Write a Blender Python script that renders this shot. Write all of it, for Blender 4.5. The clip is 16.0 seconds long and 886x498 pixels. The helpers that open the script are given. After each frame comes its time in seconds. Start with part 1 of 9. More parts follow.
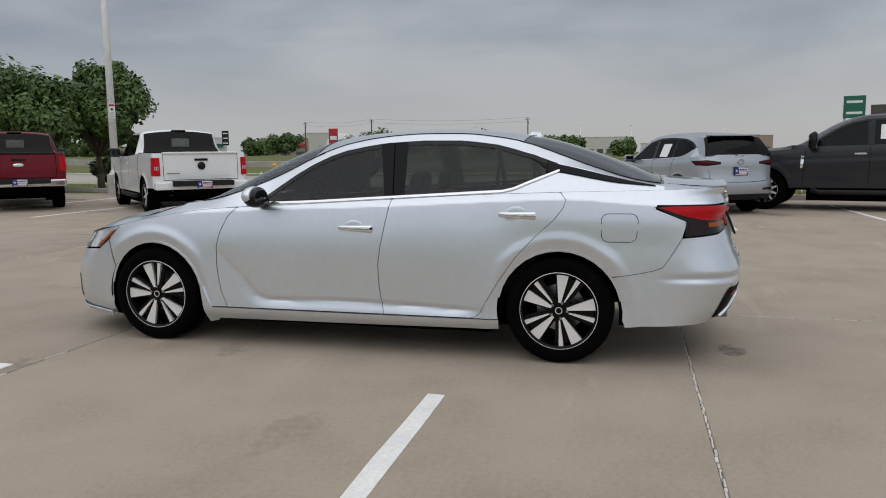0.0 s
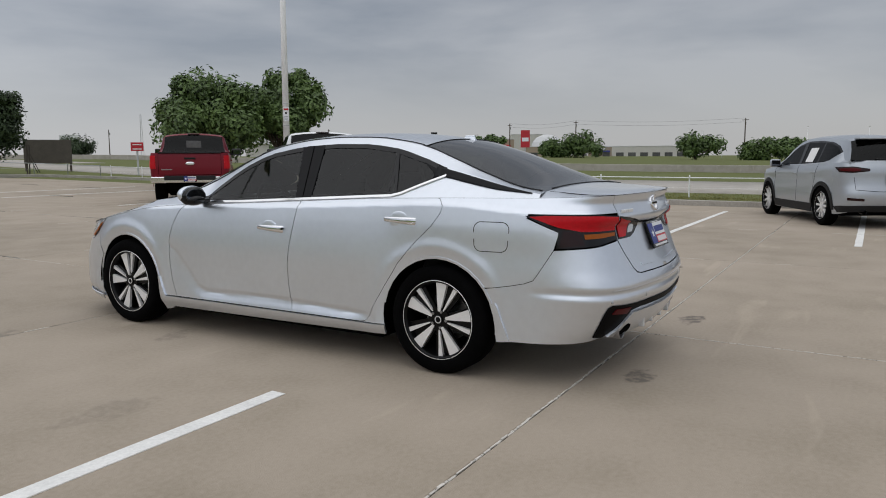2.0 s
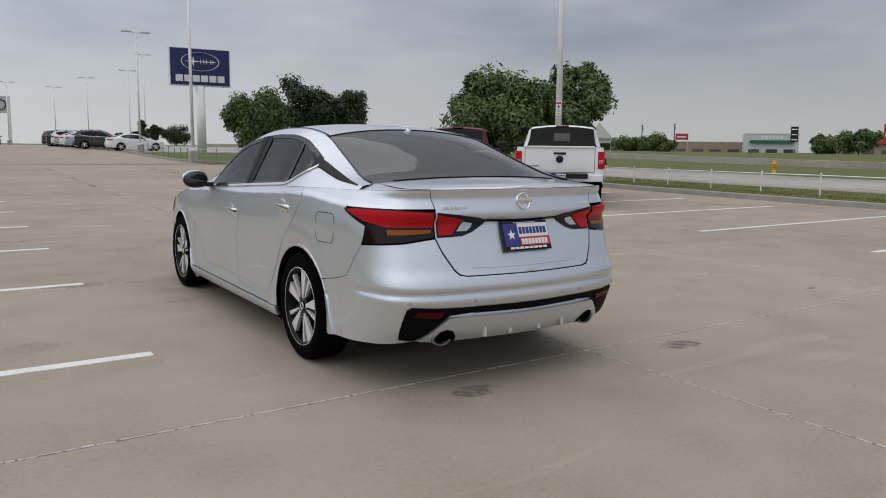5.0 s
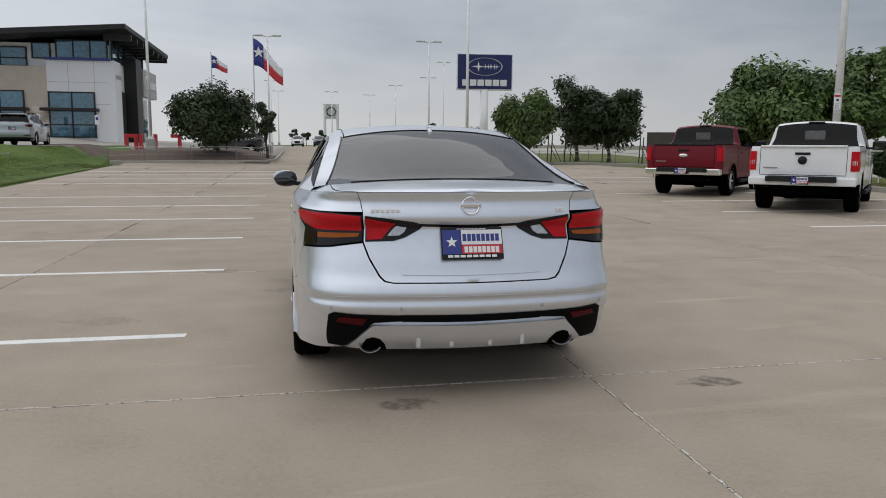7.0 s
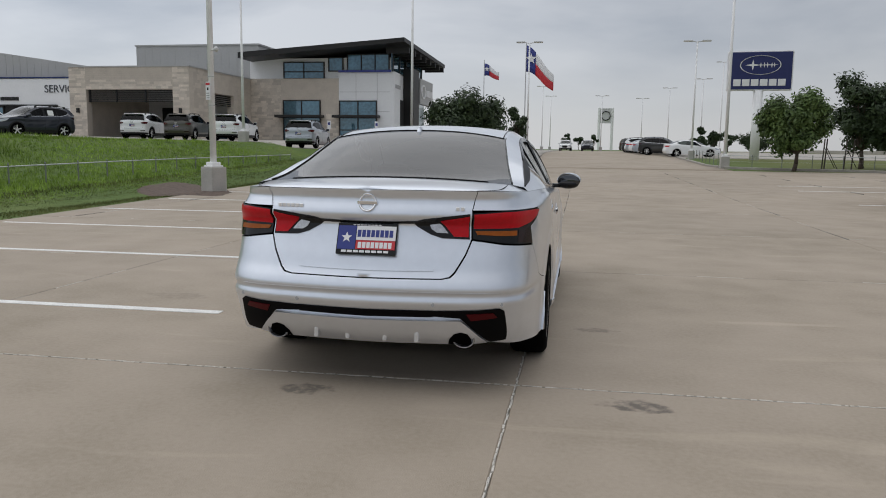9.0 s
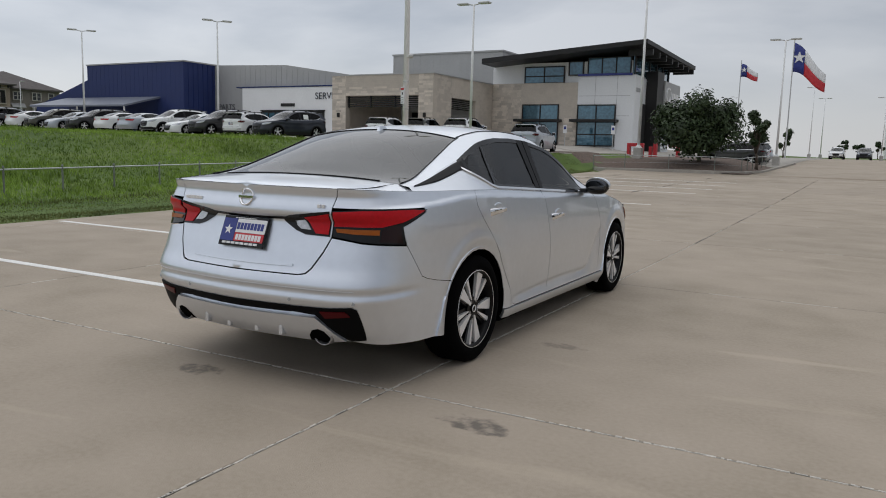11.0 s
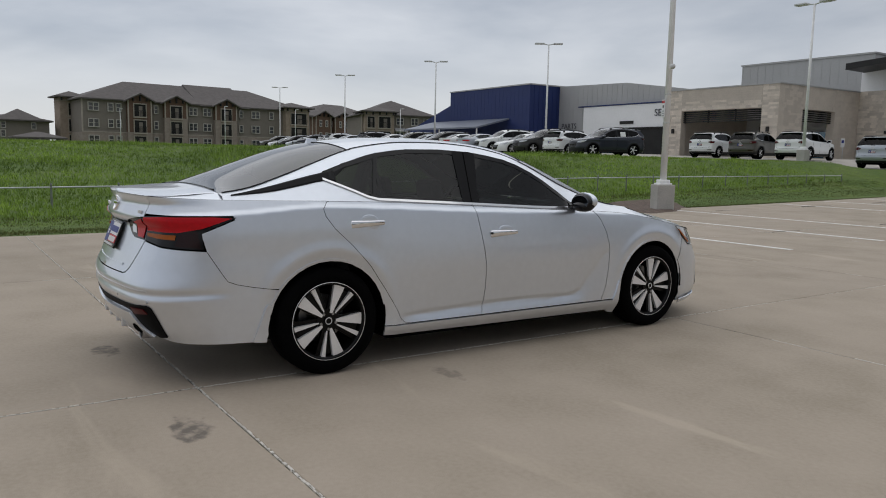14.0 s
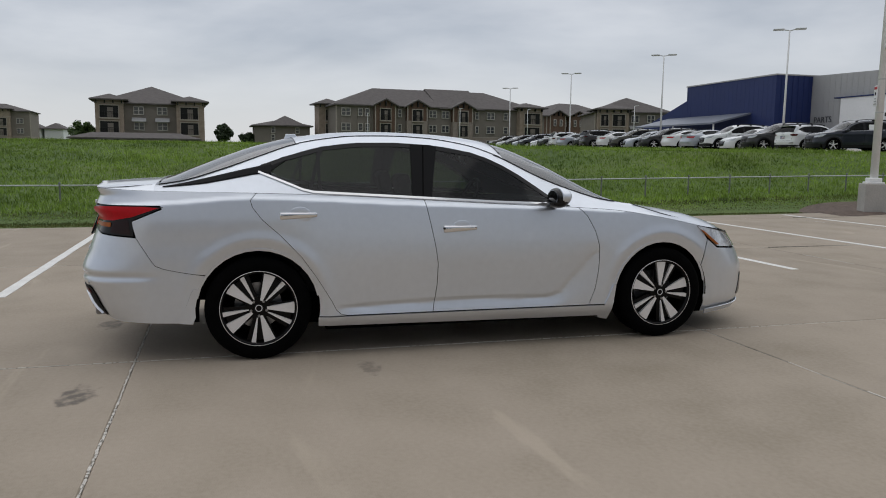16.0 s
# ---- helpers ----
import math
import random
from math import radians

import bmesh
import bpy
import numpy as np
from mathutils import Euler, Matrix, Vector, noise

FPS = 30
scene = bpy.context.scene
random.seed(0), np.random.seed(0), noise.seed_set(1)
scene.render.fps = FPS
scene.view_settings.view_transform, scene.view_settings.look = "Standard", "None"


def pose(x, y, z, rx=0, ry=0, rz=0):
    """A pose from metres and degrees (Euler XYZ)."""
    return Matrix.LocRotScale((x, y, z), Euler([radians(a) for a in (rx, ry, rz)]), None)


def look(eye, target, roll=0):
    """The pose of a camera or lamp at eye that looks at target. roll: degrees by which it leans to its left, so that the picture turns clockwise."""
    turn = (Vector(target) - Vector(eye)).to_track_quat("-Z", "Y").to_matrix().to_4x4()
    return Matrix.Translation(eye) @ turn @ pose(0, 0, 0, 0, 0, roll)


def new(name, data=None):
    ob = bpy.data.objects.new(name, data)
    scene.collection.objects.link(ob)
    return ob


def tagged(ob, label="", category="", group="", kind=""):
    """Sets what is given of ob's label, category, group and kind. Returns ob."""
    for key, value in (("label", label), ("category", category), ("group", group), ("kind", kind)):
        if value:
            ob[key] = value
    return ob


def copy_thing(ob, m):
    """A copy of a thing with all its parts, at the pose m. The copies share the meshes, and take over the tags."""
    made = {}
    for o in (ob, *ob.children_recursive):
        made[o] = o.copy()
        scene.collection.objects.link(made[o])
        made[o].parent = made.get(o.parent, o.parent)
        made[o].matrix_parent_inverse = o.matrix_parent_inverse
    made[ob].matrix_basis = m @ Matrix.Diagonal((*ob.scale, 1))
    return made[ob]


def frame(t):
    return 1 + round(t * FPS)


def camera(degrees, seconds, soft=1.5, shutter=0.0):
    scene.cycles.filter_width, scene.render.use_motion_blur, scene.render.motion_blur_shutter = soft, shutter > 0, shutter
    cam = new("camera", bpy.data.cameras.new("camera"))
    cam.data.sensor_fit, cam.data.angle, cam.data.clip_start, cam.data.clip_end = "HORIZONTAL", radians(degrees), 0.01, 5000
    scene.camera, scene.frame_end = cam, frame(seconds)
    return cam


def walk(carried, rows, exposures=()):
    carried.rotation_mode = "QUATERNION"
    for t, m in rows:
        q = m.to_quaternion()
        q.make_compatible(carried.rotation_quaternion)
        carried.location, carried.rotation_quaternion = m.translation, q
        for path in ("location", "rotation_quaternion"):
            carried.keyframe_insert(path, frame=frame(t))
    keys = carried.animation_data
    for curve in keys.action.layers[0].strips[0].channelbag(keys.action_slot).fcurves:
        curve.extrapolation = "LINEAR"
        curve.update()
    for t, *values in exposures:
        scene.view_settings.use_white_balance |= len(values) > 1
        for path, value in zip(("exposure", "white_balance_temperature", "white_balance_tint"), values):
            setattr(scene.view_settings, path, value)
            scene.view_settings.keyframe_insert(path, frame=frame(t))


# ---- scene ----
cam = camera(61.2, 16.0, 1.0)
PATH = [
    (0, (-5.358, -1.894, 1.281), (-3.444, -1.375, 1.028), -0.7),
    (0.5, (-5.225, -2.345, 1.282), (-3.349, -1.7, 1.032), -0.7),
    (1, (-5.028, -2.8, 1.272), (-3.201, -2.024, 1.021), -0.6),
    (1.5, (-4.796, -3.214, 1.283), (-3.029, -2.313, 1.032), -0.4),
    (2, (-4.577, -3.654, 1.281), (-2.874, -2.634, 1.036), -0.2),
    (2.5, (-4.311, -4.05, 1.285), (-2.682, -2.915, 1.044), -0.0),
    (3, (-4.007, -4.412, 1.273), (-2.461, -3.165, 1.037), 0.1),
    (5.5, (-2.163, -5.755, 1.271), (-1.242, -4.0, 1.002), 0.6),
    (6, (-1.724, -5.877, 1.285), (-0.98, -4.04, 1.016), 0.5),
    (6.5, (-1.287, -6.009, 1.287), (-0.728, -4.107, 1.019), 0.5),
    (7, (-0.829, -6.073, 1.289), (-0.463, -4.125, 1.02), 0.4),
    (7.5, (-0.367, -6.143, 1.286), (-0.192, -4.168, 1.02), 0.3),
    (8, (0.104, -6.151, 1.279), (0.095, -4.168, 1.017), 0.4),
    (8.5, (0.586, -6.158, 1.282), (0.4, -4.184, 1.021), 0.6),
    (9, (1.072, -6.122, 1.275), (0.717, -4.171, 1.011), 0.7),
    (9.5, (1.531, -5.982, 1.284), (1.011, -4.069, 1.016), 0.8),
    (10, (2.0, -5.831, 1.286), (1.318, -3.971, 1.016), 1.1),
    (12.5, (4.04, -4.413, 1.272), (2.696, -2.954, 1.018), 1.4),
    (13, (4.366, -4.055, 1.285), (2.912, -2.704, 1.032), 1.2),
    (13.5, (4.681, -3.678, 1.287), (3.121, -2.449, 1.041), 1.2),
    (14, (4.919, -3.263, 1.307), (3.263, -2.169, 1.067), 1.2),
    (14.5, (5.158, -2.851, 1.308), (3.419, -1.895, 1.063), 1.3),
    (15, (5.338, -2.401, 1.312), (3.528, -1.589, 1.059), 1.1),
    (15.5, (5.48, -1.962, 1.305), (3.612, -1.294, 1.05), 1.0),
    (16, (5.603, -1.498, 1.296), (3.688, -0.978, 1.044), 0.7),
]
walk(cam, [(t, look(eye, target, roll)) for t, eye, target, roll in PATH], [(0, 0.02), (3, 0.03), (8, 0.0), (12.5, -0.1), (16, -0.17)])

# ---- light ----
world = bpy.data.worlds.new("overcast_sky")
scene.world = world
world.use_nodes = True


def links_of(tree):
    """Two shortcuts for a node tree: add a node, link two sockets."""
    def add(kind, **values):
        n = tree.nodes.new(kind)
        for k, v in values.items():
            setattr(n, k, v)
        return n
    return add, tree.links.new


def build_sky():
    tree = world.node_tree
    add, link = links_of(tree)
    bg, co = tree.nodes["Background"], add("ShaderNodeTexCoord")
    sky = add("ShaderNodeTexSky", sky_type="NISHITA", sun_disc=False, sun_elevation=radians(52), sun_rotation=radians(120))
    flat = add("ShaderNodeMapping")
    flat.inputs["Scale"].default_value = (1.0, 1.0, 3.6)
    big, small = add("ShaderNodeTexNoise"), add("ShaderNodeTexNoise")
    big.inputs["Scale"].default_value, big.inputs["Detail"].default_value, big.inputs["Distortion"].default_value = 1.9, 6, 0.5
    small.inputs["Scale"].default_value, small.inputs["Detail"].default_value = 6.5, 5
    mixed = add("ShaderNodeMix")
    mixed.inputs[0].default_value = 0.28
    ramp = add("ShaderNodeValToRGB")
    el = ramp.color_ramp.elements
    el[0].position, el[0].color = 0.36, (0.335, 0.37, 0.43, 1)
    el[1].position, el[1].color = 0.64, (0.585, 0.605, 0.645, 1)
    up = add("ShaderNodeSeparateXYZ")
    rise = add("ShaderNodeMapRange", interpolation_type="SMOOTHSTEP")
    rise.inputs[1].default_value, rise.inputs[2].default_value = 0.0, 0.16
    low = add("ShaderNodeMix", data_type="RGBA")
    low.inputs[6].default_value = (0.592, 0.60, 0.618, 1)
    dome = add("ShaderNodeMapRange", interpolation_type="SMOOTHSTEP")
    dome.inputs[1].default_value, dome.inputs[2].default_value = 0.25, 0.95
    dome.inputs[3].default_value, dome.inputs[4].default_value = 0.0, 1.0
    top = add("ShaderNodeMix", data_type="RGBA")
    top.inputs[7].default_value = (0.71, 0.735, 0.775, 1)
    haze = add("ShaderNodeMix", data_type="RGBA", blend_type="ADD")
    haze.inputs[0].default_value = 0.012
    link(co.outputs["Generated"], flat.inputs[0])
    link(flat.outputs[0], big.inputs["Vector"]), link(flat.outputs[0], small.inputs["Vector"])
    link(big.outputs[0], mixed.inputs[2]), link(small.outputs[0], mixed.inputs[3])
    link(mixed.outputs[0], ramp.inputs[0])
    link(co.outputs["Generated"], up.inputs[0])
    link(up.outputs[2], rise.inputs[0]), link(up.outputs[2], dome.inputs[0])
    link(rise.outputs[0], low.inputs[0]), link(ramp.outputs[0], low.inputs[7])
    link(dome.outputs[0], top.inputs[0]), link(low.outputs[2], top.inputs[6])
    link(top.outputs[2], haze.inputs[6]), link(sky.outputs[0], haze.inputs[7])
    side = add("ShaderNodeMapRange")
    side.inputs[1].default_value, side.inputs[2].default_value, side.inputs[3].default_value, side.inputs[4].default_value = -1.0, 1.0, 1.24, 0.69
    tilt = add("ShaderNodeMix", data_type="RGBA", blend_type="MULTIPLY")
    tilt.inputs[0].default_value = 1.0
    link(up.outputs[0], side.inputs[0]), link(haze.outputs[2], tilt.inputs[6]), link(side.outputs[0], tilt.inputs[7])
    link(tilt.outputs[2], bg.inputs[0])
    bg.inputs[1].default_value = 0.94


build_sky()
sun = new("sun", bpy.data.lights.new("sun", "SUN"))
sun.data.energy, sun.data.angle, sun.data.color = 0.85, radians(110), (1.0, 0.975, 0.94)
sun.matrix_world = look((0, 0, 60), (18, -10, 0))

# ---- materials ----


def mat(name, color, rough=0.6, metal=0.0, coat=0.0, vary=0.0, scale=8.0, bump=0.0, bump_scale=60.0, second=None, emit=0.0, spec=0.5, random_ob=0.0, coords="Object", grain=(1, 1, 1)):
    """Principled material with two scales of tone variation and a fine relief."""
    m = bpy.data.materials.new(name)
    m.use_nodes = True
    tree = m.node_tree
    add, link = links_of(tree)
    b = tree.nodes["Principled BSDF"]
    b.inputs["Base Color"].default_value = (*color, 1)
    b.inputs["Roughness"].default_value = rough
    b.inputs["Metallic"].default_value = metal
    b.inputs["Coat Weight"].default_value = coat
    b.inputs["Coat Roughness"].default_value = 0.04
    b.inputs["Specular IOR Level"].default_value = spec
    if emit:
        b.inputs["Emission Color"].default_value = (*color, 1)
        b.inputs["Emission Strength"].default_value = emit
    if vary or bump or random_ob:
        co, mp = add("ShaderNodeTexCoord"), add("ShaderNodeMapping")
        mp.inputs["Scale"].default_value = grain
        link(co.outputs[coords], mp.inputs[0])
    if vary or random_ob:
        n1, n2 = add("ShaderNodeTexNoise"), add("ShaderNodeTexNoise")
        n1.inputs["Scale"].default_value, n1.inputs["Detail"].default_value = scale, 6
        n2.inputs["Scale"].default_value, n2.inputs["Detail"].default_value = scale * 11, 4
        link(mp.outputs[0], n1.inputs["Vector"]), link(mp.outputs[0], n2.inputs["Vector"])
        mid = add("ShaderNodeMath", operation="MULTIPLY_ADD")
        mid.inputs[1].default_value = 0.5
        half = add("ShaderNodeMath", operation="MULTIPLY")
        half.inputs[1].default_value = 0.5
        link(n2.outputs[0], half.inputs[0]), link(n1.outputs[0], mid.inputs[0]), link(half.outputs[0], mid.inputs[2])
        ramp = add("ShaderNodeValToRGB")
        e = ramp.color_ramp.elements
        c2 = second or color
        e[0].position, e[1].position = 0.36, 0.64
        e[0].color = (*[v * (1 - vary) for v in color], 1)
        e[1].color = (*[min(1, v * (1 + vary)) for v in c2], 1)
        link(mid.outputs[0], ramp.inputs[0])
        out = ramp.outputs[0]
        if random_ob:
            info, hsv, rng = add("ShaderNodeObjectInfo"), add("ShaderNodeHueSaturation"), add("ShaderNodeMapRange")
            rng.inputs[3].default_value, rng.inputs[4].default_value = 1 - random_ob, 1 + random_ob
            link(info.outputs["Random"], rng.inputs[0]), link(rng.outputs[0], hsv.inputs["Value"]), link(out, hsv.inputs["Color"])
            out = hsv.outputs[0]
        link(out, b.inputs["Base Color"])
    if bump:
        n3, bp = add("ShaderNodeTexNoise"), add("ShaderNodeBump")
        n3.inputs["Scale"].default_value, n3.inputs["Detail"].default_value = bump_scale, 5
        bp.inputs["Strength"].default_value, bp.inputs["Distance"].default_value = bump, 0.01
        link(mp.outputs[0], n3.inputs["Vector"]), link(n3.outputs[0], bp.inputs["Height"]), link(bp.outputs[0], b.inputs["Normal"])
    return m


def glass(name, tint, gloss=1.0, ior=1.52):
    """Tinted car or window glass: see-through film with a Fresnel mirror on it."""
    m = bpy.data.materials.new(name)
    m.use_nodes = True
    tree = m.node_tree
    add, link = links_of(tree)
    tree.nodes.remove(tree.nodes["Principled BSDF"])
    out = tree.nodes["Material Output"]
    clear, shine, fres, mixed = add("ShaderNodeBsdfTransparent"), add("ShaderNodeBsdfGlossy"), add("ShaderNodeFresnel"), add("ShaderNodeMixShader")
    clear.inputs[0].default_value = (*tint, 1)
    shine.inputs["Roughness"].default_value = 0.02
    shine.inputs["Color"].default_value = (gloss, gloss, gloss, 1)
    fres.inputs[0].default_value = ior
    link(fres.outputs[0], mixed.inputs[0]), link(clear.outputs[0], mixed.inputs[1]), link(shine.outputs[0], mixed.inputs[2])
    link(mixed.outputs[0], out.inputs[0])
    return m


def paint(name, color, metal=0.0, rough=0.35, coat=0.9):
    return mat(name, color, rough, metal, coat=coat, vary=0.025, scale=2.0, bump=0.015, bump_scale=900.0)


M_SILVER = paint("silver_metallic_paint", (0.73, 0.767, 0.828), 0.92, 0.37, 0.85)
M_GREYPAINT = paint("silver_grey_metallic_paint", (0.42, 0.45, 0.49), 0.6, 0.40)
M_WHITE = paint("white_paint", (0.82, 0.83, 0.83))
M_RED = paint("deep_red_paint", (0.165, 0.001, 0.011), 0.5, 0.36, 0.2)
M_CHARCOAL = paint("charcoal_paint", (0.014, 0.0145, 0.018), 0.3, 0.4, 0.3)
M_BLACKPAINT = paint("black_paint", (0.012, 0.012, 0.013))
M_NAVY = paint("navy_paint", (0.012, 0.016, 0.03), 0.3)
M_OLIVE = paint("olive_bronze_paint", (0.07, 0.065, 0.05), 0.4)
M_DARKSHELL = mat("dark_gap_shell", (0.002, 0.002, 0.002), 0.95, spec=0.03)
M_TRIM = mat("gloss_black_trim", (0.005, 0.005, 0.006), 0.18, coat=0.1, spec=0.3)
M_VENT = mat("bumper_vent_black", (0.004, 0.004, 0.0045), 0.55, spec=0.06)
M_PILLAR = mat("satin_black_pillar", (0.006, 0.006, 0.007), 0.45, spec=0.15)
M_PLASTIC = mat("black_textured_plastic", (0.012, 0.012, 0.013), 0.62, spec=0.3, vary=0.2, scale=40, bump=0.15, bump_scale=400)
M_RUBBER = mat("tyre_rubber", (0.0026, 0.0026, 0.0028), 0.85, spec=0.035, vary=0.35, scale=14, bump=0.12, bump_scale=120)
M_CHROME = mat("chrome", (0.82, 0.82, 0.83), 0.08, 1.0)
M_MIRROR = mat("mirror_glass", (0.10, 0.105, 0.115), 0.03, 1.0)
M_ALLOY = mat("machined_alloy", (0.88, 0.87, 0.87), 0.36, 0.4, vary=0.04, scale=30)
M_DARKALLOY = mat("gloss_black_alloy", (0.003, 0.003, 0.0032), 0.3, 0.0, coat=0.05, spec=0.15)
M_GREYALLOY = mat("grey_alloy", (0.33, 0.33, 0.34), 0.3, 0.85)
M_GLASS = glass("tinted_side_glass", (0.27, 0.31, 0.30), 0.72)
M_GLASS_DARK = glass("dark_truck_glass", (0.05, 0.058, 0.058), 0.38)
M_GLASS_LIGHT = glass("windscreen_glass", (0.45, 0.5, 0.5))
M_GLASS_REAR = glass("rear_window_glass", (0.16, 0.18, 0.185), ior=1.75)
M_REDLENS = mat("red_lens", (0.50, 0.006, 0.013), 0.3, coat=0.05, spec=0.2, vary=0.12, scale=50)
M_DARKRED = mat("dark_red_lens", (0.014, 0.001, 0.0015), 0.15, coat=0.05, spec=0.3)
M_WINERED = mat("wine_red_lens", (0.075, 0.003, 0.005), 0.3, spec=0.15)
M_AMBER = mat("amber_lens", (0.33, 0.085, 0.008), 0.3, coat=0.05, spec=0.2, vary=0.15, scale=60)
M_CLEAR = mat("clear_lens", (0.55, 0.56, 0.58), 0.12, 0.5, coat=1.0, vary=0.3, scale=60)
M_LAMPGLASS = mat("headlamp_lens", (0.62, 0.64, 0.67), 0.12, 0.5, coat=0.8, vary=0.3, scale=40)
M_SEAT = mat("charcoal_seat_cloth", (0.05, 0.05, 0.053), 0.9, vary=0.2, scale=20)
M_DASH = mat("dark_dashboard", (0.014, 0.014, 0.016), 0.8, spec=0.2)
M_PLATEWHITE = mat("plate_white", (0.82, 0.82, 0.83), 0.4)
M_PLATEBLUE = mat("plate_blue", (0.03, 0.045, 0.24), 0.4)
M_PLATERED = mat("plate_red", (0.55, 0.03, 0.04), 0.4)
M_PAPER = mat("white_paper", (0.85, 0.85, 0.85), 0.8)
M_GALV = mat("galvanised_steel", (0.56, 0.57, 0.575), 0.5, 0.35, vary=0.12, scale=6)
M_POLE = mat("white_painted_pole", (0.88, 0.88, 0.88), 0.5, vary=0.05, scale=3)
M_LAMPHEAD = mat("grey_lamp_housing", (0.62, 0.62, 0.62), 0.5)
M_LED = mat("lamp_lens", (0.85, 0.86, 0.87), 0.3)
M_YELLOW = mat("hydrant_yellow", (0.62, 0.38, 0.02), 0.5, vary=0.12, scale=12)
M_SIGNRED = mat("sign_red", (0.5, 0.02, 0.03), 0.5, vary=0.05)
M_SIGNBLUE = mat("sign_navy", (0.012, 0.02, 0.115), 0.4, vary=0.05)
M_SIGNWHITE = mat("sign_white", (0.83, 0.83, 0.84), 0.5)
M_SIGNGREEN = mat("sign_green", (0.01, 0.13, 0.08), 0.5)
M_LINE = mat("white_line_paint", (0.80, 0.79, 0.76), 0.75, vary=0.12, scale=5, bump=0.2, bump_scale=150)
M_KERB = mat("concrete_kerb", (0.36, 0.335, 0.30), 0.9, vary=0.18, scale=2, bump=0.2, bump_scale=90)
M_BASE = mat("cast_concrete", (0.46, 0.44, 0.41), 0.9, vary=0.14, scale=3, bump=0.25, bump_scale=70)
M_SEAL = mat("joint_sealant", (0.13, 0.118, 0.10), 0.9, vary=0.25, scale=1.7, second=(0.38, 0.36, 0.32), coords="Object")
M_CHALK = mat("chalky_sealant", (0.62, 0.585, 0.53), 0.95, vary=0.25, scale=9)
M_MULCH = mat("brown_mulch", (0.115, 0.082, 0.064), 0.95, vary=0.5, scale=9, bump=0.8, bump_scale=30)
M_BARK = mat("tree_bark", (0.085, 0.065, 0.05), 0.9, vary=0.35, scale=10, bump=0.6, bump_scale=40)

# ---- mesh helpers ----


def part(name, bm, material, parent=None, label="", smooth=False):
    """Links a bmesh as one mesh object, under a thing or a part if one is given."""
    me = bpy.data.meshes.new(name)
    bm.to_mesh(me)
    bm.free()
    for m in material if isinstance(material, (list, tuple)) else [material]:
        me.materials.append(m)
    if smooth:
        me.shade_smooth()
    ob = new(name, me)
    if parent:
        ob.parent = parent
    return tagged(ob, label)


def thing(name, label, category, group="", kind=""):
    return tagged(new(name), label, category, group, kind)


def raw(name, verts, faces, material, parent=None, label="", smooth=False):
    me = bpy.data.meshes.new(name)
    me.from_pydata(verts, [], faces)
    me.validate()
    for m in material if isinstance(material, (list, tuple)) else [material]:
        me.materials.append(m)
    if smooth:
        me.shade_smooth()
    ob = new(name, me)
    if parent:
        ob.parent = parent
    return tagged(ob, label)


def bx(bm, x0, x1, y0, y1, z0, z1, bevel=0.0, m=None):
    """A box, with bevelled edges where asked, into a bmesh."""
    mm = Matrix.Translation(((x0 + x1) / 2, (y0 + y1) / 2, (z0 + z1) / 2)) @ Matrix.Diagonal((x1 - x0, y1 - y0, z1 - z0, 1))
    g = bmesh.ops.create_cube(bm, size=1, matrix=(m or Matrix()) @ mm)
    if bevel:
        es = list({e for v in g["verts"] for e in v.link_edges})
        bmesh.ops.bevel(bm, geom=es, offset=bevel, segments=2, affect="EDGES", profile=0.5)
    return bm


def box(name, dims, material, parent=None, label="", bevel=0.0, m=None):
    return part(name, bx(bmesh.new(), *dims, bevel, m), material, parent, label)


def cyl(bm, a, b, r0, r1=None, n=16, caps=True):
    """A tapered cylinder from a to b."""
    a, b = Vector(a), Vector(b)
    d = b - a
    m = Matrix.Translation((a + b) / 2) @ d.to_track_quat("Z", "Y").to_matrix().to_4x4()
    bmesh.ops.create_cone(bm, cap_ends=caps, segments=n, radius1=r0, radius2=r0 if r1 is None else r1, depth=d.length, matrix=m)
    return bm


def tube(bm, pts, r, n=8):
    """One bent pipe along the points."""
    pts = [Vector(p) for p in pts]
    rings = []
    for i, p in enumerate(pts):
        d = (pts[min(i + 1, len(pts) - 1)] - pts[max(i - 1, 0)]).normalized()
        side = d.cross(Vector((0, 0, 1)) if abs(d.z) < 0.9 else Vector((1, 0, 0))).normalized()
        up = side.cross(d)
        rings.append([bm.verts.new(p + (side * math.cos(2 * math.pi * k / n) + up * math.sin(2 * math.pi * k / n)) * r) for k in range(n)])
    for u, v in zip(rings, rings[1:]):
        for k in range(n):
            bm.faces.new((u[k], u[(k + 1) % n], v[(k + 1) % n], v[k])).smooth = True
    bm.faces.new(rings[0]), bm.faces.new(rings[-1])
    bmesh.ops.recalc_face_normals(bm, faces=bm.faces[:])
    return bm


def lathe(profile, n, axis="x"):
    """Verts and faces turned round an axis from (radius, along) pairs."""
    vs, fs = [], []
    for i in range(n):
        a = 2 * math.pi * i / n
        for r, h in profile:
            vs.append((h, r * math.cos(a), r * math.sin(a)) if axis == "x" else (r * math.cos(a), r * math.sin(a), h))
    k = len(profile)
    for i in range(n):
        for j in range(k - 1):
            fs.append((i * k + j, i * k + j + 1, (i + 1) % n * k + j + 1, (i + 1) % n * k + j))
    return vs, fs


def lerp(a, b, t):
    return a + (b - a) * t


def sstep(a, b, v):
    t = min(1.0, max(0.0, (v - a) / (b - a)))
    return t * t * (3 - 2 * t)


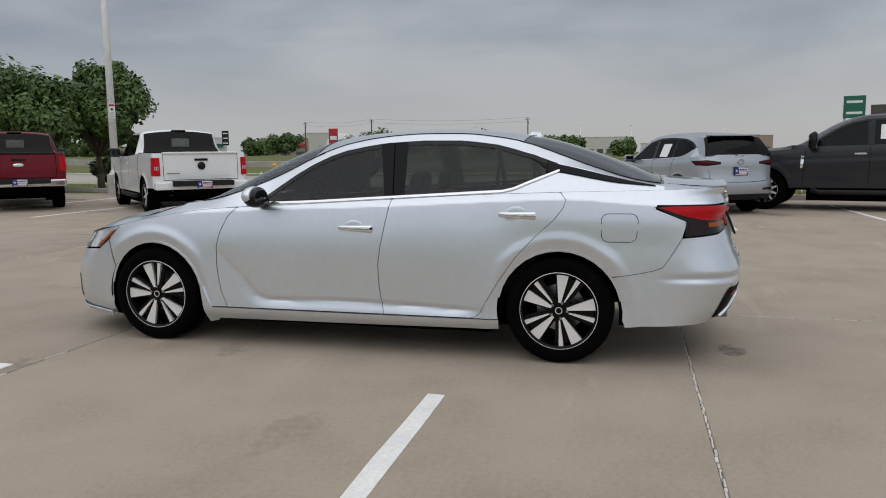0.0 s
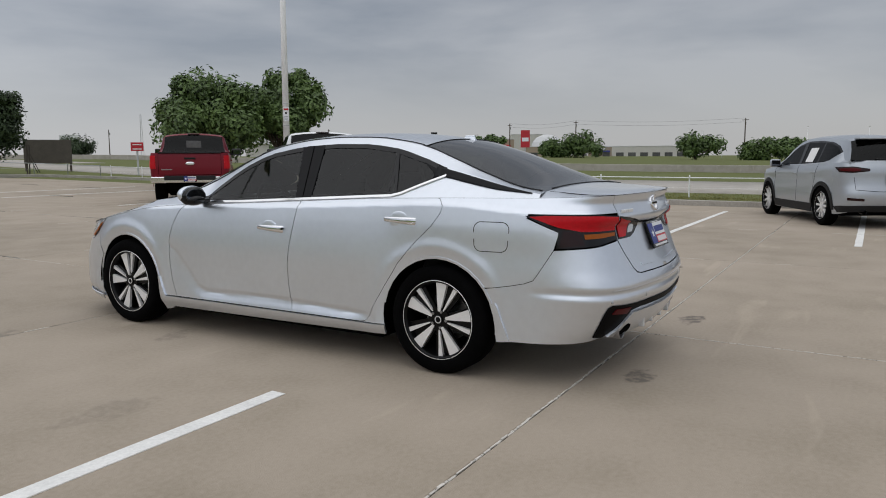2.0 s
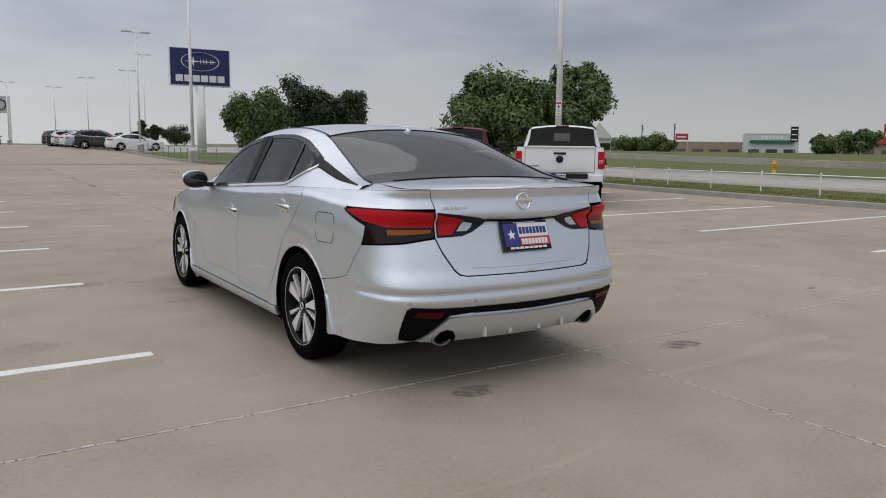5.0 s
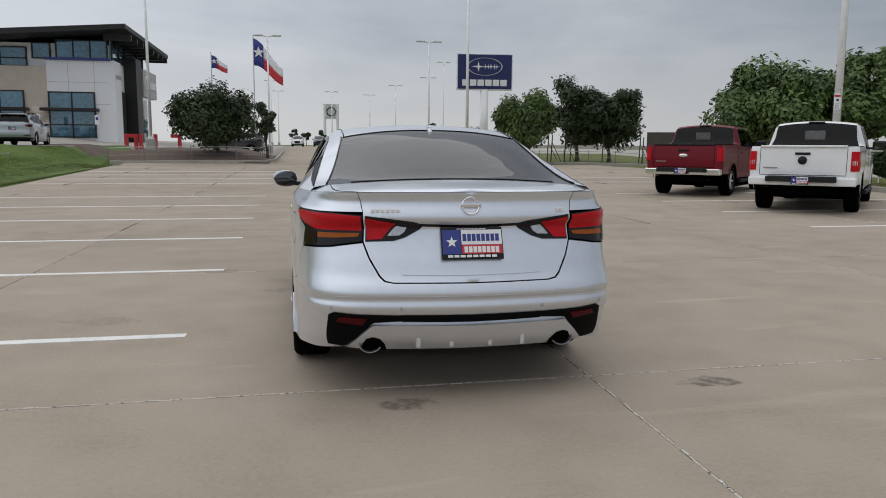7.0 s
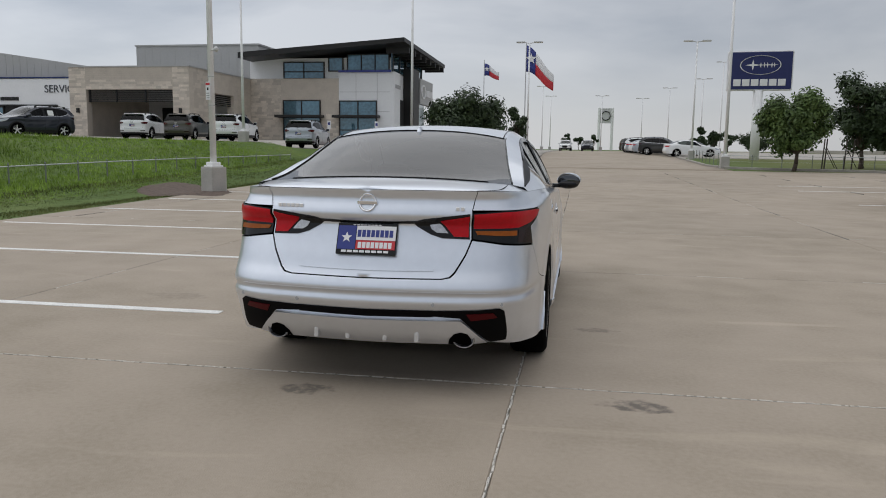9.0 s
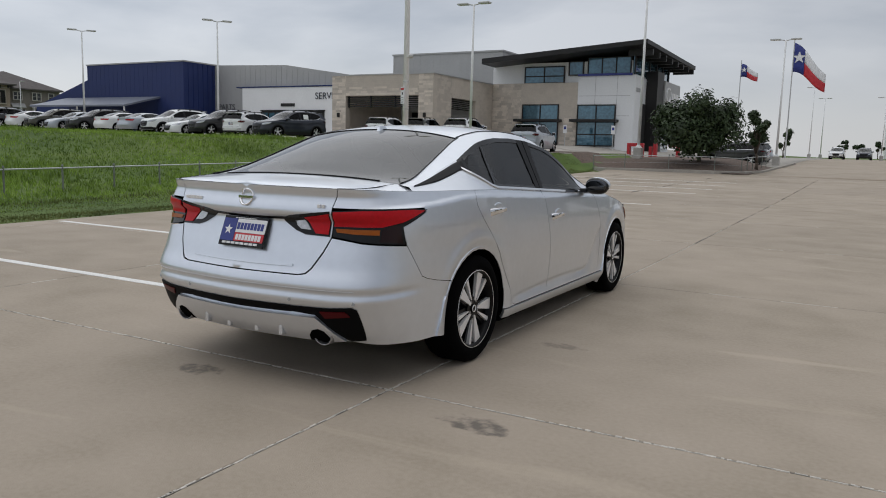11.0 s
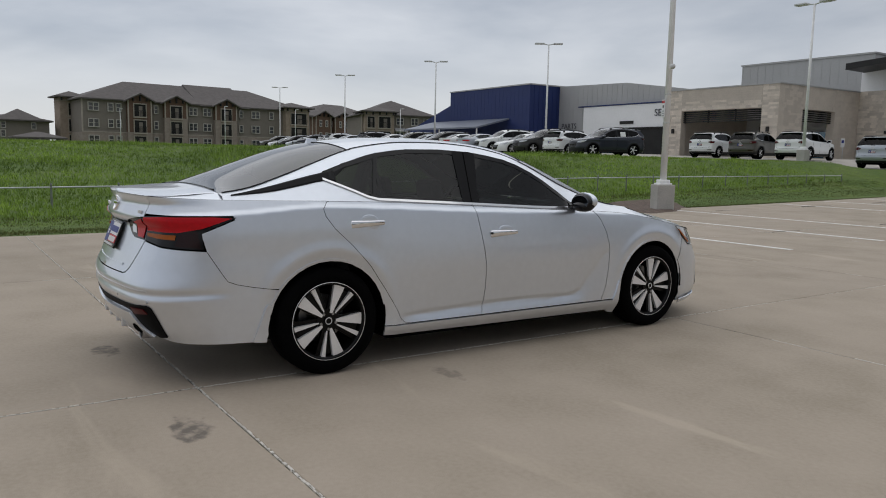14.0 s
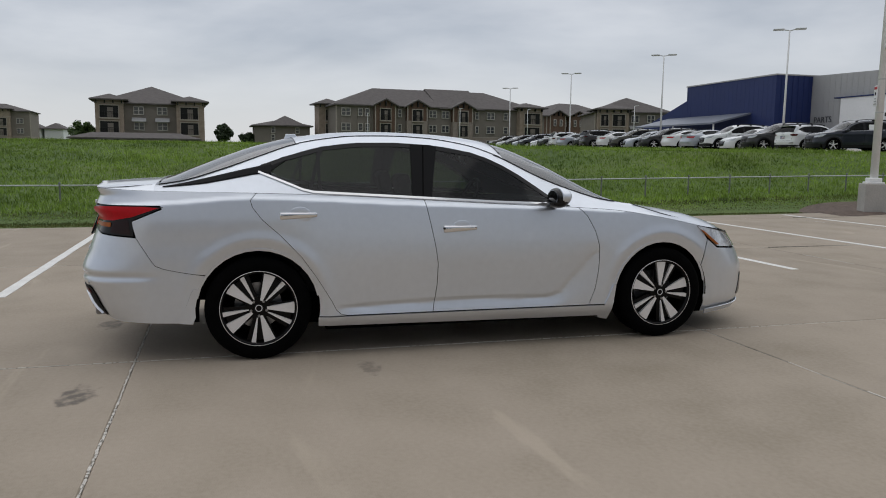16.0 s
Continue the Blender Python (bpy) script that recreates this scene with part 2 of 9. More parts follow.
def curve1(pts):
    """A smooth function through (x, value) pairs: monotone cubic."""
    pts = sorted(pts)
    xs, ys = [p[0] for p in pts], [p[1] for p in pts]
    d = [(ys[i + 1] - ys[i]) / (xs[i + 1] - xs[i]) for i in range(len(xs) - 1)]
    s = [d[0]] + [0 if d[i - 1] * d[i] <= 0 else 2 * d[i - 1] * d[i] / (d[i - 1] + d[i]) for i in range(1, len(d))] + [d[-1]]

    def f(x):
        if x <= xs[0]:
            return ys[0]
        if x >= xs[-1]:
            return ys[-1]
        i = 0
        while xs[i + 1] < x:
            i += 1
        h = xs[i + 1] - xs[i]
        t = (x - xs[i]) / h
        return ys[i] * (1 + 2 * t) * (1 - t) ** 2 + s[i] * h * t * (1 - t) ** 2 + ys[i + 1] * t * t * (3 - 2 * t) + s[i + 1] * h * t * t * (t - 1)
    return f


def written(text, size, material, m, parent, name="lettering", depth=0.02):
    """Raised letters in the built-in font, as a mesh, centred on m."""
    cu = bpy.data.curves.new(name, "FONT")
    cu.body, cu.size, cu.extrude, cu.align_x, cu.align_y = text, size, depth, "CENTER", "CENTER"
    tmp = bpy.data.objects.new("tmp", cu)
    me = bpy.data.meshes.new_from_object(tmp)
    bpy.data.objects.remove(tmp)
    me.transform(m)
    me.materials.append(material)
    ob = new(name, me)
    ob.parent = parent
    return ob

# ---- vehicles: the shape of a body ----


class Shape:
    """A car body: a wall round the plan outline up to the shoulder, and a cabin of cross-sections above it.
    S runs along the half outline in metres, from the middle of the nose (0) to the middle of the tail."""

    def __init__(self, outline, inset, shoulder, crown, head, rail, sill, cab, arches, arch_r, floor):
        pts = [(-p[0], p[1]) if i < 0 else p for i, p in enumerate(outline)]
        first, last = (-pts[1][0], pts[1][1]), (-pts[-2][0], pts[-2][1])
        ring, line = [first, *pts, last], []
        for i in range(1, len(ring) - 2):
            p0, p1, p2, p3 = ring[i - 1:i + 3]
            for k in range(14):
                t = k / 14
                line.append(tuple(0.5 * (2 * b + (c - a) * t + (2 * a - 5 * b + 4 * c - d) * t * t + (3 * b - a - 3 * c + d) * t ** 3) for a, b, c, d in zip(p0, p1, p2, p3)))
        line.append(pts[-1])
        self.line = np.array(line)
        self.arc = np.r_[0, np.cumsum(np.hypot(*np.diff(self.line, axis=0).T))]
        self.total = self.arc[-1]
        self.inset, self.shoulder, self.crown = inset, shoulder, crown
        self.head, self.rail, self.sill, self.cab = head, rail, sill, cab
        self.arches, self.arch_r, self.floor, self.arch_z, self.sharp = arches, arch_r, floor, 0.315, 0.0
        mid = self.arc[int(np.argmax(self.line[:, 0]))]
        side = (self.arc > 0.25) & (self.arc < self.total - 0.25)
        self.side_s, self.side_y = self.arc[side][::-1], self.line[side, 1][::-1]
        tail = self.arc > mid
        self.tail_s, self.tail_x = self.arc[tail][::-1], self.line[tail, 0][::-1]
        nose = self.arc < mid
        self.nose_s, self.nose_x = self.arc[nose], self.line[nose, 0]

    def flare(self, d):
        """How far the wheel arch stands out, d from its edge."""
        if not self.sharp:
            return 0.011 * sstep(0.11, 0.02, d)
        return 0.007 * sstep(0.13, self.sharp, d) if d > self.sharp else 0.007 - 0.017 * (self.sharp - d) / self.sharp

    def sy(self, y):
        return float(np.interp(y, self.side_y, self.side_s))

    def sx(self, x):
        return float(np.interp(abs(x), self.tail_x, self.tail_s))

    def snose(self, x):
        return float(np.interp(abs(x), self.nose_x, self.nose_s))

    def plan(self, s):
        s = min(max(s, 0.0), self.total)
        x, y = np.interp(s, self.arc, self.line[:, 0]), np.interp(s, self.arc, self.line[:, 1])
        a, b = max(s - 0.04, 0), min(s + 0.04, self.total)
        tx, ty = np.interp(b, self.arc, self.line[:, 0]) - np.interp(a, self.arc, self.line[:, 0]), np.interp(b, self.arc, self.line[:, 1]) - np.interp(a, self.arc, self.line[:, 1])
        if s < 0.04:
            tx, ty = 1.0, 0.0
        if s > self.total - 0.04:
            tx, ty = -1.0, 0.0
        n = math.hypot(tx, ty)
        return float(x), float(y), -ty / n, tx / n

    def wall(self, s, z):
        x, y, nx, ny = self.plan(s)
        k = self.inset(self, s, y, z)
        for ya in self.arches:
            r = math.hypot(y - ya, z - self.arch_z)
            if abs(y - ya) < 0.8:
                k -= self.flare(r - self.arch_r)
        return Vector((max(0.0, x - nx * k), y - ny * k, z))

    def top_z(self, s):
        return self.shoulder(self.plan(s)[1])

    def low_z(self, s):
        y, out = self.plan(s)[1], self.floor(self.plan(s)[1])
        for ya in self.arches:
            d = abs(y - ya)
            if d < self.arch_r:
                out = max(out, self.arch_z + math.sqrt(self.arch_r ** 2 - d * d))
        return out

    def section(self, y):
        """Right half of the cabin's section at y: shoulder, window bottom, window top, roof rail, then to the middle."""
        zs = self.shoulder(y)
        b = self.wall(self.sy(y), zs)
        hx, hz = self.head(y)
        rx, rz = self.rail(y)
        hz = max(hz, zs + 0.004)
        hx = min(hx, b.x)
        zw = min(max(self.sill(y), zs + 0.002), hz - 0.001)
        t = (zw - zs) / (hz - zs)
        out = [(b.x, zs), (lerp(b.x, hx, t), zw), (hx, hz), (rx, max(rz, hz + 0.003))]
        rx, rz = out[-1]
        zc = max(self.crown(y), rz + 0.002)
        for k in range(1, 11):
            x = rx * (1 - k / 10)
            out.append((x, rz + (zc - rz) * (1 - (x / rx) ** 2.3)))
        return out

    def cabside(self, y, z):
        pts = self.section(y)[:4]
        for (x0, z0), (x1, z1) in zip(pts, pts[1:]):
            if z <= z1:
                return Vector((lerp(x0, x1, max(0, z - z0) / max(1e-6, z1 - z0)), y, z))
        return Vector((pts[-1][0], y, z))

    def top(self, x, y):
        """The height of roof, screens at x, y."""
        pts = self.section(y)[3:]
        for (x0, z0), (x1, z1) in zip(pts, pts[1:]):
            if abs(x) >= x1:
                return lerp(z0, z1, (abs(x) - x0) / (x1 - x0))
        return pts[-1][1]


def offset_of(f, a, b, off):
    """A point of the mapped surface f, pushed off along its outward normal."""
    p = f(a, b)
    if not off:
        return p
    e = 0.012
    n = (f(a + e, b) - f(a - e, b)).cross(f(a, b + e) - f(a, b - e))
    if n.length < 1e-9:
        return p
    n.normalize()
    ref = Vector((p.x, p.y * 0.25, p.z - 0.55))
    if n.dot(ref) < 0:
        n.negate()
    return p + n * off


def clean(poly, gap):
    """Shrinks a 2D polygon by gap, for the joint between two panels."""
    if not gap:
        return poly
    area = sum(a[0] * b[1] - b[0] * a[1] for a, b in zip(poly, poly[1:] + poly[:1]))
    sign, out, n = (1 if area > 0 else -1), [], len(poly)
    for i in range(n):
        p, a, b = poly[i], poly[i - 1], poly[(i + 1) % n]
        d1, d2 = Vector((p[0] - a[0], p[1] - a[1])), Vector((b[0] - p[0], b[1] - p[1]))
        if d1.length < 1e-6 or d2.length < 1e-6:
            out.append(p)
            continue
        d1.normalize(), d2.normalize()
        n1, n2 = Vector((-d1.y, d1.x)) * sign, Vector((-d2.y, d2.x)) * sign
        m = n1 + n2
        m = n1 if m.length < 0.2 else m / max(0.35, (1 + n1.dot(n2)))
        out.append((p[0] + m.x * gap, p[1] + m.y * gap))
    return out


def patch(poly, f, step=(0.04, 0.03), off=0.0, thick=0.005, gap=0.0, sides=(1, -1), ends=None):
    """A panel: the polygon in the surface's own two coordinates, cut into a grid and bent onto it, with an edge of its own.
    sides: 1 and -1 for the two mirror halves of the car."""
    bm = bmesh.new()
    ends = ends or (0.0, SALOON.total)
    poly = [(p[0], q[1]) if p[0] in ends else q for p, q in zip(poly, clean(poly, gap))]
    bm.faces.new([bm.verts.new((a, b, 0)) for a, b in poly])
    lo, hi = [min(p[k] for p in poly) for k in (0, 1)], [max(p[k] for p in poly) for k in (0, 1)]
    for k, axis in ((0, (1, 0, 0)), (1, (0, 1, 0))):
        n = int((hi[k] - lo[k]) / step[k])
        for i in range(1, n + 1):
            v = lo[k] + (hi[k] - lo[k]) * i / (n + 1)
            bmesh.ops.bisect_plane(bm, geom=bm.verts[:] + bm.edges[:] + bm.faces[:], plane_co=[v * c for c in axis], plane_no=axis, dist=1e-6)
    bm.verts.index_update()
    src = [(v.co.x, v.co.y) for v in bm.verts]
    faces = [[v.index for v in fc.verts] for fc in bm.faces]
    rim = [(e.verts[0].index, e.verts[1].index) for e in bm.edges if e.is_boundary and not any(abs(v - e.verts[0].co.x) < 1e-5 and abs(v - e.verts[1].co.x) < 1e-5 for v in ends)]
    bm.free()
    over = [offset_of(f, a, b, off) for a, b in src]
    under = [offset_of(f, a, b, off - thick) for a, b in src]
    out = bmesh.new()
    for side in sides:
        vs = [out.verts.new((p.x * side if abs(a - ends[0]) > 1e-5 and abs(a - ends[1]) > 1e-5 else 0.0, p.y, p.z)) for p, (a, b) in zip(over, src)]
        for fc in faces:
            if len(set(fc)) > 2:
                out.faces.new([vs[i] for i in fc]).smooth = True
        if thick:
            lowv = {i: out.verts.new((under[i].x * side, under[i].y, under[i].z)) for e in rim for i in e}
            dup = {i: out.verts.new((over[i].x * side, over[i].y, over[i].z)) for e in rim for i in e}
            for a, b in rim:
                out.faces.new([dup[a], dup[b], lowv[b], lowv[a]])
    if len(sides) > 1:
        bmesh.ops.remove_doubles(out, verts=[v for v in out.verts if abs(v.co.x) < 1e-5], dist=0.0005)
    bmesh.ops.recalc_face_normals(out, faces=out.faces[:])
    return out


def ribbon(path, width, f, off=0.003, sides=(1, -1), thick=0.006):
    """A strip of even width along a path on the surface f."""
    out = bmesh.new()
    dense = []
    for a, b in zip(path, path[1:]):
        n = max(1, int(math.dist(a, b) / 0.05))
        dense += [(lerp(a[0], b[0], k / n), lerp(a[1], b[1], k / n)) for k in range(n)]
    dense.append(path[-1])
    rows = []
    for i, p in enumerate(dense):
        a, b = dense[max(0, i - 1)], dense[min(len(dense) - 1, i + 1)]
        d = Vector((b[0] - a[0], b[1] - a[1])).normalized()
        l, r = (p[0] - d.y * width / 2, p[1] + d.x * width / 2), (p[0] + d.y * width / 2, p[1] - d.x * width / 2)
        rows.append((offset_of(f, *l, off - thick), offset_of(f, *l, off), offset_of(f, *r, off), offset_of(f, *r, off - thick)))
    for side in sides:
        vs = [[out.verts.new((q.x * side, q.y, q.z)) for q in row] for row in rows]
        for u, v in zip(vs, vs[1:]):
            for k in range(3):
                out.faces.new([u[k], u[k + 1], v[k + 1], v[k]])
        out.faces.new(vs[0]), out.faces.new(vs[-1])
    bmesh.ops.recalc_face_normals(out, faces=out.faces[:])
    return out


def grid_mesh(rows, sides=(1, -1)):
    """Quads between rows of points, mirrored."""
    out = bmesh.new()
    for side in sides:
        vs = [[out.verts.new((p[0] * side, p[1], p[2])) for p in row] for row in rows]
        for u, v in zip(vs, vs[1:]):
            for k in range(len(u) - 1):
                q = [u[k], u[k + 1], v[k + 1], v[k]]
                out.faces.new(q).smooth = True
    bmesh.ops.remove_doubles(out, verts=out.verts[:], dist=0.0004)
    bmesh.ops.recalc_face_normals(out, faces=out.faces[:])
    for fc in out.faces:
        fc.smooth = True
    return out


def frange(a, b, step, extra=()):
    n = max(1, round(abs(b - a) / step))
    vs = {round(a + (b - a) * i / n, 4) for i in range(n + 1)} | {e for e in extra if min(a, b) <= e <= max(a, b)}
    return sorted(vs, reverse=b < a)


def joined(sh, ye, x, y, z, edge):
    """A point of hood or deck whose side edge lies at x = edge, eased onto the cabin's end section at ye."""
    w = 1 - sstep(0.0, 0.30, abs(y - ye))
    if w > 0:
        sec = sh.section(ye)[::-1]
        u, (bx0, bz0), top = min(1.0, x / max(0.1, edge)), sec[-1], sec[0][1]
        own = bz0 + (top - bz0) * (1 - u ** 2.4)
        z += w * (float(np.interp(u * bx0, [p[0] for p in sec], [p[1] for p in sec])) - own)
    return x, y, z


def body_meshes(sh, ob, shell_mat, body_mat, step=0.06, roof_front=0.27, roof_back=-1.14, glass_side=M_GLASS, glass_front=M_GLASS_LIGHT, glass_rear=M_GLASS_REAR,
                panes=((0.56, -0.28), (-0.31, -1.36)), shell_in=0.0, roof_mat=None, rows=16):
    """The wall, hood, deck, cabin frame, roof and all panes of a body."""
    ss = frange(0, sh.total, step, [sh.sy(a + k * sh.arch_r) for a in sh.arches for k in (-1.001, -0.999, -0.97, -0.9, 0.9, 0.97, 0.999, 1.001)])
    wall = []
    for s in ss:
        a, b = sh.low_z(s), sh.top_z(s)
        col = [sh.wall(s, lerp(a, b, k / rows)) for k in range(rows + 1)]
        if shell_in:
            col = [Vector((max(0.0, p.x - shell_in), p.y * (1 - shell_in / 2.5), p.z)) for p in col]
        wall.append(col)
    part("body_shell", grid_mesh(wall), shell_mat, ob)
    yf, yb = sh.cab
    hood, deck = [], []
    for s in frange(0, sh.sy(yf), 0.05):
        p = sh.wall(s, sh.top_z(s))
        yc = lerp(sh.line[0, 1] - 0.03, yf, s / sh.sy(yf))
        zc = sh.crown(yc)
        hood.append([joined(sh, yf, lerp(p.x, 0, k / 9), lerp(p.y, yc, sstep(0, 1, k / 9)), p.z + (zc - p.z) * (1 - (1 - k / 9) ** 2.4), p.x) for k in range(10)])
    part("hood", grid_mesh(hood), body_mat, ob)
    for s in frange(sh.sy(yb), sh.total, 0.04):
        p = sh.wall(s, sh.top_z(s))
        t = (s - sh.sy(yb)) / (sh.total - sh.sy(yb))
        yc = lerp(yb, sh.wall(sh.total, sh.top_z(sh.total)).y, t)
        zc = sh.crown(yc)
        deck.append([joined(sh, yb, lerp(p.x, 0, k / 9), lerp(p.y, yc, sstep(0, 1, k / 9)), p.z + (zc - p.z) * (1 - (1 - k / 9) ** 2.4), p.x) for k in range(10)])
    part("trunk_deck", grid_mesh(deck), body_mat, ob)
    ys = frange(yf, yb, 0.045, [roof_front, roof_back, *[v for p in panes for v in p]])
    secs = {y: [(x, y, z) for x, z in sh.section(y)] for y in ys}

    def strip(i0, i1, keep):
        run, runs = [], []
        for y in ys:
            if keep(y):
                run.append(secs[y][i0:i1 + 1])
            elif run:
                runs.append(run)
                run = []
        if run:
            runs.append(run)
        return [r for r in runs if len(r) > 1]

    def put(name, runs, material, label=""):
        bm = bmesh.new()
        for r in runs:
            g = grid_mesh(r)
            me = bpy.data.meshes.new("t")
            g.to_mesh(me)
            g.free()
            bm.from_mesh(me)
            bpy.data.meshes.remove(me)
        return part(name, bm, material, ob, label)

    hi, lo = panes[0][0], panes[-1][1]
    put("cabin_side", strip(0, 1, lambda y: True) + strip(1, 2, lambda y: y >= hi) + strip(1, 2, lambda y: y <= lo), body_mat)
    put("roof_rail", strip(2, 3, lambda y: True), roof_mat or body_mat)
    put("roof", strip(3, 13, lambda y: roof_back <= y <= roof_front), roof_mat or body_mat)
    put("windscreen", strip(3, 13, lambda y: y >= roof_front), glass_front)
    put("rear_window", strip(3, 13, lambda y: y <= roof_back), glass_rear)
    for a, b in panes:
        for side, nm in ((1, "side_window"), (-1, "side_window")):
            rr = strip(1, 2, lambda y: b <= y <= a)
            part(nm, grid_mesh(rr[0], (side,)), glass_side, ob, "dark tinted glass")
    for a, b in zip(panes, panes[1:]):
        for side in (1, -1):
            part("pillar_post", grid_mesh(strip(1, 2, lambda y: b[0] - 1e-6 <= y <= a[1] + 1e-6)[0], (side,)), M_TRIM, ob)


def wheel(tyre_r, rim_r, width, style, parent, m):
    """A wheel that faces +x: tyre, dark barrel, spokes, brake disc, hub cap."""
    w = new("wheel")
    w.parent, w.matrix_local = parent, m
    h = width / 2
    prof = [(rim_r - 0.012, -h + 0.01), (rim_r + 0.02, -h), (tyre_r - 0.03, -h + 0.002), (tyre_r - 0.008, -h + 0.018), (tyre_r, -h + 0.04), (tyre_r, h - 0.04), (tyre_r - 0.008, h - 0.018), (tyre_r - 0.03, h - 0.002), (rim_r + 0.022, h), (rim_r + 0.006, h - 0.006), (rim_r - 0.004, h - 0.012)]
    raw("tyre", *lathe(prof, 56), M_RUBBER, w, smooth=True)
    barrel = [(rim_r, h - 0.012), (rim_r - 0.008, h - 0.008), (rim_r - 0.02, h - 0.03), (rim_r - 0.03, -h * 0.3), (rim_r - 0.06, -h * 0.6), (0.02, -h * 0.6)]
    raw("rim", *lathe(barrel, 48), M_DARKALLOY, w, smooth=True)
    raw("rim_lip", *lathe([(rim_r, h - 0.012), (rim_r - 0.002, h - 0.007), (rim_r - 0.0045, h - 0.008)], 56), M_ALLOY, w, smooth=True)
    disc = bmesh.new()
    cyl(disc, (-h * 0.35, 0, 0), (-h * 0.2, 0, 0), rim_r * 0.62, n=40)
    part("brake_disc", disc, M_GREYALLOY, w)
    face = h - 0.03

    def wedge(bm, a, w0, w1, r0, r1, x0, x1, x2):
        """A spoke: narrow at the hub, wide at the rim."""
        pts = []
        for r, ww, x in ((r0, w0, x0), (r1, w1, x1)):
            for sgn in (-1, 1):
                ang = a + sgn * ww / 2 / r
                pts.append((x, r * math.sin(ang), r * math.cos(ang)))
        back = [(x - x2, y, z) for x, y, z in pts]
        vs = [bm.verts.new(p) for p in pts + back]
        for q in ((0, 1, 3, 2), (4, 6, 7, 5), (0, 4, 5, 1), (2, 3, 7, 6), (0, 2, 6, 4), (1, 5, 7, 3)):
            bm.faces.new([vs[i] for i in q])

    if style == "split":
        for k in range(5):
            a = radians(72 * k)
            dark = bmesh.new()
            wedge(dark, a + radians(13), 0.07, 0.19, 0.05, rim_r - 0.012, face - 0.010, face - 0.018, 0.02)
            part("spoke_pocket", dark, M_DARKALLOY, w)
            b1, b2 = bmesh.new(), bmesh.new()
            wedge(b1, a, 0.016, 0.076, 0.05, rim_r - 0.006, face + 0.004, face + 0.004, 0.03)
            wedge(b2, a + radians(26), 0.007, 0.030, 0.062, rim_r - 0.006, face + 0.002, face + 0.004, 0.03)
            part("spoke", b1, M_ALLOY, w), part("thin_spoke", b2, M_ALLOY, w)
            nut = bmesh.new()
            cyl(nut, (face - 0.02, 0.05 * math.sin(a + 0.28), 0.05 * math.cos(a + 0.28)), (face + 0.004, 0.05 * math.sin(a + 0.28), 0.05 * math.cos(a + 0.28)), 0.009, n=6)
            part("lug_nut", nut, M_GREYALLOY, w)
        hub = bmesh.new()
        cyl(hub, (face - 0.05, 0, 0), (face - 0.002, 0, 0), 0.072, n=32)
        part("hub", hub, M_DARKALLOY, w)
        cap = bmesh.new()
        cyl(cap, (face - 0.01, 0, 0), (face + 0.006, 0, 0), 0.03, 0.027, n=24)
        part("hub_cap", cap, M_DARKALLOY, w)
        raw("cap_ring", *lathe([(0.017, face + 0.006), (0.0185, face + 0.009), (0.021, face + 0.009), (0.0225, face + 0.006)], 24), M_ALLOY, w)
    else:
        n = {"five": 5, "ten": 10, "dark": 6, "six": 6}[style]
        sp = M_DARKALLOY if style == "dark" else M_ALLOY
        for k in range(n):
            b1 = bmesh.new()
            wedge(b1, 2 * math.pi * k / n, 0.03, 0.85 * rim_r / n + 0.02, 0.05, rim_r - 0.006, face, face + 0.003, 0.035)
            part("spoke", b1, sp, w)
        hub = bmesh.new()
        cyl(hub, (face - 0.05, 0, 0), (face + 0.004, 0, 0), 0.065, n=24)
        part("hub", hub, sp, w)
    return w


def four_wheels(ob, track, front, back, tyre_r, rim_r, width, style, lift=0.0, turns=(0, 25, 0, -20)):
    """Four wheels under a vehicle that points to +y."""
    x = track - width / 2
    first = wheel(tyre_r, rim_r, width, style, ob, pose(x, front, tyre_r + lift, turns[0]))
    for m in (pose(x, back, tyre_r + lift, turns[1]), pose(-x, front, tyre_r + lift, turns[2], 0, 180), pose(-x, back, tyre_r + lift, turns[3], 0, 180)):
        made = {}
        for o in (first, *first.children_recursive):
            made[o] = o.copy()
            scene.collection.objects.link(made[o])
            made[o].parent = made.get(o.parent, o.parent)
        made[first].matrix_local = m


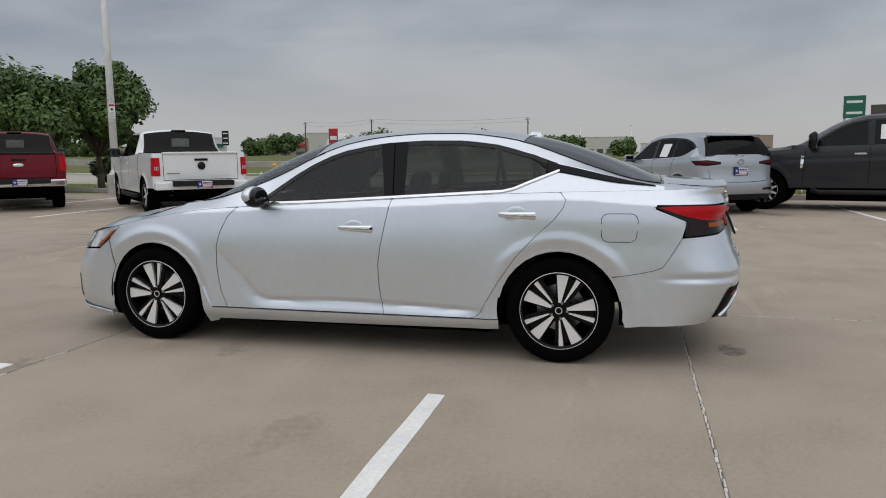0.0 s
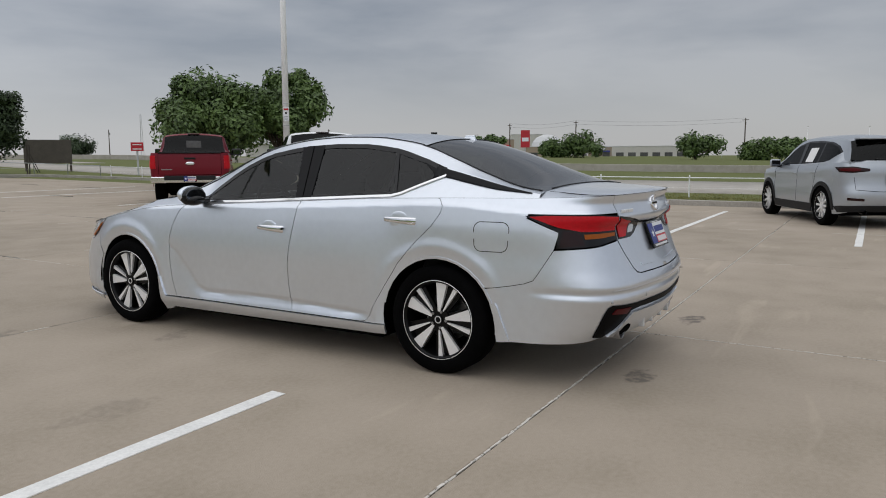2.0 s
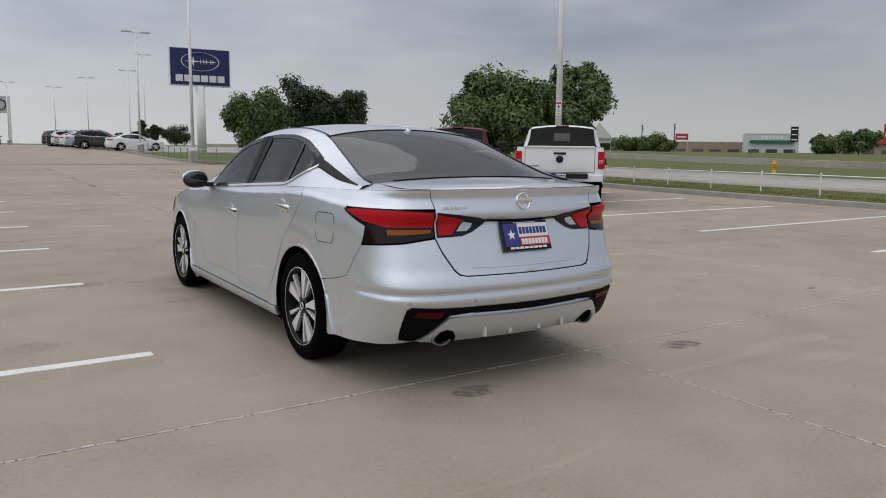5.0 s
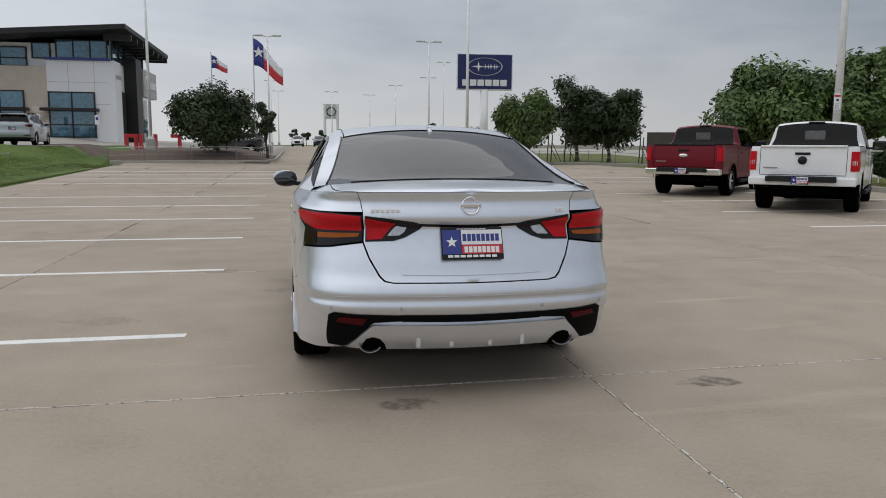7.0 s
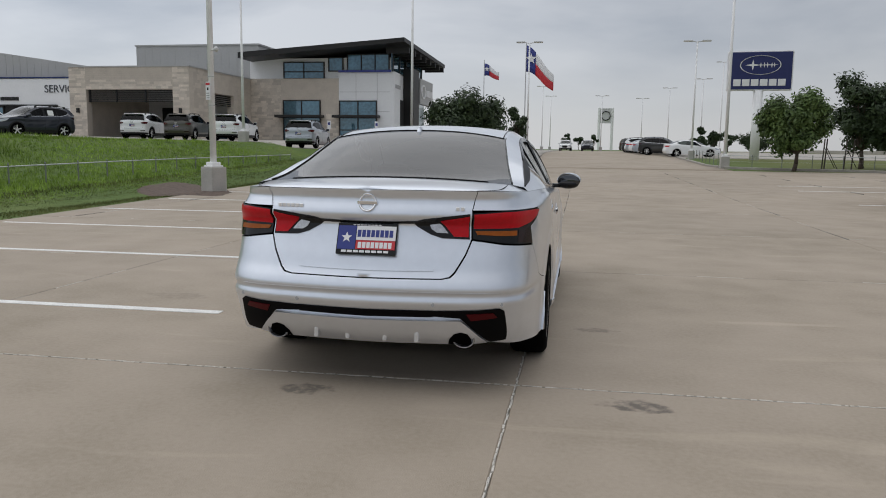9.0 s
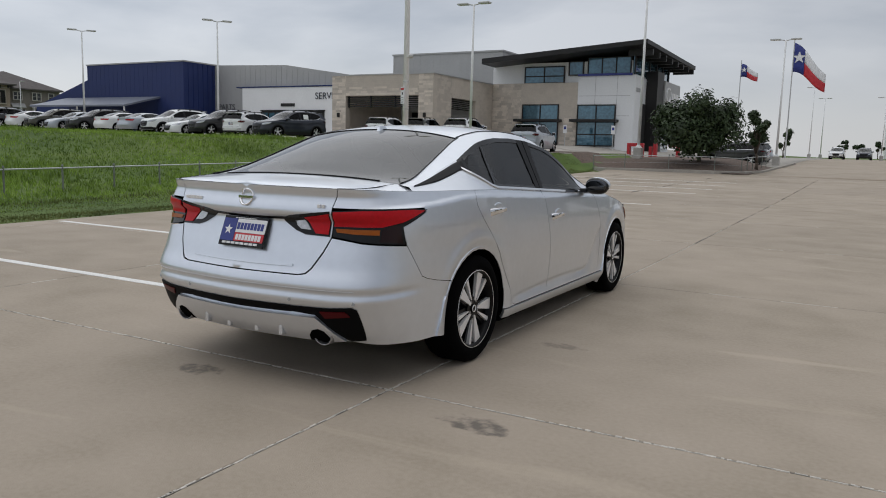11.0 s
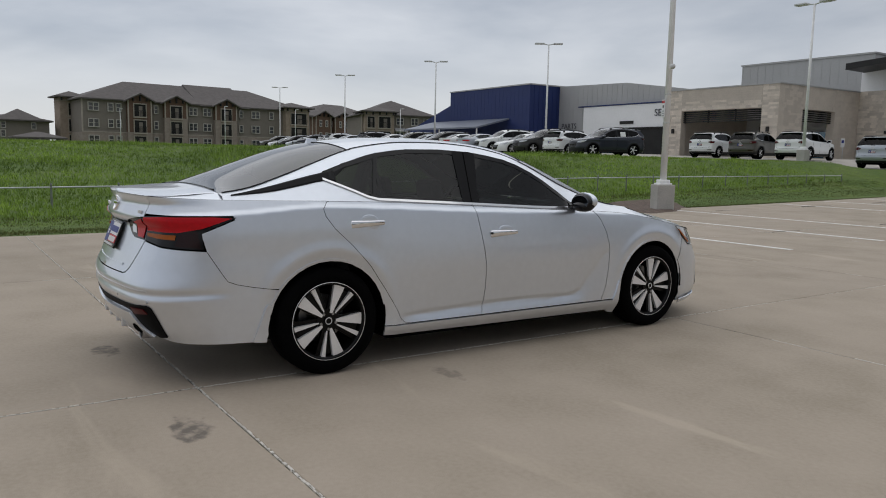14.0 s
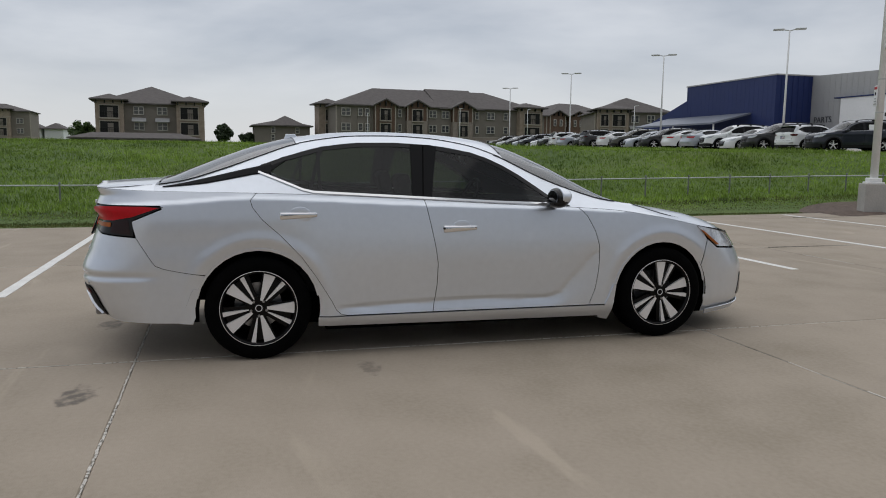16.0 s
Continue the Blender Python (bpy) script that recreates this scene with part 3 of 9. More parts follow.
def plate(ob, m, w=0.305, h=0.155, dealer=True):
    """A number plate in its dark frame, dealer card of blue, white and red with plain bars for the lettering."""
    p = box("plate_frame", (-w / 2 - 0.006, w / 2 + 0.006, -0.008, 0.004, -h / 2 - 0.006, h / 2 + 0.006), M_TRIM, ob, "black plate frame", 0.003, m)
    y0, y1 = -0.0105, -0.0075
    box("plate_blue_field", (-w / 2, -w / 2 + w * 0.31, y0, y1, -h / 2 + h * 0.13, h / 2 - h * 0.06), M_PLATEBLUE, p, m=m)
    box("plate_white_field", (-w / 2 + w * 0.32, w / 2, y0, y1, -h * 0.05, h / 2 - h * 0.06), M_PLATEWHITE, p, m=m)
    box("plate_red_field", (-w / 2 + w * 0.32, w / 2, y0, y1, -h / 2 + h * 0.14, -h * 0.06), M_PLATERED, p, m=m)
    star = bmesh.new()
    ring = [star.verts.new(m @ Vector((-w / 2 + w * 0.155 + r * math.sin(a), -0.0125, h * 0.03 + r * math.cos(a)))) for a, r in ((math.pi * k / 5, (0.03 if k % 2 == 0 else 0.0125) * w / 0.305) for k in range(10))]
    star.faces.new(ring)
    part("plate_star", star, M_PLATEWHITE, p)
    bars = [(0.34, 0.97, 0.06, 0.30, M_PLATEBLUE), (0.36, 0.96, -0.32, -0.12, M_PLATEWHITE), (0.08, 0.92, -0.475, -0.40, M_PLATEWHITE), (0.25, 0.75, 0.455, 0.48, M_PLATEWHITE)]
    for x0, x1, z0, z1, mm in bars:
        n = 8
        bm = bmesh.new()
        for k in range(n):
            a, b = lerp(x0, x1, k / n), lerp(x0, x1, (k + 0.78) / n)
            bx(bm, -w / 2 + a * w, -w / 2 + b * w, -0.0122, -0.009, z0 * h, z1 * h, 0, m)
        part("plate_word", bm, mm, p)
    return p


def seat(ob, x, y, z, back=0.62, wide=0.5):
    s = new("seat")
    s.parent, s.location = ob, (x, y, z)
    box("cushion", (-wide / 2, wide / 2, -0.25, 0.28, 0, 0.16), M_SEAT, s, bevel=0.04)
    bm = bx(bmesh.new(), -wide / 2, wide / 2, -0.09, 0.07, 0.05, back, 0.05)
    bmesh.ops.rotate(bm, verts=bm.verts[:], cent=(0, 0, 0.1), matrix=Matrix.Rotation(radians(17), 3, "X"))
    bmesh.ops.translate(bm, verts=bm.verts[:], vec=(0, -0.25, 0))
    part("backrest", bm, M_SEAT, s)
    bm = bx(bmesh.new(), -0.13, 0.13, -0.05, 0.05, back + 0.03, back + 0.2, 0.04)
    bmesh.ops.rotate(bm, verts=bm.verts[:], cent=(0, 0, 0.1), matrix=Matrix.Rotation(radians(15), 3, "X"))
    bmesh.ops.translate(bm, verts=bm.verts[:], vec=(0, -0.24, 0))
    part("headrest", bm, M_SEAT, s)


def cabin_fittings(ob, floor, width, front_y, rear_y, dash_y, wheel_z, belt):
    """Seats, dashboard, steering wheel, inside mirror."""
    for x in (-width, width):
        seat(ob, x, front_y, floor)
    seat(ob, -width * 0.95, rear_y, floor, 0.58, 0.62), seat(ob, width * 0.95, rear_y, floor, 0.58, 0.62)
    box("dashboard", (-width * 2, width * 2, dash_y - 0.25, dash_y + 0.2, belt - 0.35, belt - 0.03), M_DASH, ob, bevel=0.06)
    vs, fs = lathe([(0.17 + 0.017 * math.cos(a), 0.017 * math.sin(a)) for a in [2 * math.pi * k / 8 for k in range(9)]], 28, "z")
    st = raw("steering_wheel", vs, fs, M_DASH, ob, smooth=True)
    st.matrix_local = pose(-width, dash_y - 0.42, wheel_z, 65)
    box("inside_mirror", (-0.12, 0.12, dash_y - 0.42, dash_y - 0.39, belt + 0.26, belt + 0.33), M_DASH, ob, bevel=0.012)
    box("floor_pan", (-width * 2.05, width * 2.05, rear_y - 0.5, dash_y + 0.1, 0.2, floor + 0.02), M_DARKSHELL, ob)


# ---- the silver saloon ----
S_CREASE = curve1([(2.2, 0.75), (1.7, 0.86), (0.75, 0.925), (-0.34, 0.962), (-1.09, 0.998), (-1.43, 1.01), (-1.94, 0.975), (-2.4, 0.96)])
S_REARIN = curve1([(0.18, 0.22), (0.25, 0.15), (0.33, 0.075), (0.42, 0.035), (0.475, 0.012), (0.505, 0.002), (0.538, 0.013), (0.568, 0.0), (0.60, 0.010), (0.63, 0.024), (0.66, 0.038), (0.72, 0.06), (0.82, 0.097), (0.88, 0.115), (0.898, 0.118), (0.912, 0.103), (0.93, 0.088), (0.99, 0.108), (1.025, 0.120), (1.045, 0.108), (1.08, 0.103)])
S_SCOOP = curve1([(-1.0, 0.30), (-0.8, 0.312), (0.02, 0.334), (0.5, 0.325), (0.594, 0.345), (0.711, 0.459), (0.855, 0.601), (0.95, 0.66)])
S_NOSEIN = curve1([(0.12, 0.10), (0.2, 0.03), (0.3, 0.0), (0.45, 0.0), (0.55, 0.03), (0.66, 0.09), (0.75, 0.16)])


def saloon_inset(sh, s, y, z):
    k = lerp(0.055, 0.0, sstep(0.14, 0.255, z)) if z < 0.255 else 0.0
    fade = sstep(-1.0, -0.72, y) * sstep(0.97, 0.84, y)
    zl = S_SCOOP(y)
    if z > 0.255:
        if z < zl:
            k += 0.013 * fade * sstep(0.262, zl, z)
        else:
            k += fade * (0.007 * (1 - sstep(zl, 0.72, z)) + 0.012 * (1 - sstep(zl, zl + 0.02, z)))
    zc = S_CREASE(y)
    if z > 0.60:
        k += 0.034 * min(1.0, (z - 0.60) / (zc - 0.60)) ** 1.7
    if z > zc:
        k += 0.011 * sstep(zc, zc + 0.012, z) + (z - zc) * 0.5
    k += 0.012 * sstep(-1.0, -1.3, y) * (sstep(0.9, 0.7, z) - 1)
    if 0.508 < z < 0.566:
        k += 0.011 * sstep(sh.sy(-1.93), sh.sy(-2.2), s) * min(sstep(0.508, 0.538, z), sstep(0.566, 0.54, z))
    w = sstep(sh.sy(-2.0), sh.sx(0.62), s)
    k = lerp(k, S_REARIN(z), w)
    return lerp(k, S_NOSEIN(z), sstep(sh.sy(1.75), sh.snose(0.55), s))


S_DROP = curve1([(1.25, 0.903), (1.0, 0.931), (0.8, 0.942), (0.62, 0.953), (0.46, 1.075), (0.23, 1.222), (0.01, 1.308), (-0.26, 1.352), (-0.5, 1.364), (-0.75, 1.36), (-0.98, 1.332), (-1.23, 1.262), (-1.38, 1.211), (-1.55, 1.173), (-1.70, 1.133), (-1.86, 1.096), (-2.05, 1.066)])
S_DROPX = curve1([(1.3, 0.86), (0.62, 0.83), (0.46, 0.785), (0.23, 0.728), (0.01, 0.686), (-0.26, 0.656), (-0.6, 0.64), (-0.98, 0.652), (-1.23, 0.685), (-1.38, 0.706), (-1.55, 0.722), (-1.86, 0.757), (-2.05, 0.772)])
S_RAILX = curve1([(1.25, 0.735), (1.0, 0.72), (0.8, 0.71), (0.62, 0.702), (0.46, 0.69), (0.23, 0.652), (0.01, 0.615), (-0.26, 0.588), (-0.6, 0.578), (-0.98, 0.578), (-1.15, 0.582), (-1.38, 0.612), (-1.6, 0.645), (-1.86, 0.69), (-2.05, 0.715)])
S_RAILZ = curve1([(1.25, 0.952), (1.0, 0.985), (0.8, 1.04), (0.62, 1.10), (0.46, 1.168), (0.23, 1.278), (0.01, 1.352), (-0.26, 1.394), (-0.5, 1.406), (-0.75, 1.402), (-0.98, 1.376), (-1.15, 1.342), (-1.38, 1.262), (-1.6, 1.182), (-1.86, 1.104), (-2.05, 1.078)])
SALOON = Shape(
    [(0, 2.40), (0.36, 2.37), (0.62, 2.26), (0.79, 2.04), (0.87, 1.72), (0.905, 1.3), (0.905, 0.8), (0.905, 0.0), (0.905, -0.8), (0.905, -1.4), (0.882, -1.8), (0.846, -2.1), (0.78, -2.325), (0.615, -2.44), (0.3, -2.495), (0, -2.515)],
    saloon_inset,
    curve1([(2.4, 0.64), (2.2, 0.70), (1.74, 0.80), (1.36, 0.875), (1.0, 0.925), (0.56, 0.95), (0.19, 0.968), (-0.32, 0.996), (-0.84, 1.024), (-1.2, 1.038), (-1.5, 1.046), (-1.8, 1.05), (-2.1, 1.056), (-2.3, 1.064), (-2.5, 1.068)]),
    curve1([(2.40, 0.66), (2.3, 0.71), (2.1, 0.795), (1.73, 0.885), (1.36, 0.942), (1.22, 0.962), (0.95, 1.115), (0.66, 1.262), (0.37, 1.368), (0.1, 1.42), (-0.17, 1.441), (-0.5, 1.45), (-0.78, 1.442), (-1.1, 1.405), (-1.34, 1.35), (-1.58, 1.27), (-1.8, 1.185), (-2.0, 1.112), (-2.1, 1.1), (-2.3, 1.09), (-2.46, 1.082)]),
    lambda y: (S_DROPX(y), S_DROP(y)), lambda y: (S_RAILX(y), S_RAILZ(y)),
    curve1([(1.3, 0.0), (0.6, 0.96), (0.19, 0.978), (-0.32, 1.006), (-0.84, 1.034), (-1.08, 1.046), (-1.18, 1.085), (-1.38, 1.168), (-1.6, 1.125), (-1.86, 1.085), (-2.05, 1.06)]),
    (1.22, -2.0), (1.412, -1.4), 0.377, curve1([(2.4, 0.16), (1.9, 0.15), (1.0, 0.19), (-1.0, 0.205), (-1.8, 0.25), (-2.3, 0.26), (-2.52, 0.27)]))
SALOON.arch_z, SALOON.sharp = 0.322, 0.058
TRIM_TOP = curve1([(-1.30, 1.226), (-1.37, 1.206), (-1.47, 1.184), (-1.57, 1.160), (-1.70, 1.129), (-1.80, 1.106), (-1.91, 1.085), (-1.96, 1.077)])
TRIM_LOW = curve1([(-1.30, 1.152), (-1.37, 1.158), (-1.48, 1.140), (-1.60, 1.117), (-1.72, 1.096), (-1.85, 1.083), (-1.96, 1.074)])


def well(x0, x1, ya, z, r):
    """The inner liner of a wheel arch, open below."""
    bm = bmesh.new()
    rows = [[bm.verts.new((x, ya + r * math.cos(radians(a)), z + r * math.sin(radians(a)))) for x in (x0, x1)] for a in range(-4, 185, 8)]
    for u, v in zip(rows, rows[1:]):
        bm.faces.new((u[0], u[1], v[1], v[0]))
    bm.faces.new([u[0] for u in rows])
    return bm


def arch_pts(sh, ya, a0, a1, n=14):
    """Points round a wheel arch, in the wall's coordinates."""
    return [(sh.sy(ya + sh.arch_r * math.sin(radians(lerp(a0, a1, k / n)))), sh.arch_z + sh.arch_r * math.cos(radians(lerp(a0, a1, k / n)))) for k in range(n + 1)]


def saloon():
    sh = SALOON
    ob = thing("saloon_car", "silver four-door saloon parked on the concrete lot", "car")
    W, Y, X = sh.wall, sh.sy, sh.sx
    body_meshes(sh, ob, M_DARKSHELL, M_SILVER, shell_in=0.03, panes=((0.56, -0.27), (-0.33, -1.0), (-1.02, -1.37)))
    yz = lambda pts: [(Y(y), z) for y, z in pts]  # noqa: E731
    top = lambda a, b, n=8, d=0.0: [(Y(lerp(a, b, k / n)), sh.shoulder(lerp(a, b, k / n)) - d) for k in range(n + 1)]  # noqa: E731
    door_front = [(0.76, 0.938), (0.82, 0.88), (0.875, 0.78), (0.905, 0.68), (0.91, 0.58), (0.905, 0.5), (0.885, 0.38), (0.838, 0.263)]
    door_mid = [(-0.335, 0.994), (-0.30, 0.84), (-0.27, 0.70), (-0.252, 0.58), (-0.258, 0.44), (-0.285, 0.263)]
    door_back = [(-1.405, 1.042), (-1.44, 1.0), (-1.427, 0.955), (-1.37, 0.88), (-1.26, 0.78), (-1.135, 0.645), (-1.035, 0.50), (-0.95, 0.36), (-0.92, 0.30), (-0.89, 0.272), (-0.85, 0.263)]
    fender = yz(door_front) + [(Y(0.96), 0.262), (Y(1.038), 0.262)] + arch_pts(sh, 1.412, -96, 62)[1:] + yz([(1.76, 0.6), (1.80, 0.70), (1.74, 0.79)]) + top(1.70, 0.80)
    quarter = yz(door_back) + yz([(-1.03, 0.262)]) + arch_pts(sh, -1.4, 97, -54, 20) + yz([(-1.76, 0.550), (-1.86, 0.566), (-1.95, 0.586), (-2.0, 0.606), (-2.03, 0.65), (-2.108, 0.775), (-2.135, 0.87), (-1.955, 0.945), (-1.965, 0.968)]) + [(X(0.562), 0.968), (X(0.574), 1.0), (X(0.593), 1.066)] + top(-2.26, -1.42)
    fdoor = yz(door_front[::-1]) + top(0.74, -0.325) + yz(door_mid)
    rdoor = yz(door_mid[::-1]) + top(-0.345, -1.39) + yz(door_back)
    for side in (1, -1):
        for nm, poly in (("fender", fender), ("front_door", fdoor), ("rear_door", rdoor), ("quarter_panel", quarter)):
            part(nm, patch(poly, W, (0.022, 0.0125), 0, 0.006, 0.0012 if nm == 'quarter_panel' else 0.0022, (side,)), M_SILVER, ob)
        part("side_sill", patch(yz([(0.96, 0.258), (0.96, 0.185), (-0.2, 0.195), (-1.03, 0.205), (-1.03, 0.258), (-0.3, 0.258)]), W, (0.08, 0.02), 0.012, 0.02, 0, (side,)), M_SILVER, ob)
        part("mud_flap", patch(yz([(1.042, 0.40), (1.022, 0.402), (0.954, 0.258), (0.918, 0.195), (0.93, 0.165), (0.997, 0.150), (1.02, 0.26), (1.034, 0.33)]), W, (0.05, 0.03), 0.010, 0.014, 0, (side,)), M_SILVER, ob)
        part("mud_flap", patch(yz([(-1.755, 0.455), (-1.782, 0.466), (-1.80, 0.44), (-1.862, 0.275), (-1.868, 0.252), (-1.79, 0.243), (-1.779, 0.33)]), W, (0.05, 0.03), 0.009, 0.014, 0.002, (side,)), M_SILVER, ob)
        part("wheel_arch_lip", ribbon([p for p in arch_pts(sh, 1.412, -78, 78)], 0.014, W, 0.004, (side,)), M_SILVER, ob)
        part("wheel_arch_lip", ribbon([p for p in arch_pts(sh, -1.4, -78, 78)], 0.014, W, 0.004, (side,)), M_SILVER, ob)
        # door furniture
        for y0, z in ((-0.10, 0.81), (-1.15, 0.905)):
            x = W(Y(y0), z).x * side
            cup = bmesh.new()
            bmesh.ops.create_uvsphere(cup, u_segments=20, v_segments=10, radius=1, matrix=Matrix.Translation((x - 0.002 * side, y0 + 0.01, z)) @ Matrix.Diagonal((0.005, 0.07, 0.055, 1)))
            part("handle_cup", cup, M_SILVER, ob, smooth=True)
            bar = bmesh.new()
            bx(bar, x + 0.014 * side - 0.011, x + 0.014 * side + 0.011, y0 - 0.118, y0 + 0.118, z - 0.025, z + 0.025, 0.011)
            for v in bar.verts:
                u = (v.co.y - y0) / 0.118
                v.co.x -= side * 0.016 * u ** 2
                v.co.z = z + (v.co.z - z) * (1.0 - 0.45 * max(0.0, u)) + 0.004 * u
            part("door_handle", bar, M_CHROME, ob, "bright chrome door handle", smooth=True)
        cap = bmesh.new()
        cyl(cap, (0.88 * side, -0.212, 0.812), (0.906 * side, -0.212, 0.812), 0.008, n=12)
        part("key_cap", cap, M_TRIM, ob)
        f = sh.cabside
        part("chrome_belt_strip", ribbon([(0.60, 0.963), (0.19, 0.979), (-0.32, 1.007), (-0.84, 1.035), (-1.05, 1.046), (-1.12, 1.062), (-1.2, 1.095), (-1.30, 1.135), (-1.385, 1.168)], 0.013, f, 0.007, (side,)), M_CHROME, ob)
        part("window_surround", ribbon([(0.60, 0.975), (0.46, 1.066), (0.34, 1.146), (0.23, 1.208), (0.12, 1.258), (0.01, 1.294), (-0.26, 1.338), (-0.5, 1.35), (-0.75, 1.346), (-0.98, 1.318), (-1.23, 1.248), (-1.385, 1.178)], 0.026, f, 0.004, (side,)), M_TRIM, ob)
        part("window_sill_seal", ribbon([(0.60, 0.976), (0.19, 0.992), (-0.32, 1.02), (-0.84, 1.048), (-1.06, 1.060)], 0.014, f, 0.004, (side,)), M_TRIM, ob)
        part("pillar_cover", patch([(-0.215, 1.345), (-0.395, 1.352), (-0.415, 1.01), (-0.285, 1.005)], f, (0.1, 0.04), 0.005, 0.006, 0, (side,)), M_PILLAR, ob)
        part("pillar_split", ribbon([(-0.305, 1.35), (-0.345, 1.0)], 0.006, f, 0.0065, (side,)), M_DARKSHELL, ob)
        part("quarter_divider", ribbon([(-0.985, 1.325), (-1.075, 1.055)], 0.022, f, 0.005, (side,)), M_TRIM, ob)
        trim = bmesh.new()
        rows = []
        for y in frange(-1.305, -1.95, 0.04):
            lo, hi = TRIM_LOW(y), TRIM_TOP(y)
            pts = [f(y, lerp(lo, hi, k / 5)) for k in range(6)]
            rows.append([trim.verts.new((side * (p.x - d), y, p.z - d)) for p, d in [(pts[0], 0.006)] + [(p, -0.0035 if 0.02 > y + 1.37 else -0.0045) for p in pts] + [(pts[-1], 0.006)]])
        for u, v in zip(rows, rows[1:]):
            for k in range(7):
                trim.faces.new((u[k], u[k + 1], v[k + 1], v[k])).smooth = 0 < k < 6
        trim.faces.new(rows[0]), trim.faces.new(rows[-1])
        bmesh.ops.recalc_face_normals(trim, faces=trim.faces[:])
        part("rear_pillar_trim", trim, M_PILLAR, ob, "gloss black floating-roof strip")
        part("quarter_corner", patch([(-1.20, 1.25), (-1.375, 1.178), (-1.375, 1.162), (-1.33, 1.16)], f, (0.05, 0.04), 0.0045, 0.006, 0, (side,)), M_PILLAR, ob)
        part("mirror_sail", patch([(0.70, 0.948), (0.585, 0.955), (0.535, 1.01), (0.60, 1.0)], f, (0.05, 0.03), 0.006, 0.008, 0, (side,)), M_TRIM, ob)
        # door mirror
        mir = new("door_mirror")
        mir.parent = ob
        bm = bmesh.new()
        bmesh.ops.create_uvsphere(bm, u_segments=24, v_segments=14, radius=1, matrix=Matrix.Translation((0.97 * side, 0.558, 1.015)) @ Matrix.Diagonal((0.10, 0.076, 0.064, 1)))
        for v in bm.verts:
            v.co.y = max(v.co.y, 0.515)
            v.co.z = 1.015 + (v.co.z - 1.015) * (1.0 - 0.25 * ((v.co.x * side - 0.97) / 0.10)) if v.co.z > 1.015 else v.co.z
        part("mirror_housing", bm, M_TRIM, mir, smooth=True)
        cap = bmesh.new()
        bmesh.ops.create_uvsphere(cap, u_segments=24, v_segments=14, radius=1, matrix=Matrix.Translation((0.972 * side, 0.562, 1.022)) @ Matrix.Diagonal((0.103, 0.078, 0.063, 1)))
        for v in cap.verts:
            v.co.y = max(v.co.y, 0.545)
            v.co.z = max(v.co.z, 0.978)
        part("mirror_cap", cap, M_SILVER, mir, "silver painted mirror cap", smooth=True)
        bm = bmesh.new()
        bmesh.ops.create_uvsphere(bm, u_segments=24, v_segments=12, radius=1, matrix=Matrix.Translation((0.97 * side, 0.514, 1.014)) @ Matrix.Diagonal((0.088, 0.006, 0.052, 1)))
        part("mirror_glass", bm, M_MIRROR, mir, smooth=True)
        bm = bmesh.new()
        bmesh.ops.create_uvsphere(bm, u_segments=24, v_segments=10, radius=1, matrix=Matrix.Translation((0.965 * side, 0.55, 0.985)) @ Matrix.Diagonal((0.092, 0.066, 0.04, 1)))
        part("mirror_base", bm, M_TRIM, mir, smooth=True)
        box("mirror_foot", (min(0.80 * side, 0.92 * side), max(0.80 * side, 0.92 * side), 0.53, 0.60, 0.955, 0.99), M_TRIM, mir, bevel=0.01)
        # tail lamps: outer on the quarter, inner on the lid
        lamp = new("tail_lamp")
        lamp.parent = ob
        outer = yz([(-1.945, 0.958), (-2.13, 0.875), (-2.12, 0.783)]) + [(X(0.74), 0.80), (X(0.565), 0.822), (X(0.565), 0.952), (X(0.74), 0.962), (Y(-2.1), 0.966)]
        part("lamp_housing", patch(outer, W, (0.04, 0.02), 0.004, 0.012, 0.0, (side,)), M_TRIM, lamp)
        part("red_lens", patch([(Y(-1.972), 0.953), (Y(-2.13), 0.897), (Y(-2.25), 0.874), (X(0.70), 0.872), (X(0.57), 0.871), (X(0.57), 0.947), (X(0.74), 0.957), (Y(-2.06), 0.961)], W, (0.04, 0.02), 0.008, 0.006, 0.001, (side,)), M_REDLENS, lamp, "bright red lens")
        part("amber_lens", patch([(Y(-2.262), 0.864), (X(0.72), 0.864), (X(0.575), 0.864), (X(0.59), 0.840), (X(0.70), 0.834), (Y(-2.27), 0.832)], W, (0.04, 0.02), 0.008, 0.006, 0.003, (side,)), M_AMBER, lamp, "amber indicator lens")
        part("dark_lens", patch([(Y(-2.15), 0.888), (Y(-2.25), 0.869), (Y(-2.275), 0.80), (Y(-2.135), 0.79)], W, (0.04, 0.02), 0.006, 0.006, 0.002, (side,)), M_DARKRED, lamp)
        inner = [(X(0.548), 0.950), (X(0.42), 0.936), (X(0.30), 0.918), (X(0.245), 0.905), (X(0.27), 0.88), (X(0.34), 0.842), (X(0.40), 0.824), (X(0.548), 0.820)]
        part("lamp_housing", patch(inner, W, (0.04, 0.02), 0.004, 0.012, 0.0, (side,)), M_TRIM, lamp)
        part("red_lens", patch([(X(0.545), 0.938), (X(0.47), 0.926), (X(0.392), 0.915), (X(0.425), 0.875), (X(0.462), 0.832), (X(0.54), 0.830)], W, (0.04, 0.02), 0.008, 0.006, 0.0, (side,)), M_REDLENS, lamp, "bright red lens")
        part("clear_lens", patch([(X(0.385), 0.903), (X(0.335), 0.891), (X(0.345), 0.868), (X(0.372), 0.850), (X(0.432), 0.848), (X(0.408), 0.878)], W, (0.04, 0.02), 0.008, 0.006, 0.0, (side,)), M_CLEAR, lamp, "clear reversing lens")
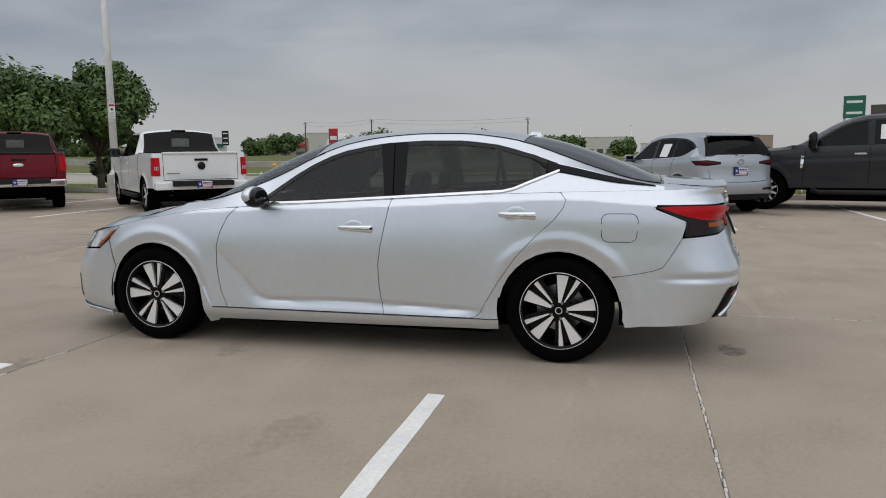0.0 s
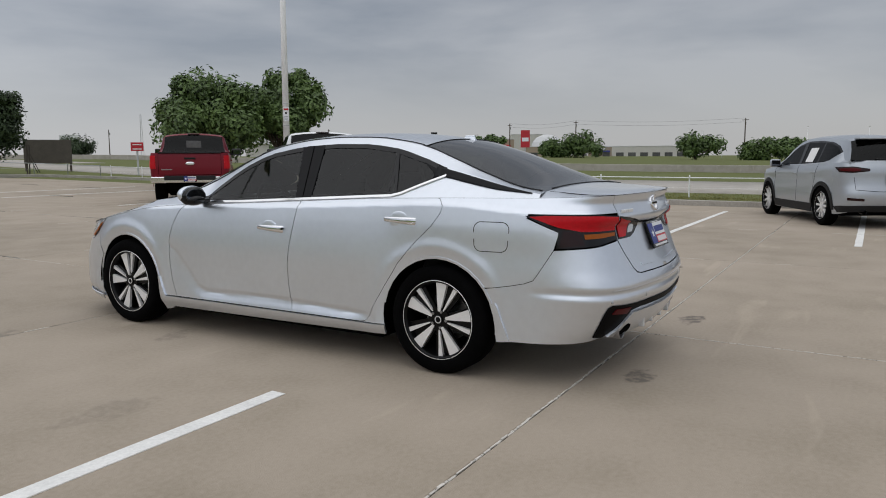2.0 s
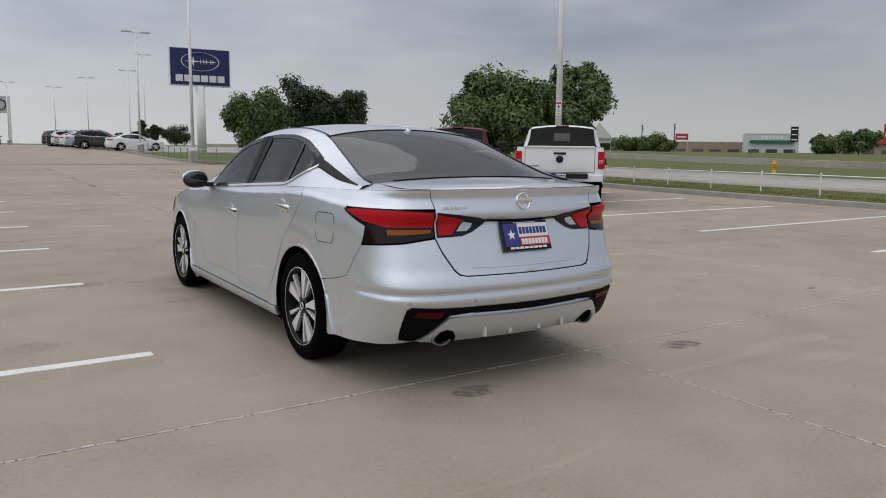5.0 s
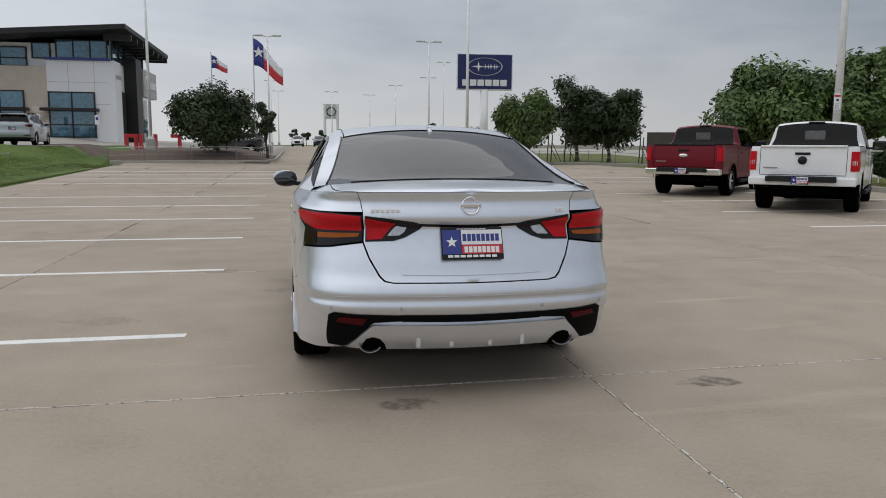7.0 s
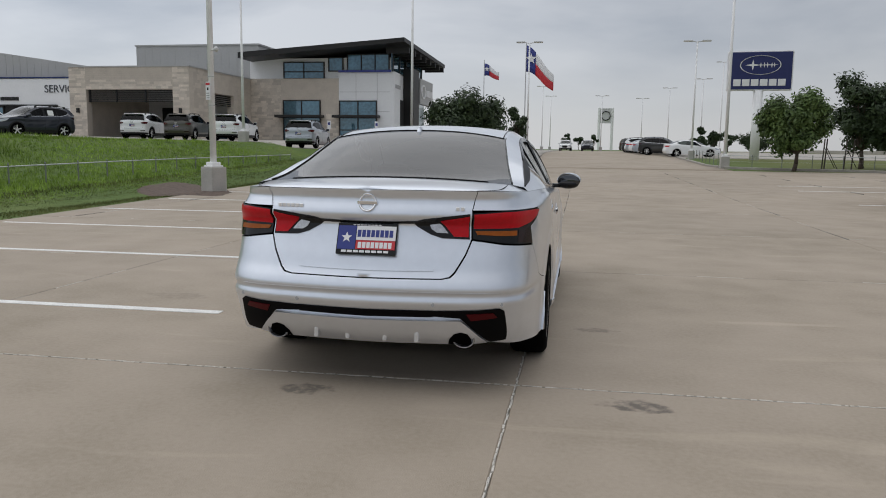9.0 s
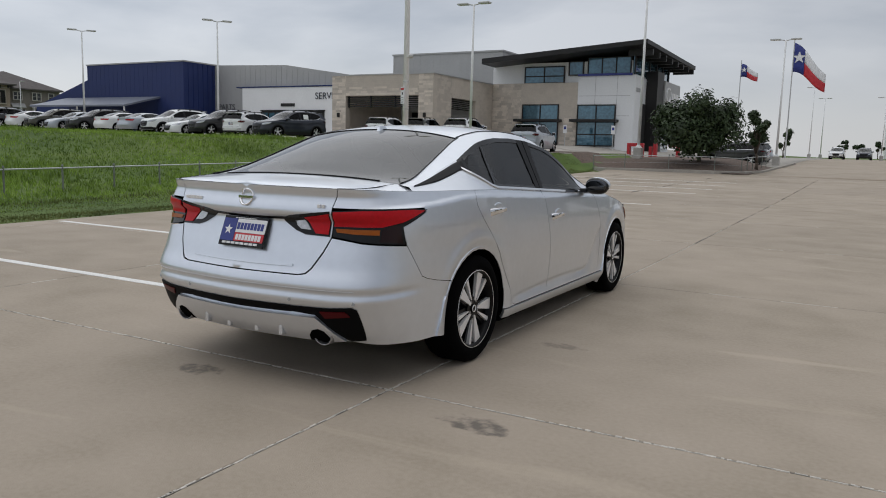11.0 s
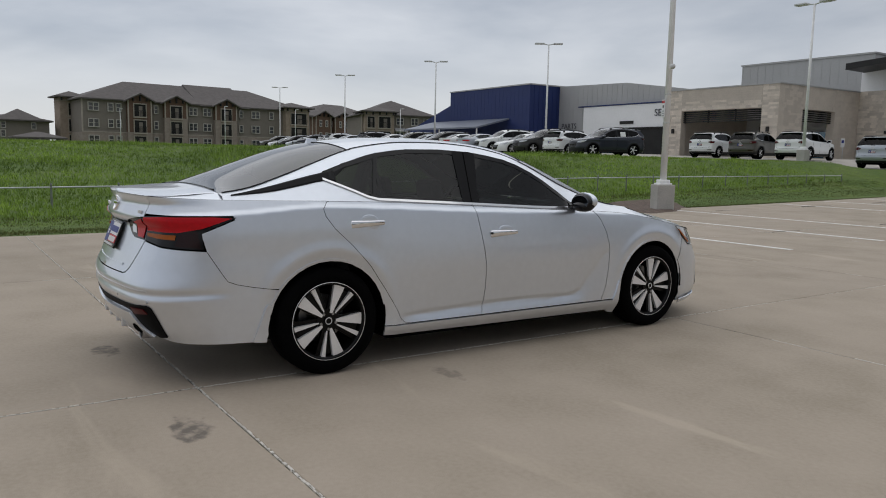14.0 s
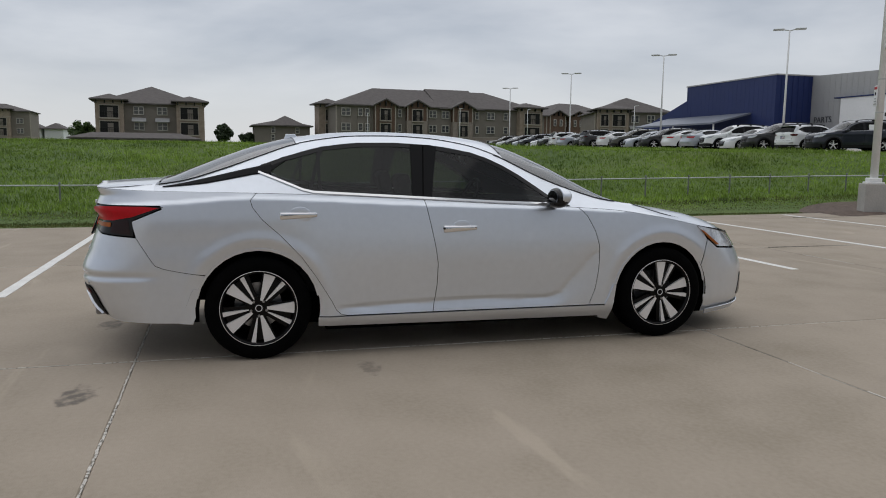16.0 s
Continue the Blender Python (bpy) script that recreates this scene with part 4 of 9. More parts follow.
        # head lamp
        hl = [(Y(1.70), 0.800), (Y(1.9), 0.645), (sh.snose(0.74), 0.625), (sh.snose(0.60), 0.62), (sh.snose(0.58), 0.67), (sh.snose(0.72), 0.72), (Y(1.95), 0.765)]
        part("head_lamp", patch(hl, W, (0.04, 0.02), 0.006, 0.012, 0.0, (side,)), M_LAMPGLASS, ob, "clear headlamp lens")
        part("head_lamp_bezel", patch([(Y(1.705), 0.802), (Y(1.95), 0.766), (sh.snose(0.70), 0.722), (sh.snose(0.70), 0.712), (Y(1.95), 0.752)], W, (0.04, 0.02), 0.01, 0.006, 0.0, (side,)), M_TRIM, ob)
        part("side_indicator", patch([(Y(1.885), 0.656), (Y(1.80), 0.712), (Y(1.735), 0.772), (Y(1.76), 0.762), (Y(1.83), 0.712), (Y(1.915), 0.656)], W, (0.04, 0.02), 0.01, 0.006, 0.0, (side,)), M_AMBER, ob)
        part("fog_vent", patch([(sh.snose(0.58), 0.40), (sh.snose(0.66), 0.42), (sh.snose(0.715), 0.26), (sh.snose(0.60), 0.24)], W, (0.04, 0.02), 0.004, 0.008, 0.0, (side,)), M_TRIM, ob)
        part("front_lip", ribbon([(sh.snose(0.3), 0.19), (sh.snose(0.6), 0.185), (Y(2.0), 0.18), (Y(1.82), 0.165)], 0.04, W, 0.018, (side,)), M_SILVER, ob)
        # rear bumper furniture
        part("bumper_vent", patch([(X(0.34), 0.462), (X(0.58), 0.468), (Y(-2.405), 0.476), (Y(-2.388), 0.462), (Y(-2.335), 0.295), (X(0.69), 0.283), (X(0.62), 0.31), (X(0.50), 0.425), (X(0.34), 0.435)], W, (0.04, 0.02), 0.006, 0.012, 0, (side,)), M_VENT, ob)
        part("red_reflector", patch([(X(0.53), 0.449), (X(0.665), 0.455), (X(0.69), 0.43), (X(0.555), 0.414)], W, (0.04, 0.02), 0.011, 0.006, 0, (side,)), M_WINERED, ob, "red rear reflector")
        vs, fs = lathe([(0.040, 0.14), (0.040, 0.004), (0.0405, 0.0), (0.0445, 0.0), (0.0465, 0.006), (0.0465, 0.14)], 28, "z")
        tip = raw("exhaust_tip", [(x * 1.3 + 0.506 * side, -2.392 + z, 0.306 + y * 1.1) for x, y, z in vs], fs, M_GREYALLOY, ob, "round chrome exhaust tip", smooth=True)
        hole = bmesh.new()
        cyl(hole, (0.506 * side, -2.2, 0.306), (0.506 * side, -2.37, 0.306), 0.0395, n=24)
        part("exhaust_bore", hole, M_DARKSHELL, ob)
        c = X(0.506)
        part("exhaust_notch", patch([(c - 0.064, 0.288), (c - 0.058, 0.318), (c - 0.035, 0.345), (c, 0.355), (c + 0.038, 0.345), (c + 0.062, 0.318), (c + 0.068, 0.288)], W, (0.03, 0.02), 0.022, 0.02, 0, (side,)), M_DARKSHELL, ob)
        for xs in (0.36, 0.7):
            sn = bmesh.new()
            p = W(X(xs), 0.497)
            cyl(sn, (p.x * side, p.y + 0.012, p.z), (p.x * side, p.y - 0.001, p.z), 0.010, n=16)
            part("parking_sensor", sn, M_GREYPAINT, ob)
        for xs in (0.10, 0.27):
            fin = bx(bmesh.new(), xs * side - 0.012, xs * side + 0.012, -2.452, -2.36, 0.286, 0.345, 0.006)
            part("diffuser_fin", fin, M_SILVER, ob)
        for ya in sh.arches:
            part("wheel_well", well(0.50 * side, 0.862 * side, ya, 0.322, 0.385), M_DARKSHELL, ob)
    c = [(cy + 0.042 * math.cos(radians(q + 15 * k)), cz + 0.042 * math.sin(radians(q + 15 * k))) for cy, cz, q in ((-1.688, 0.876, 0), (-1.815, 0.876, 90), (-1.808, 0.794, 180), (-1.69, 0.794, 270)) for k in range(7)]
    c.append(c[0])
    part("fuel_door_seam", ribbon(yz(c), 0.004, W, 0.0006, (-1,), 0.003), M_DARKSHELL, ob)
    fb = [(0.0, 0.63), (sh.snose(0.58), 0.61), (sh.snose(0.74), 0.615)] + yz([(1.9, 0.635), (1.803, 0.702), (1.764, 0.6)]) + arch_pts(sh, 1.412, 62.6, 98, 6) + yz([(1.80, 0.16)]) + [(Y(1.95), 0.15), (sh.snose(0.5), 0.16), (0.0, 0.16)]
    part("front_bumper", patch(fb, W, (0.05, 0.03), 0, 0.006, 0.002), M_SILVER, ob)
    part("grille", patch([(0.0, 0.60), (sh.snose(0.42), 0.60), (sh.snose(0.30), 0.30), (0.0, 0.26)], W, (0.06, 0.03), 0.006, 0.01), M_TRIM, ob)
    T = sh.total
    lid_edge = [(X(0.558), 0.966), (X(0.556), 0.82), (X(0.52), 0.745), (X(0.465), 0.66), (X(0.44), 0.637), (X(0.40), 0.628)]
    lid = lid_edge + [(T, 0.626), (T, 1.066), (X(0.59), 1.064)]
    part("trunk_lid", patch(lid, W, (0.04, 0.02), 0, 0.006, 0.0), M_SILVER, ob)
    rb = arch_pts(sh, -1.4, -55, -96, 10) + yz([(-1.79, 0.25), (-2.2, 0.258)]) + [(X(0.72), 0.275), (X(0.3), 0.28), (T, 0.28), (T, 0.6205), (X(0.40), 0.6225)] + [(s - 0.006, z - 0.006) for s, z in lid_edge[-2:0:-1]] + [(X(0.74), 0.792)] + yz([(-2.109, 0.7735), (-2.031, 0.649), (-2.001, 0.6045), (-1.95, 0.5845), (-1.86, 0.5645), (-1.76, 0.5485)])
    part("rear_bumper", patch(rb, W, (0.04, 0.0115), 0, 0.006, 0.0008), M_SILVER, ob)
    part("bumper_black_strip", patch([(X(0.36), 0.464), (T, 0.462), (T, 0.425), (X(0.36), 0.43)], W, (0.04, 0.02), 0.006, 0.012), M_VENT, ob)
    part("diffuser", patch([(X(0.50), 0.418), (T, 0.414), (T, 0.285), (X(0.40), 0.285), (X(0.55), 0.285), (X(0.66), 0.295), (X(0.60), 0.335)], W, (0.04, 0.02), 0.02, 0.03), M_SILVER, ob)
    part("rear_bumper_crease", ribbon([(X(0.70), 0.553), (X(0.40), 0.555), (T, 0.556)], 0.01, W, 0.002), M_SILVER, ob)
    part("lid_lower_lip", ribbon([(X(0.36), 0.668), (X(0.2), 0.665), (T, 0.664)], 0.012, W, 0.006), M_SILVER, ob)
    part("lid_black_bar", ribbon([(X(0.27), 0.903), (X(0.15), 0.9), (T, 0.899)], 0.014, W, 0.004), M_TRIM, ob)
    # lid-to-quarter seams over the deck and round the rear window
    for side in (1, -1):
        seam, pts = bmesh.new(), []
        yb = sh.cab[1]
        for k in range(12):
            t = k / 11
            s, u = lerp(X(0.592), Y(-2.03), t), lerp(0.995, 0.87, t)
            p = W(s, sh.top_z(s))
            yc = lerp(yb, W(T, sh.top_z(T)).y, (s - Y(yb)) / (T - Y(yb)))
            q = joined(sh, yb, p.x * u, lerp(p.y, yc, sstep(0, 1, 1 - u)), p.z + (sh.crown(yc) - p.z) * (1 - u ** 2.4), p.x)
            pts.append(Vector((q[0] * side, q[1], q[2] - 0.0008)))
        tube(seam, pts, 0.0025, 6)
        part("lid_seam", seam, M_DARKSHELL, ob)
        hs = [Vector((x * side, y, hood_z(sh, x, y) + 0.001)) for x, y in ((0.70, 1.26), (0.735, 1.42), (0.745, 1.6), (0.72, 1.85), (0.66, 2.08))]
        hb = tube(bmesh.new(), hs, 0.003, 6)
        part("hood_seam", hb, M_DARKSHELL, ob)
        edge = [Vector(((sh.section(y)[3][0] - 0.004) * side, y, sh.section(y)[3][1] + 0.004)) for y in frange(-1.12, -1.98, 0.08)]
        part("rear_window_edge", tube(bmesh.new(), edge, 0.004, 6), M_TRIM, ob)
        edge = [Vector(((sh.section(y)[3][0] - 0.004) * side, y, sh.section(y)[3][1] + 0.003)) for y in frange(1.1, 0.2, 0.08)]
        part("windscreen_edge", tube(bmesh.new(), edge, 0.006, 6), M_TRIM, ob)
        groove = [Vector(((sh.section(y)[3][0] - 0.02) * side, y, sh.section(y)[4][1] * 0.25 + sh.section(y)[3][1] * 0.75 + 0.003)) for y in frange(0.25, -1.12, 0.1)]
        part("roof_groove", tube(bmesh.new(), groove, 0.004, 6), M_TRIM, ob)
    for y in (-1.14, -1.985, 0.27):
        part("window_edge", tube(bmesh.new(), [Vector((x, y, sh.top(x, y) + 0.002)) for x in frange(-0.57, 0.57, 0.06)], 0.0035, 6), M_TRIM, ob)
    fin = bx(bmesh.new(), -0.022, 0.022, -1.19, -1.02, 1.36, 1.425, 0.012)
    for v in fin.verts:
        if v.co.z > 1.40:
            v.co.y = lerp(-1.16, v.co.y, 0.45)
            v.co.x *= 0.4
    part("roof_antenna", fin, M_SILVER, ob)
    # badge ring with a bar, and raised plain strips where the model lettering sits
    by = W(T, 1.0).y
    raw("badge_ring", [(a, W(T, 1.0 + b).y - 0.005 - h, 1.0 + b) for a, b, h in [(x, z, y) for y, x, z in lathe([(0.036, -0.006), (0.038, 0.006), (0.045, 0.006), (0.047, -0.006)], 36)[0]]], lathe([(0.036, 0), (0.038, 0), (0.045, 0), (0.047, 0)], 36)[1], M_CHROME, ob, smooth=True)
    box("badge_bar", (-0.053, 0.053, by - 0.014, by + 0.004, 0.991, 1.009), M_CHROME, ob, bevel=0.003)
    for x0, n, w in ((-0.50, 6, 0.019), (0.455, 2, 0.019)):
        for k in range(n):
            x = x0 + k * (w + 0.006)
            y = W(X(abs(x + w / 2)), 0.972).y
            box("model_letter_bar", (x, x + w, y - 0.006, y + 0.004, 0.966, 0.984), M_ALLOY, ob, bevel=0.002)
    plate(ob, Matrix.Translation((0.003, W(T, 0.812).y - 0.011, 0.812)) @ Matrix.Rotation(radians(-22), 4, 'X'))
    box("underbody", (-0.64, 0.64, -1.62, 2.05, 0.17, 0.30), M_DARKSHELL, ob)
    box("floor_panel", (-0.85, 0.85, -0.98, 0.98, 0.165, 0.25), M_DARKSHELL, ob)
    box("muffler", (-0.55, 0.55, -2.22, -1.95, 0.26, 0.36), M_DARKSHELL, ob, bevel=0.04)
    cabin_fittings(ob, 0.36, 0.37, 0.02, -0.92, 0.75, 0.93, 0.98)
    box("parcel_shelf", (-0.66, 0.66, -1.75, -1.2, 0.98, 1.0), M_DASH, ob)
    four_wheels(ob, 0.898, 1.412, -1.4, 0.326, 0.238, 0.225, "split", turns=(0, -19, 18, -6))
    return ob


def hood_z(sh, x, y):
    p = sh.wall(sh.sy(min(y, 2.1)), sh.shoulder(y))
    t = 1 - min(1.0, x / max(0.3, p.x))
    return joined(sh, sh.cab[0], x, y, p.z + (sh.crown(y) - p.z) * (1 - (1 - t) ** 2.4), p.x)[2]


saloon()

# ---- the ground: one sheet, the concrete lot on it ----


def west_edge(y):
    return -8.32 - 0.054 * max(-6.0, y - 2) if y < 34 else -10.05 - 0.2 * (y - 34)


def lot_rise(y):
    return 0.006 * max(0.0, min(y, 16) - 4) + 0.012 * max(0.0, min(y, 38) - 16) + 0.02 * max(0.0, min(y, 75) - 38) + 0.004 * max(0.0, min(y, 220) - 75)


def height(x, y):
    """The lie of the land: the lot climbs gently northwards, the western field climbs to the dealer's yard."""
    z = lot_rise(y)
    d = west_edge(y) - x
    if d > 0:
        u = d * (1 + 0.08 * max(0.0, min(y, 45) - 5))
        rise = 2.05 * sstep(2.0, 34.0, u) - 0.10 * sstep(0, 2.2, u) * sstep(6, 2.2, u)
        plateau = 1.5 + 0.012 * max(0.0, min(-x, 60) - 20) + 0.01 * max(0.0, min(y, 70) - 30)
        z = max(z + min(0.0, rise), min(z + rise, max(plateau, z)))
    if y > 33 and x > -22:
        bank = sstep(33.6, 36.9, y) * sstep(-11.6, -13.4, x) * sstep(-22, -21, x)
        z = lerp(z, lerp(1.2, 1.6, sstep(-16.5, -20.5, x)) + 0.01 * max(0.0, min(y, 70) - 40), bank)
    z += 0.6 * sstep(34.5, 39.0, y) * sstep(-2.2, -5.0, x) * sstep(-14, -10, x) * sstep(52, 46, y)
    if x > 18:
        z -= 0.25 * sstep(18, 24, x) * sstep(34, 26, x) * sstep(60, 30, abs(y))
    return z


def steps_of(fine0, fine1, fine, far, grow=1.35):
    vs = frange(fine0, fine1, fine)
    d = fine
    while vs[-1] < far:
        d *= grow
        vs.append(vs[-1] + d)
    d = fine
    while vs[0] > -far:
        d *= grow
        vs.insert(0, vs[0] - d)
    return vs


def in_lot(x, y):
    return west_edge(y) < x < 15.4 + 0.03 * y and -34 < y < 36


def ground_material():
    """Turf: fresh green to dry straw, in patches of several sizes."""
    m = mat("rough_turf", (0.075, 0.125, 0.022), 0.95, bump=0.9, bump_scale=9.0)
    tree = m.node_tree
    add, link = links_of(tree)
    co, b = add("ShaderNodeTexCoord"), tree.nodes["Principled BSDF"]
    n1, n2, n3 = [add("ShaderNodeTexNoise") for _ in range(3)]
    for n, s in ((n1, 0.22), (n2, 1.6), (n3, 14.0)):
        n.inputs["Scale"].default_value, n.inputs["Detail"].default_value = s, 6
        link(co.outputs["Object"], n.inputs["Vector"])
    r1, r2 = add("ShaderNodeValToRGB"), add("ShaderNodeValToRGB")
    for r, c in ((r1, ((0.34, 0.045, 0.082, 0.010), (0.50, 0.078, 0.132, 0.016), (0.68, 0.125, 0.160, 0.030))), (r2, ((0.3, 0.036, 0.070, 0.009), (0.5, 0.080, 0.138, 0.018), (0.7, 0.140, 0.190, 0.034)))):
        el = r.color_ramp.elements
        el.new(0.5)
        for e, (p, *rgb) in zip(el, c):
            e.position, e.color = p, (*rgb, 1)
    mix1, mix2 = add("ShaderNodeMix", data_type="RGBA"), add("ShaderNodeMix")
    mix1.inputs[0].default_value, mix2.inputs[0].default_value = 0.5, 0.45
    link(n2.outputs[0], mix2.inputs[2]), link(n3.outputs[0], mix2.inputs[3])
    link(n1.outputs[0], r1.inputs[0]), link(mix2.outputs[0], r2.inputs[0])
    link(r1.outputs[0], mix1.inputs[6]), link(r2.outputs[0], mix1.inputs[7])
    # the verge by the road is drier than the field
    place, dry, worn = add("ShaderNodeSeparateXYZ"), add("ShaderNodeMapRange", interpolation_type="SMOOTHSTEP"), add("ShaderNodeMix", data_type="RGBA")
    dry.inputs[1].default_value, dry.inputs[2].default_value, dry.inputs[4].default_value = 8.0, 16.0, 0.62
    worn.inputs[7].default_value = (0.128, 0.122, 0.03, 1)
    link(co.outputs["Object"], place.inputs[0]), link(place.outputs[0], dry.inputs[0])
    link(dry.outputs[0], worn.inputs[0]), link(mix1.outputs[2], worn.inputs[6])
    link(worn.outputs[2], b.inputs["Base Color"])
    return m


def concrete_material(name, tone, stains=()):
    """Worn broom-finished concrete: cloudy staining, fine grain, tyre scuffs along the lanes, and a few oil stains of their own."""
    m = mat(name, tone, 0.82, bump=0.25, bump_scale=140.0, coords="Object")
    tree = m.node_tree
    add, link = links_of(tree)
    b, geo = tree.nodes["Principled BSDF"], add("ShaderNodeNewGeometry")
    big, mid, fine, streak = [add("ShaderNodeTexNoise") for _ in range(4)]
    stretch = add("ShaderNodeMapping")
    stretch.inputs["Scale"].default_value = (0.5, 1.6, 1)
    link(geo.outputs["Position"], stretch.inputs[0])
    for n, s, d in ((big, 0.28, 7), (mid, 1.7, 8), (fine, 38.0, 4), (streak, 1.1, 6)):
        n.inputs["Scale"].default_value, n.inputs["Detail"].default_value = s, d
        link(stretch.outputs[0] if n is streak else geo.outputs["Position"], n.inputs["Vector"])
    total = None
    for n, w in ((big, 0.36), (mid, 0.32), (fine, 0.20), (streak, 0.12)):
        k = add("ShaderNodeMath", operation="MULTIPLY_ADD")
        k.inputs[1].default_value = w
        link(n.outputs[0], k.inputs[0])
        if total:
            link(total.outputs[0], k.inputs[2])
        else:
            k.inputs[2].default_value = 0.0
        total = k
    ramp = add("ShaderNodeValToRGB")
    el = ramp.color_ramp.elements
    el.new(0.5)
    for e, (p, f, warm) in zip(el, ((0.36, 0.76, 0.95), (0.5, 1.0, 1.0), (0.64, 1.15, 1.03))):
        e.position, e.color = p, (tone[0] * f, tone[1] * f, tone[2] * f * warm, 1)
    link(total.outputs[0], ramp.inputs[0])
    out = ramp.outputs[0]
    for x, y, r, dark, lean in stains:
        off, ln, ms = add("ShaderNodeMapping", vector_type="TEXTURE"), add("ShaderNodeVectorMath", operation="LENGTH"), add("ShaderNodeMapRange", interpolation_type="SMOOTHSTEP")
        off.inputs["Location"].default_value = (x, y, 0)
        off.inputs["Rotation"].default_value = (0, 0, radians(lean))
        off.inputs["Scale"].default_value = (r * 1.25, r * 0.65, 1e6)
        wob = add("ShaderNodeTexNoise")
        wob.inputs["Scale"].default_value, wob.inputs["Detail"].default_value = 9.0, 5
        link(geo.outputs["Position"], wob.inputs["Vector"])
        edge = add("ShaderNodeMath", operation="MULTIPLY_ADD")
        edge.inputs[1].default_value, edge.inputs[2].default_value = 2.2, -1.1
        plus = add("ShaderNodeMath", operation="ADD")
        link(geo.outputs["Position"], off.inputs[0]), link(off.outputs[0], ln.inputs[0])
        link(wob.outputs[0], edge.inputs[0]), link(ln.outputs["Value"], plus.inputs[0]), link(edge.outputs[0], plus.inputs[1])
        ms.inputs[1].default_value, ms.inputs[2].default_value, ms.inputs[3].default_value, ms.inputs[4].default_value = 0.62, 1.05, min(0.9, dark * 1.1), 0.0
        link(plus.outputs[0], ms.inputs[0])
        mx = add("ShaderNodeMix", data_type="RGBA")
        mx.inputs[7].default_value = (0.085, 0.075, 0.066, 1)
        # the oil has worn off in streaks
        worn, rub, keep = add("ShaderNodeTexNoise"), add("ShaderNodeMapRange"), add("ShaderNodeMath", operation="MULTIPLY")
        worn.inputs["Scale"].default_value, worn.inputs["Detail"].default_value = 16.0, 6
        rub.inputs[1].default_value, rub.inputs[2].default_value, rub.inputs[3].default_value, rub.inputs[4].default_value = 0.36, 0.56, 0.15, 1.15
        link(geo.outputs["Position"], worn.inputs["Vector"]), link(worn.outputs[0], rub.inputs[0])
        link(ms.outputs[0], keep.inputs[0]), link(rub.outputs[0], keep.inputs[1])
        link(keep.outputs[0], mx.inputs[0]), link(out, mx.inputs[6])
        out = mx.outputs[2]
    # pale scrapes where the broom finish has worn
    lay, wisp, thin, pale = add("ShaderNodeMapping"), add("ShaderNodeTexNoise"), add("ShaderNodeMapRange", interpolation_type="SMOOTHSTEP"), add("ShaderNodeMix", data_type="RGBA")
    lay.inputs["Scale"].default_value, lay.inputs["Rotation"].default_value = (0.55, 2.6, 1), (0, 0, radians(20))
    wisp.inputs["Scale"].default_value, wisp.inputs["Detail"].default_value, wisp.inputs["Distortion"].default_value = 1.0, 7, 0.6
    thin.inputs[1].default_value, thin.inputs[2].default_value, thin.inputs[4].default_value = 0.615, 0.73, 0.55
    pale.inputs[7].default_value = (tone[0] * 1.32, tone[1] * 1.32, tone[2] * 1.34, 1)
    link(geo.outputs["Position"], lay.inputs[0]), link(lay.outputs[0], wisp.inputs["Vector"]), link(wisp.outputs[0], thin.inputs[0])
    link(thin.outputs[0], pale.inputs[0]), link(out, pale.inputs[6])
    out = pale.outputs[2]
    # each cast slab has a tone of its own
    info, tone_of, shade = add("ShaderNodeObjectInfo"), add("ShaderNodeMapRange"), add("ShaderNodeHueSaturation")
    tone_of.inputs[3].default_value, tone_of.inputs[4].default_value = 0.955, 1.045
    link(info.outputs["Random"], tone_of.inputs[0]), link(tone_of.outputs[0], shade.inputs["Value"]), link(out, shade.inputs["Color"])
    link(shade.outputs[0], b.inputs["Base Color"])
    return m


M_TURF = ground_material()
M_CONCRETE = concrete_material("lot_concrete", (0.366, 0.306, 0.239), ((-0.35, -2.45, 0.13, 0.55, 8), (1.39, -2.36, 0.15, 0.6, -12), (1.21, -0.76, 0.12, 0.35, 0), (-1.0, 0.75, 0.16, 0.22, 20), (-2.3, -0.3, 0.22, 0.16, 0), (-1.75, 1.9, 0.2, 0.28, 5), (4.2, -1.6, 0.05, 0.8, 0), (10.6, -4.4, 0.4, 0.5, 10), (12.3, -3.9, 0.3, 0.5, 30)))
M_YARD = concrete_material("yard_concrete", (0.40, 0.37, 0.33))
M_ASPHALT = concrete_material("road_asphalt", (0.12, 0.115, 0.11))


def build_ground():
    xs, ys = steps_of(-66, 40, 1.0, 900), steps_of(-34, 72, 1.0, 900)
    vs, fs, n = [], [], len(ys)
    for x in xs:
        for y in ys:
            sunk = 0.13 if in_lot(x, y) else (0.06 if in_lot(x + 1.01, y) or in_lot(x - 1.01, y) or in_lot(x, y + 1.01) else 0.0)
            z = height(x, y)
            vs.append((x, y, z - sunk))
    for i in range(len(xs) - 1):
        for j in range(n - 1):
            fs.append((i * n + j, (i + 1) * n + j, (i + 1) * n + j + 1, i * n + j + 1))
    tagged(raw("ground", vs, fs, M_TURF, smooth=True), "rough green turf over gently rising land", "ground", kind="structure")


build_ground()


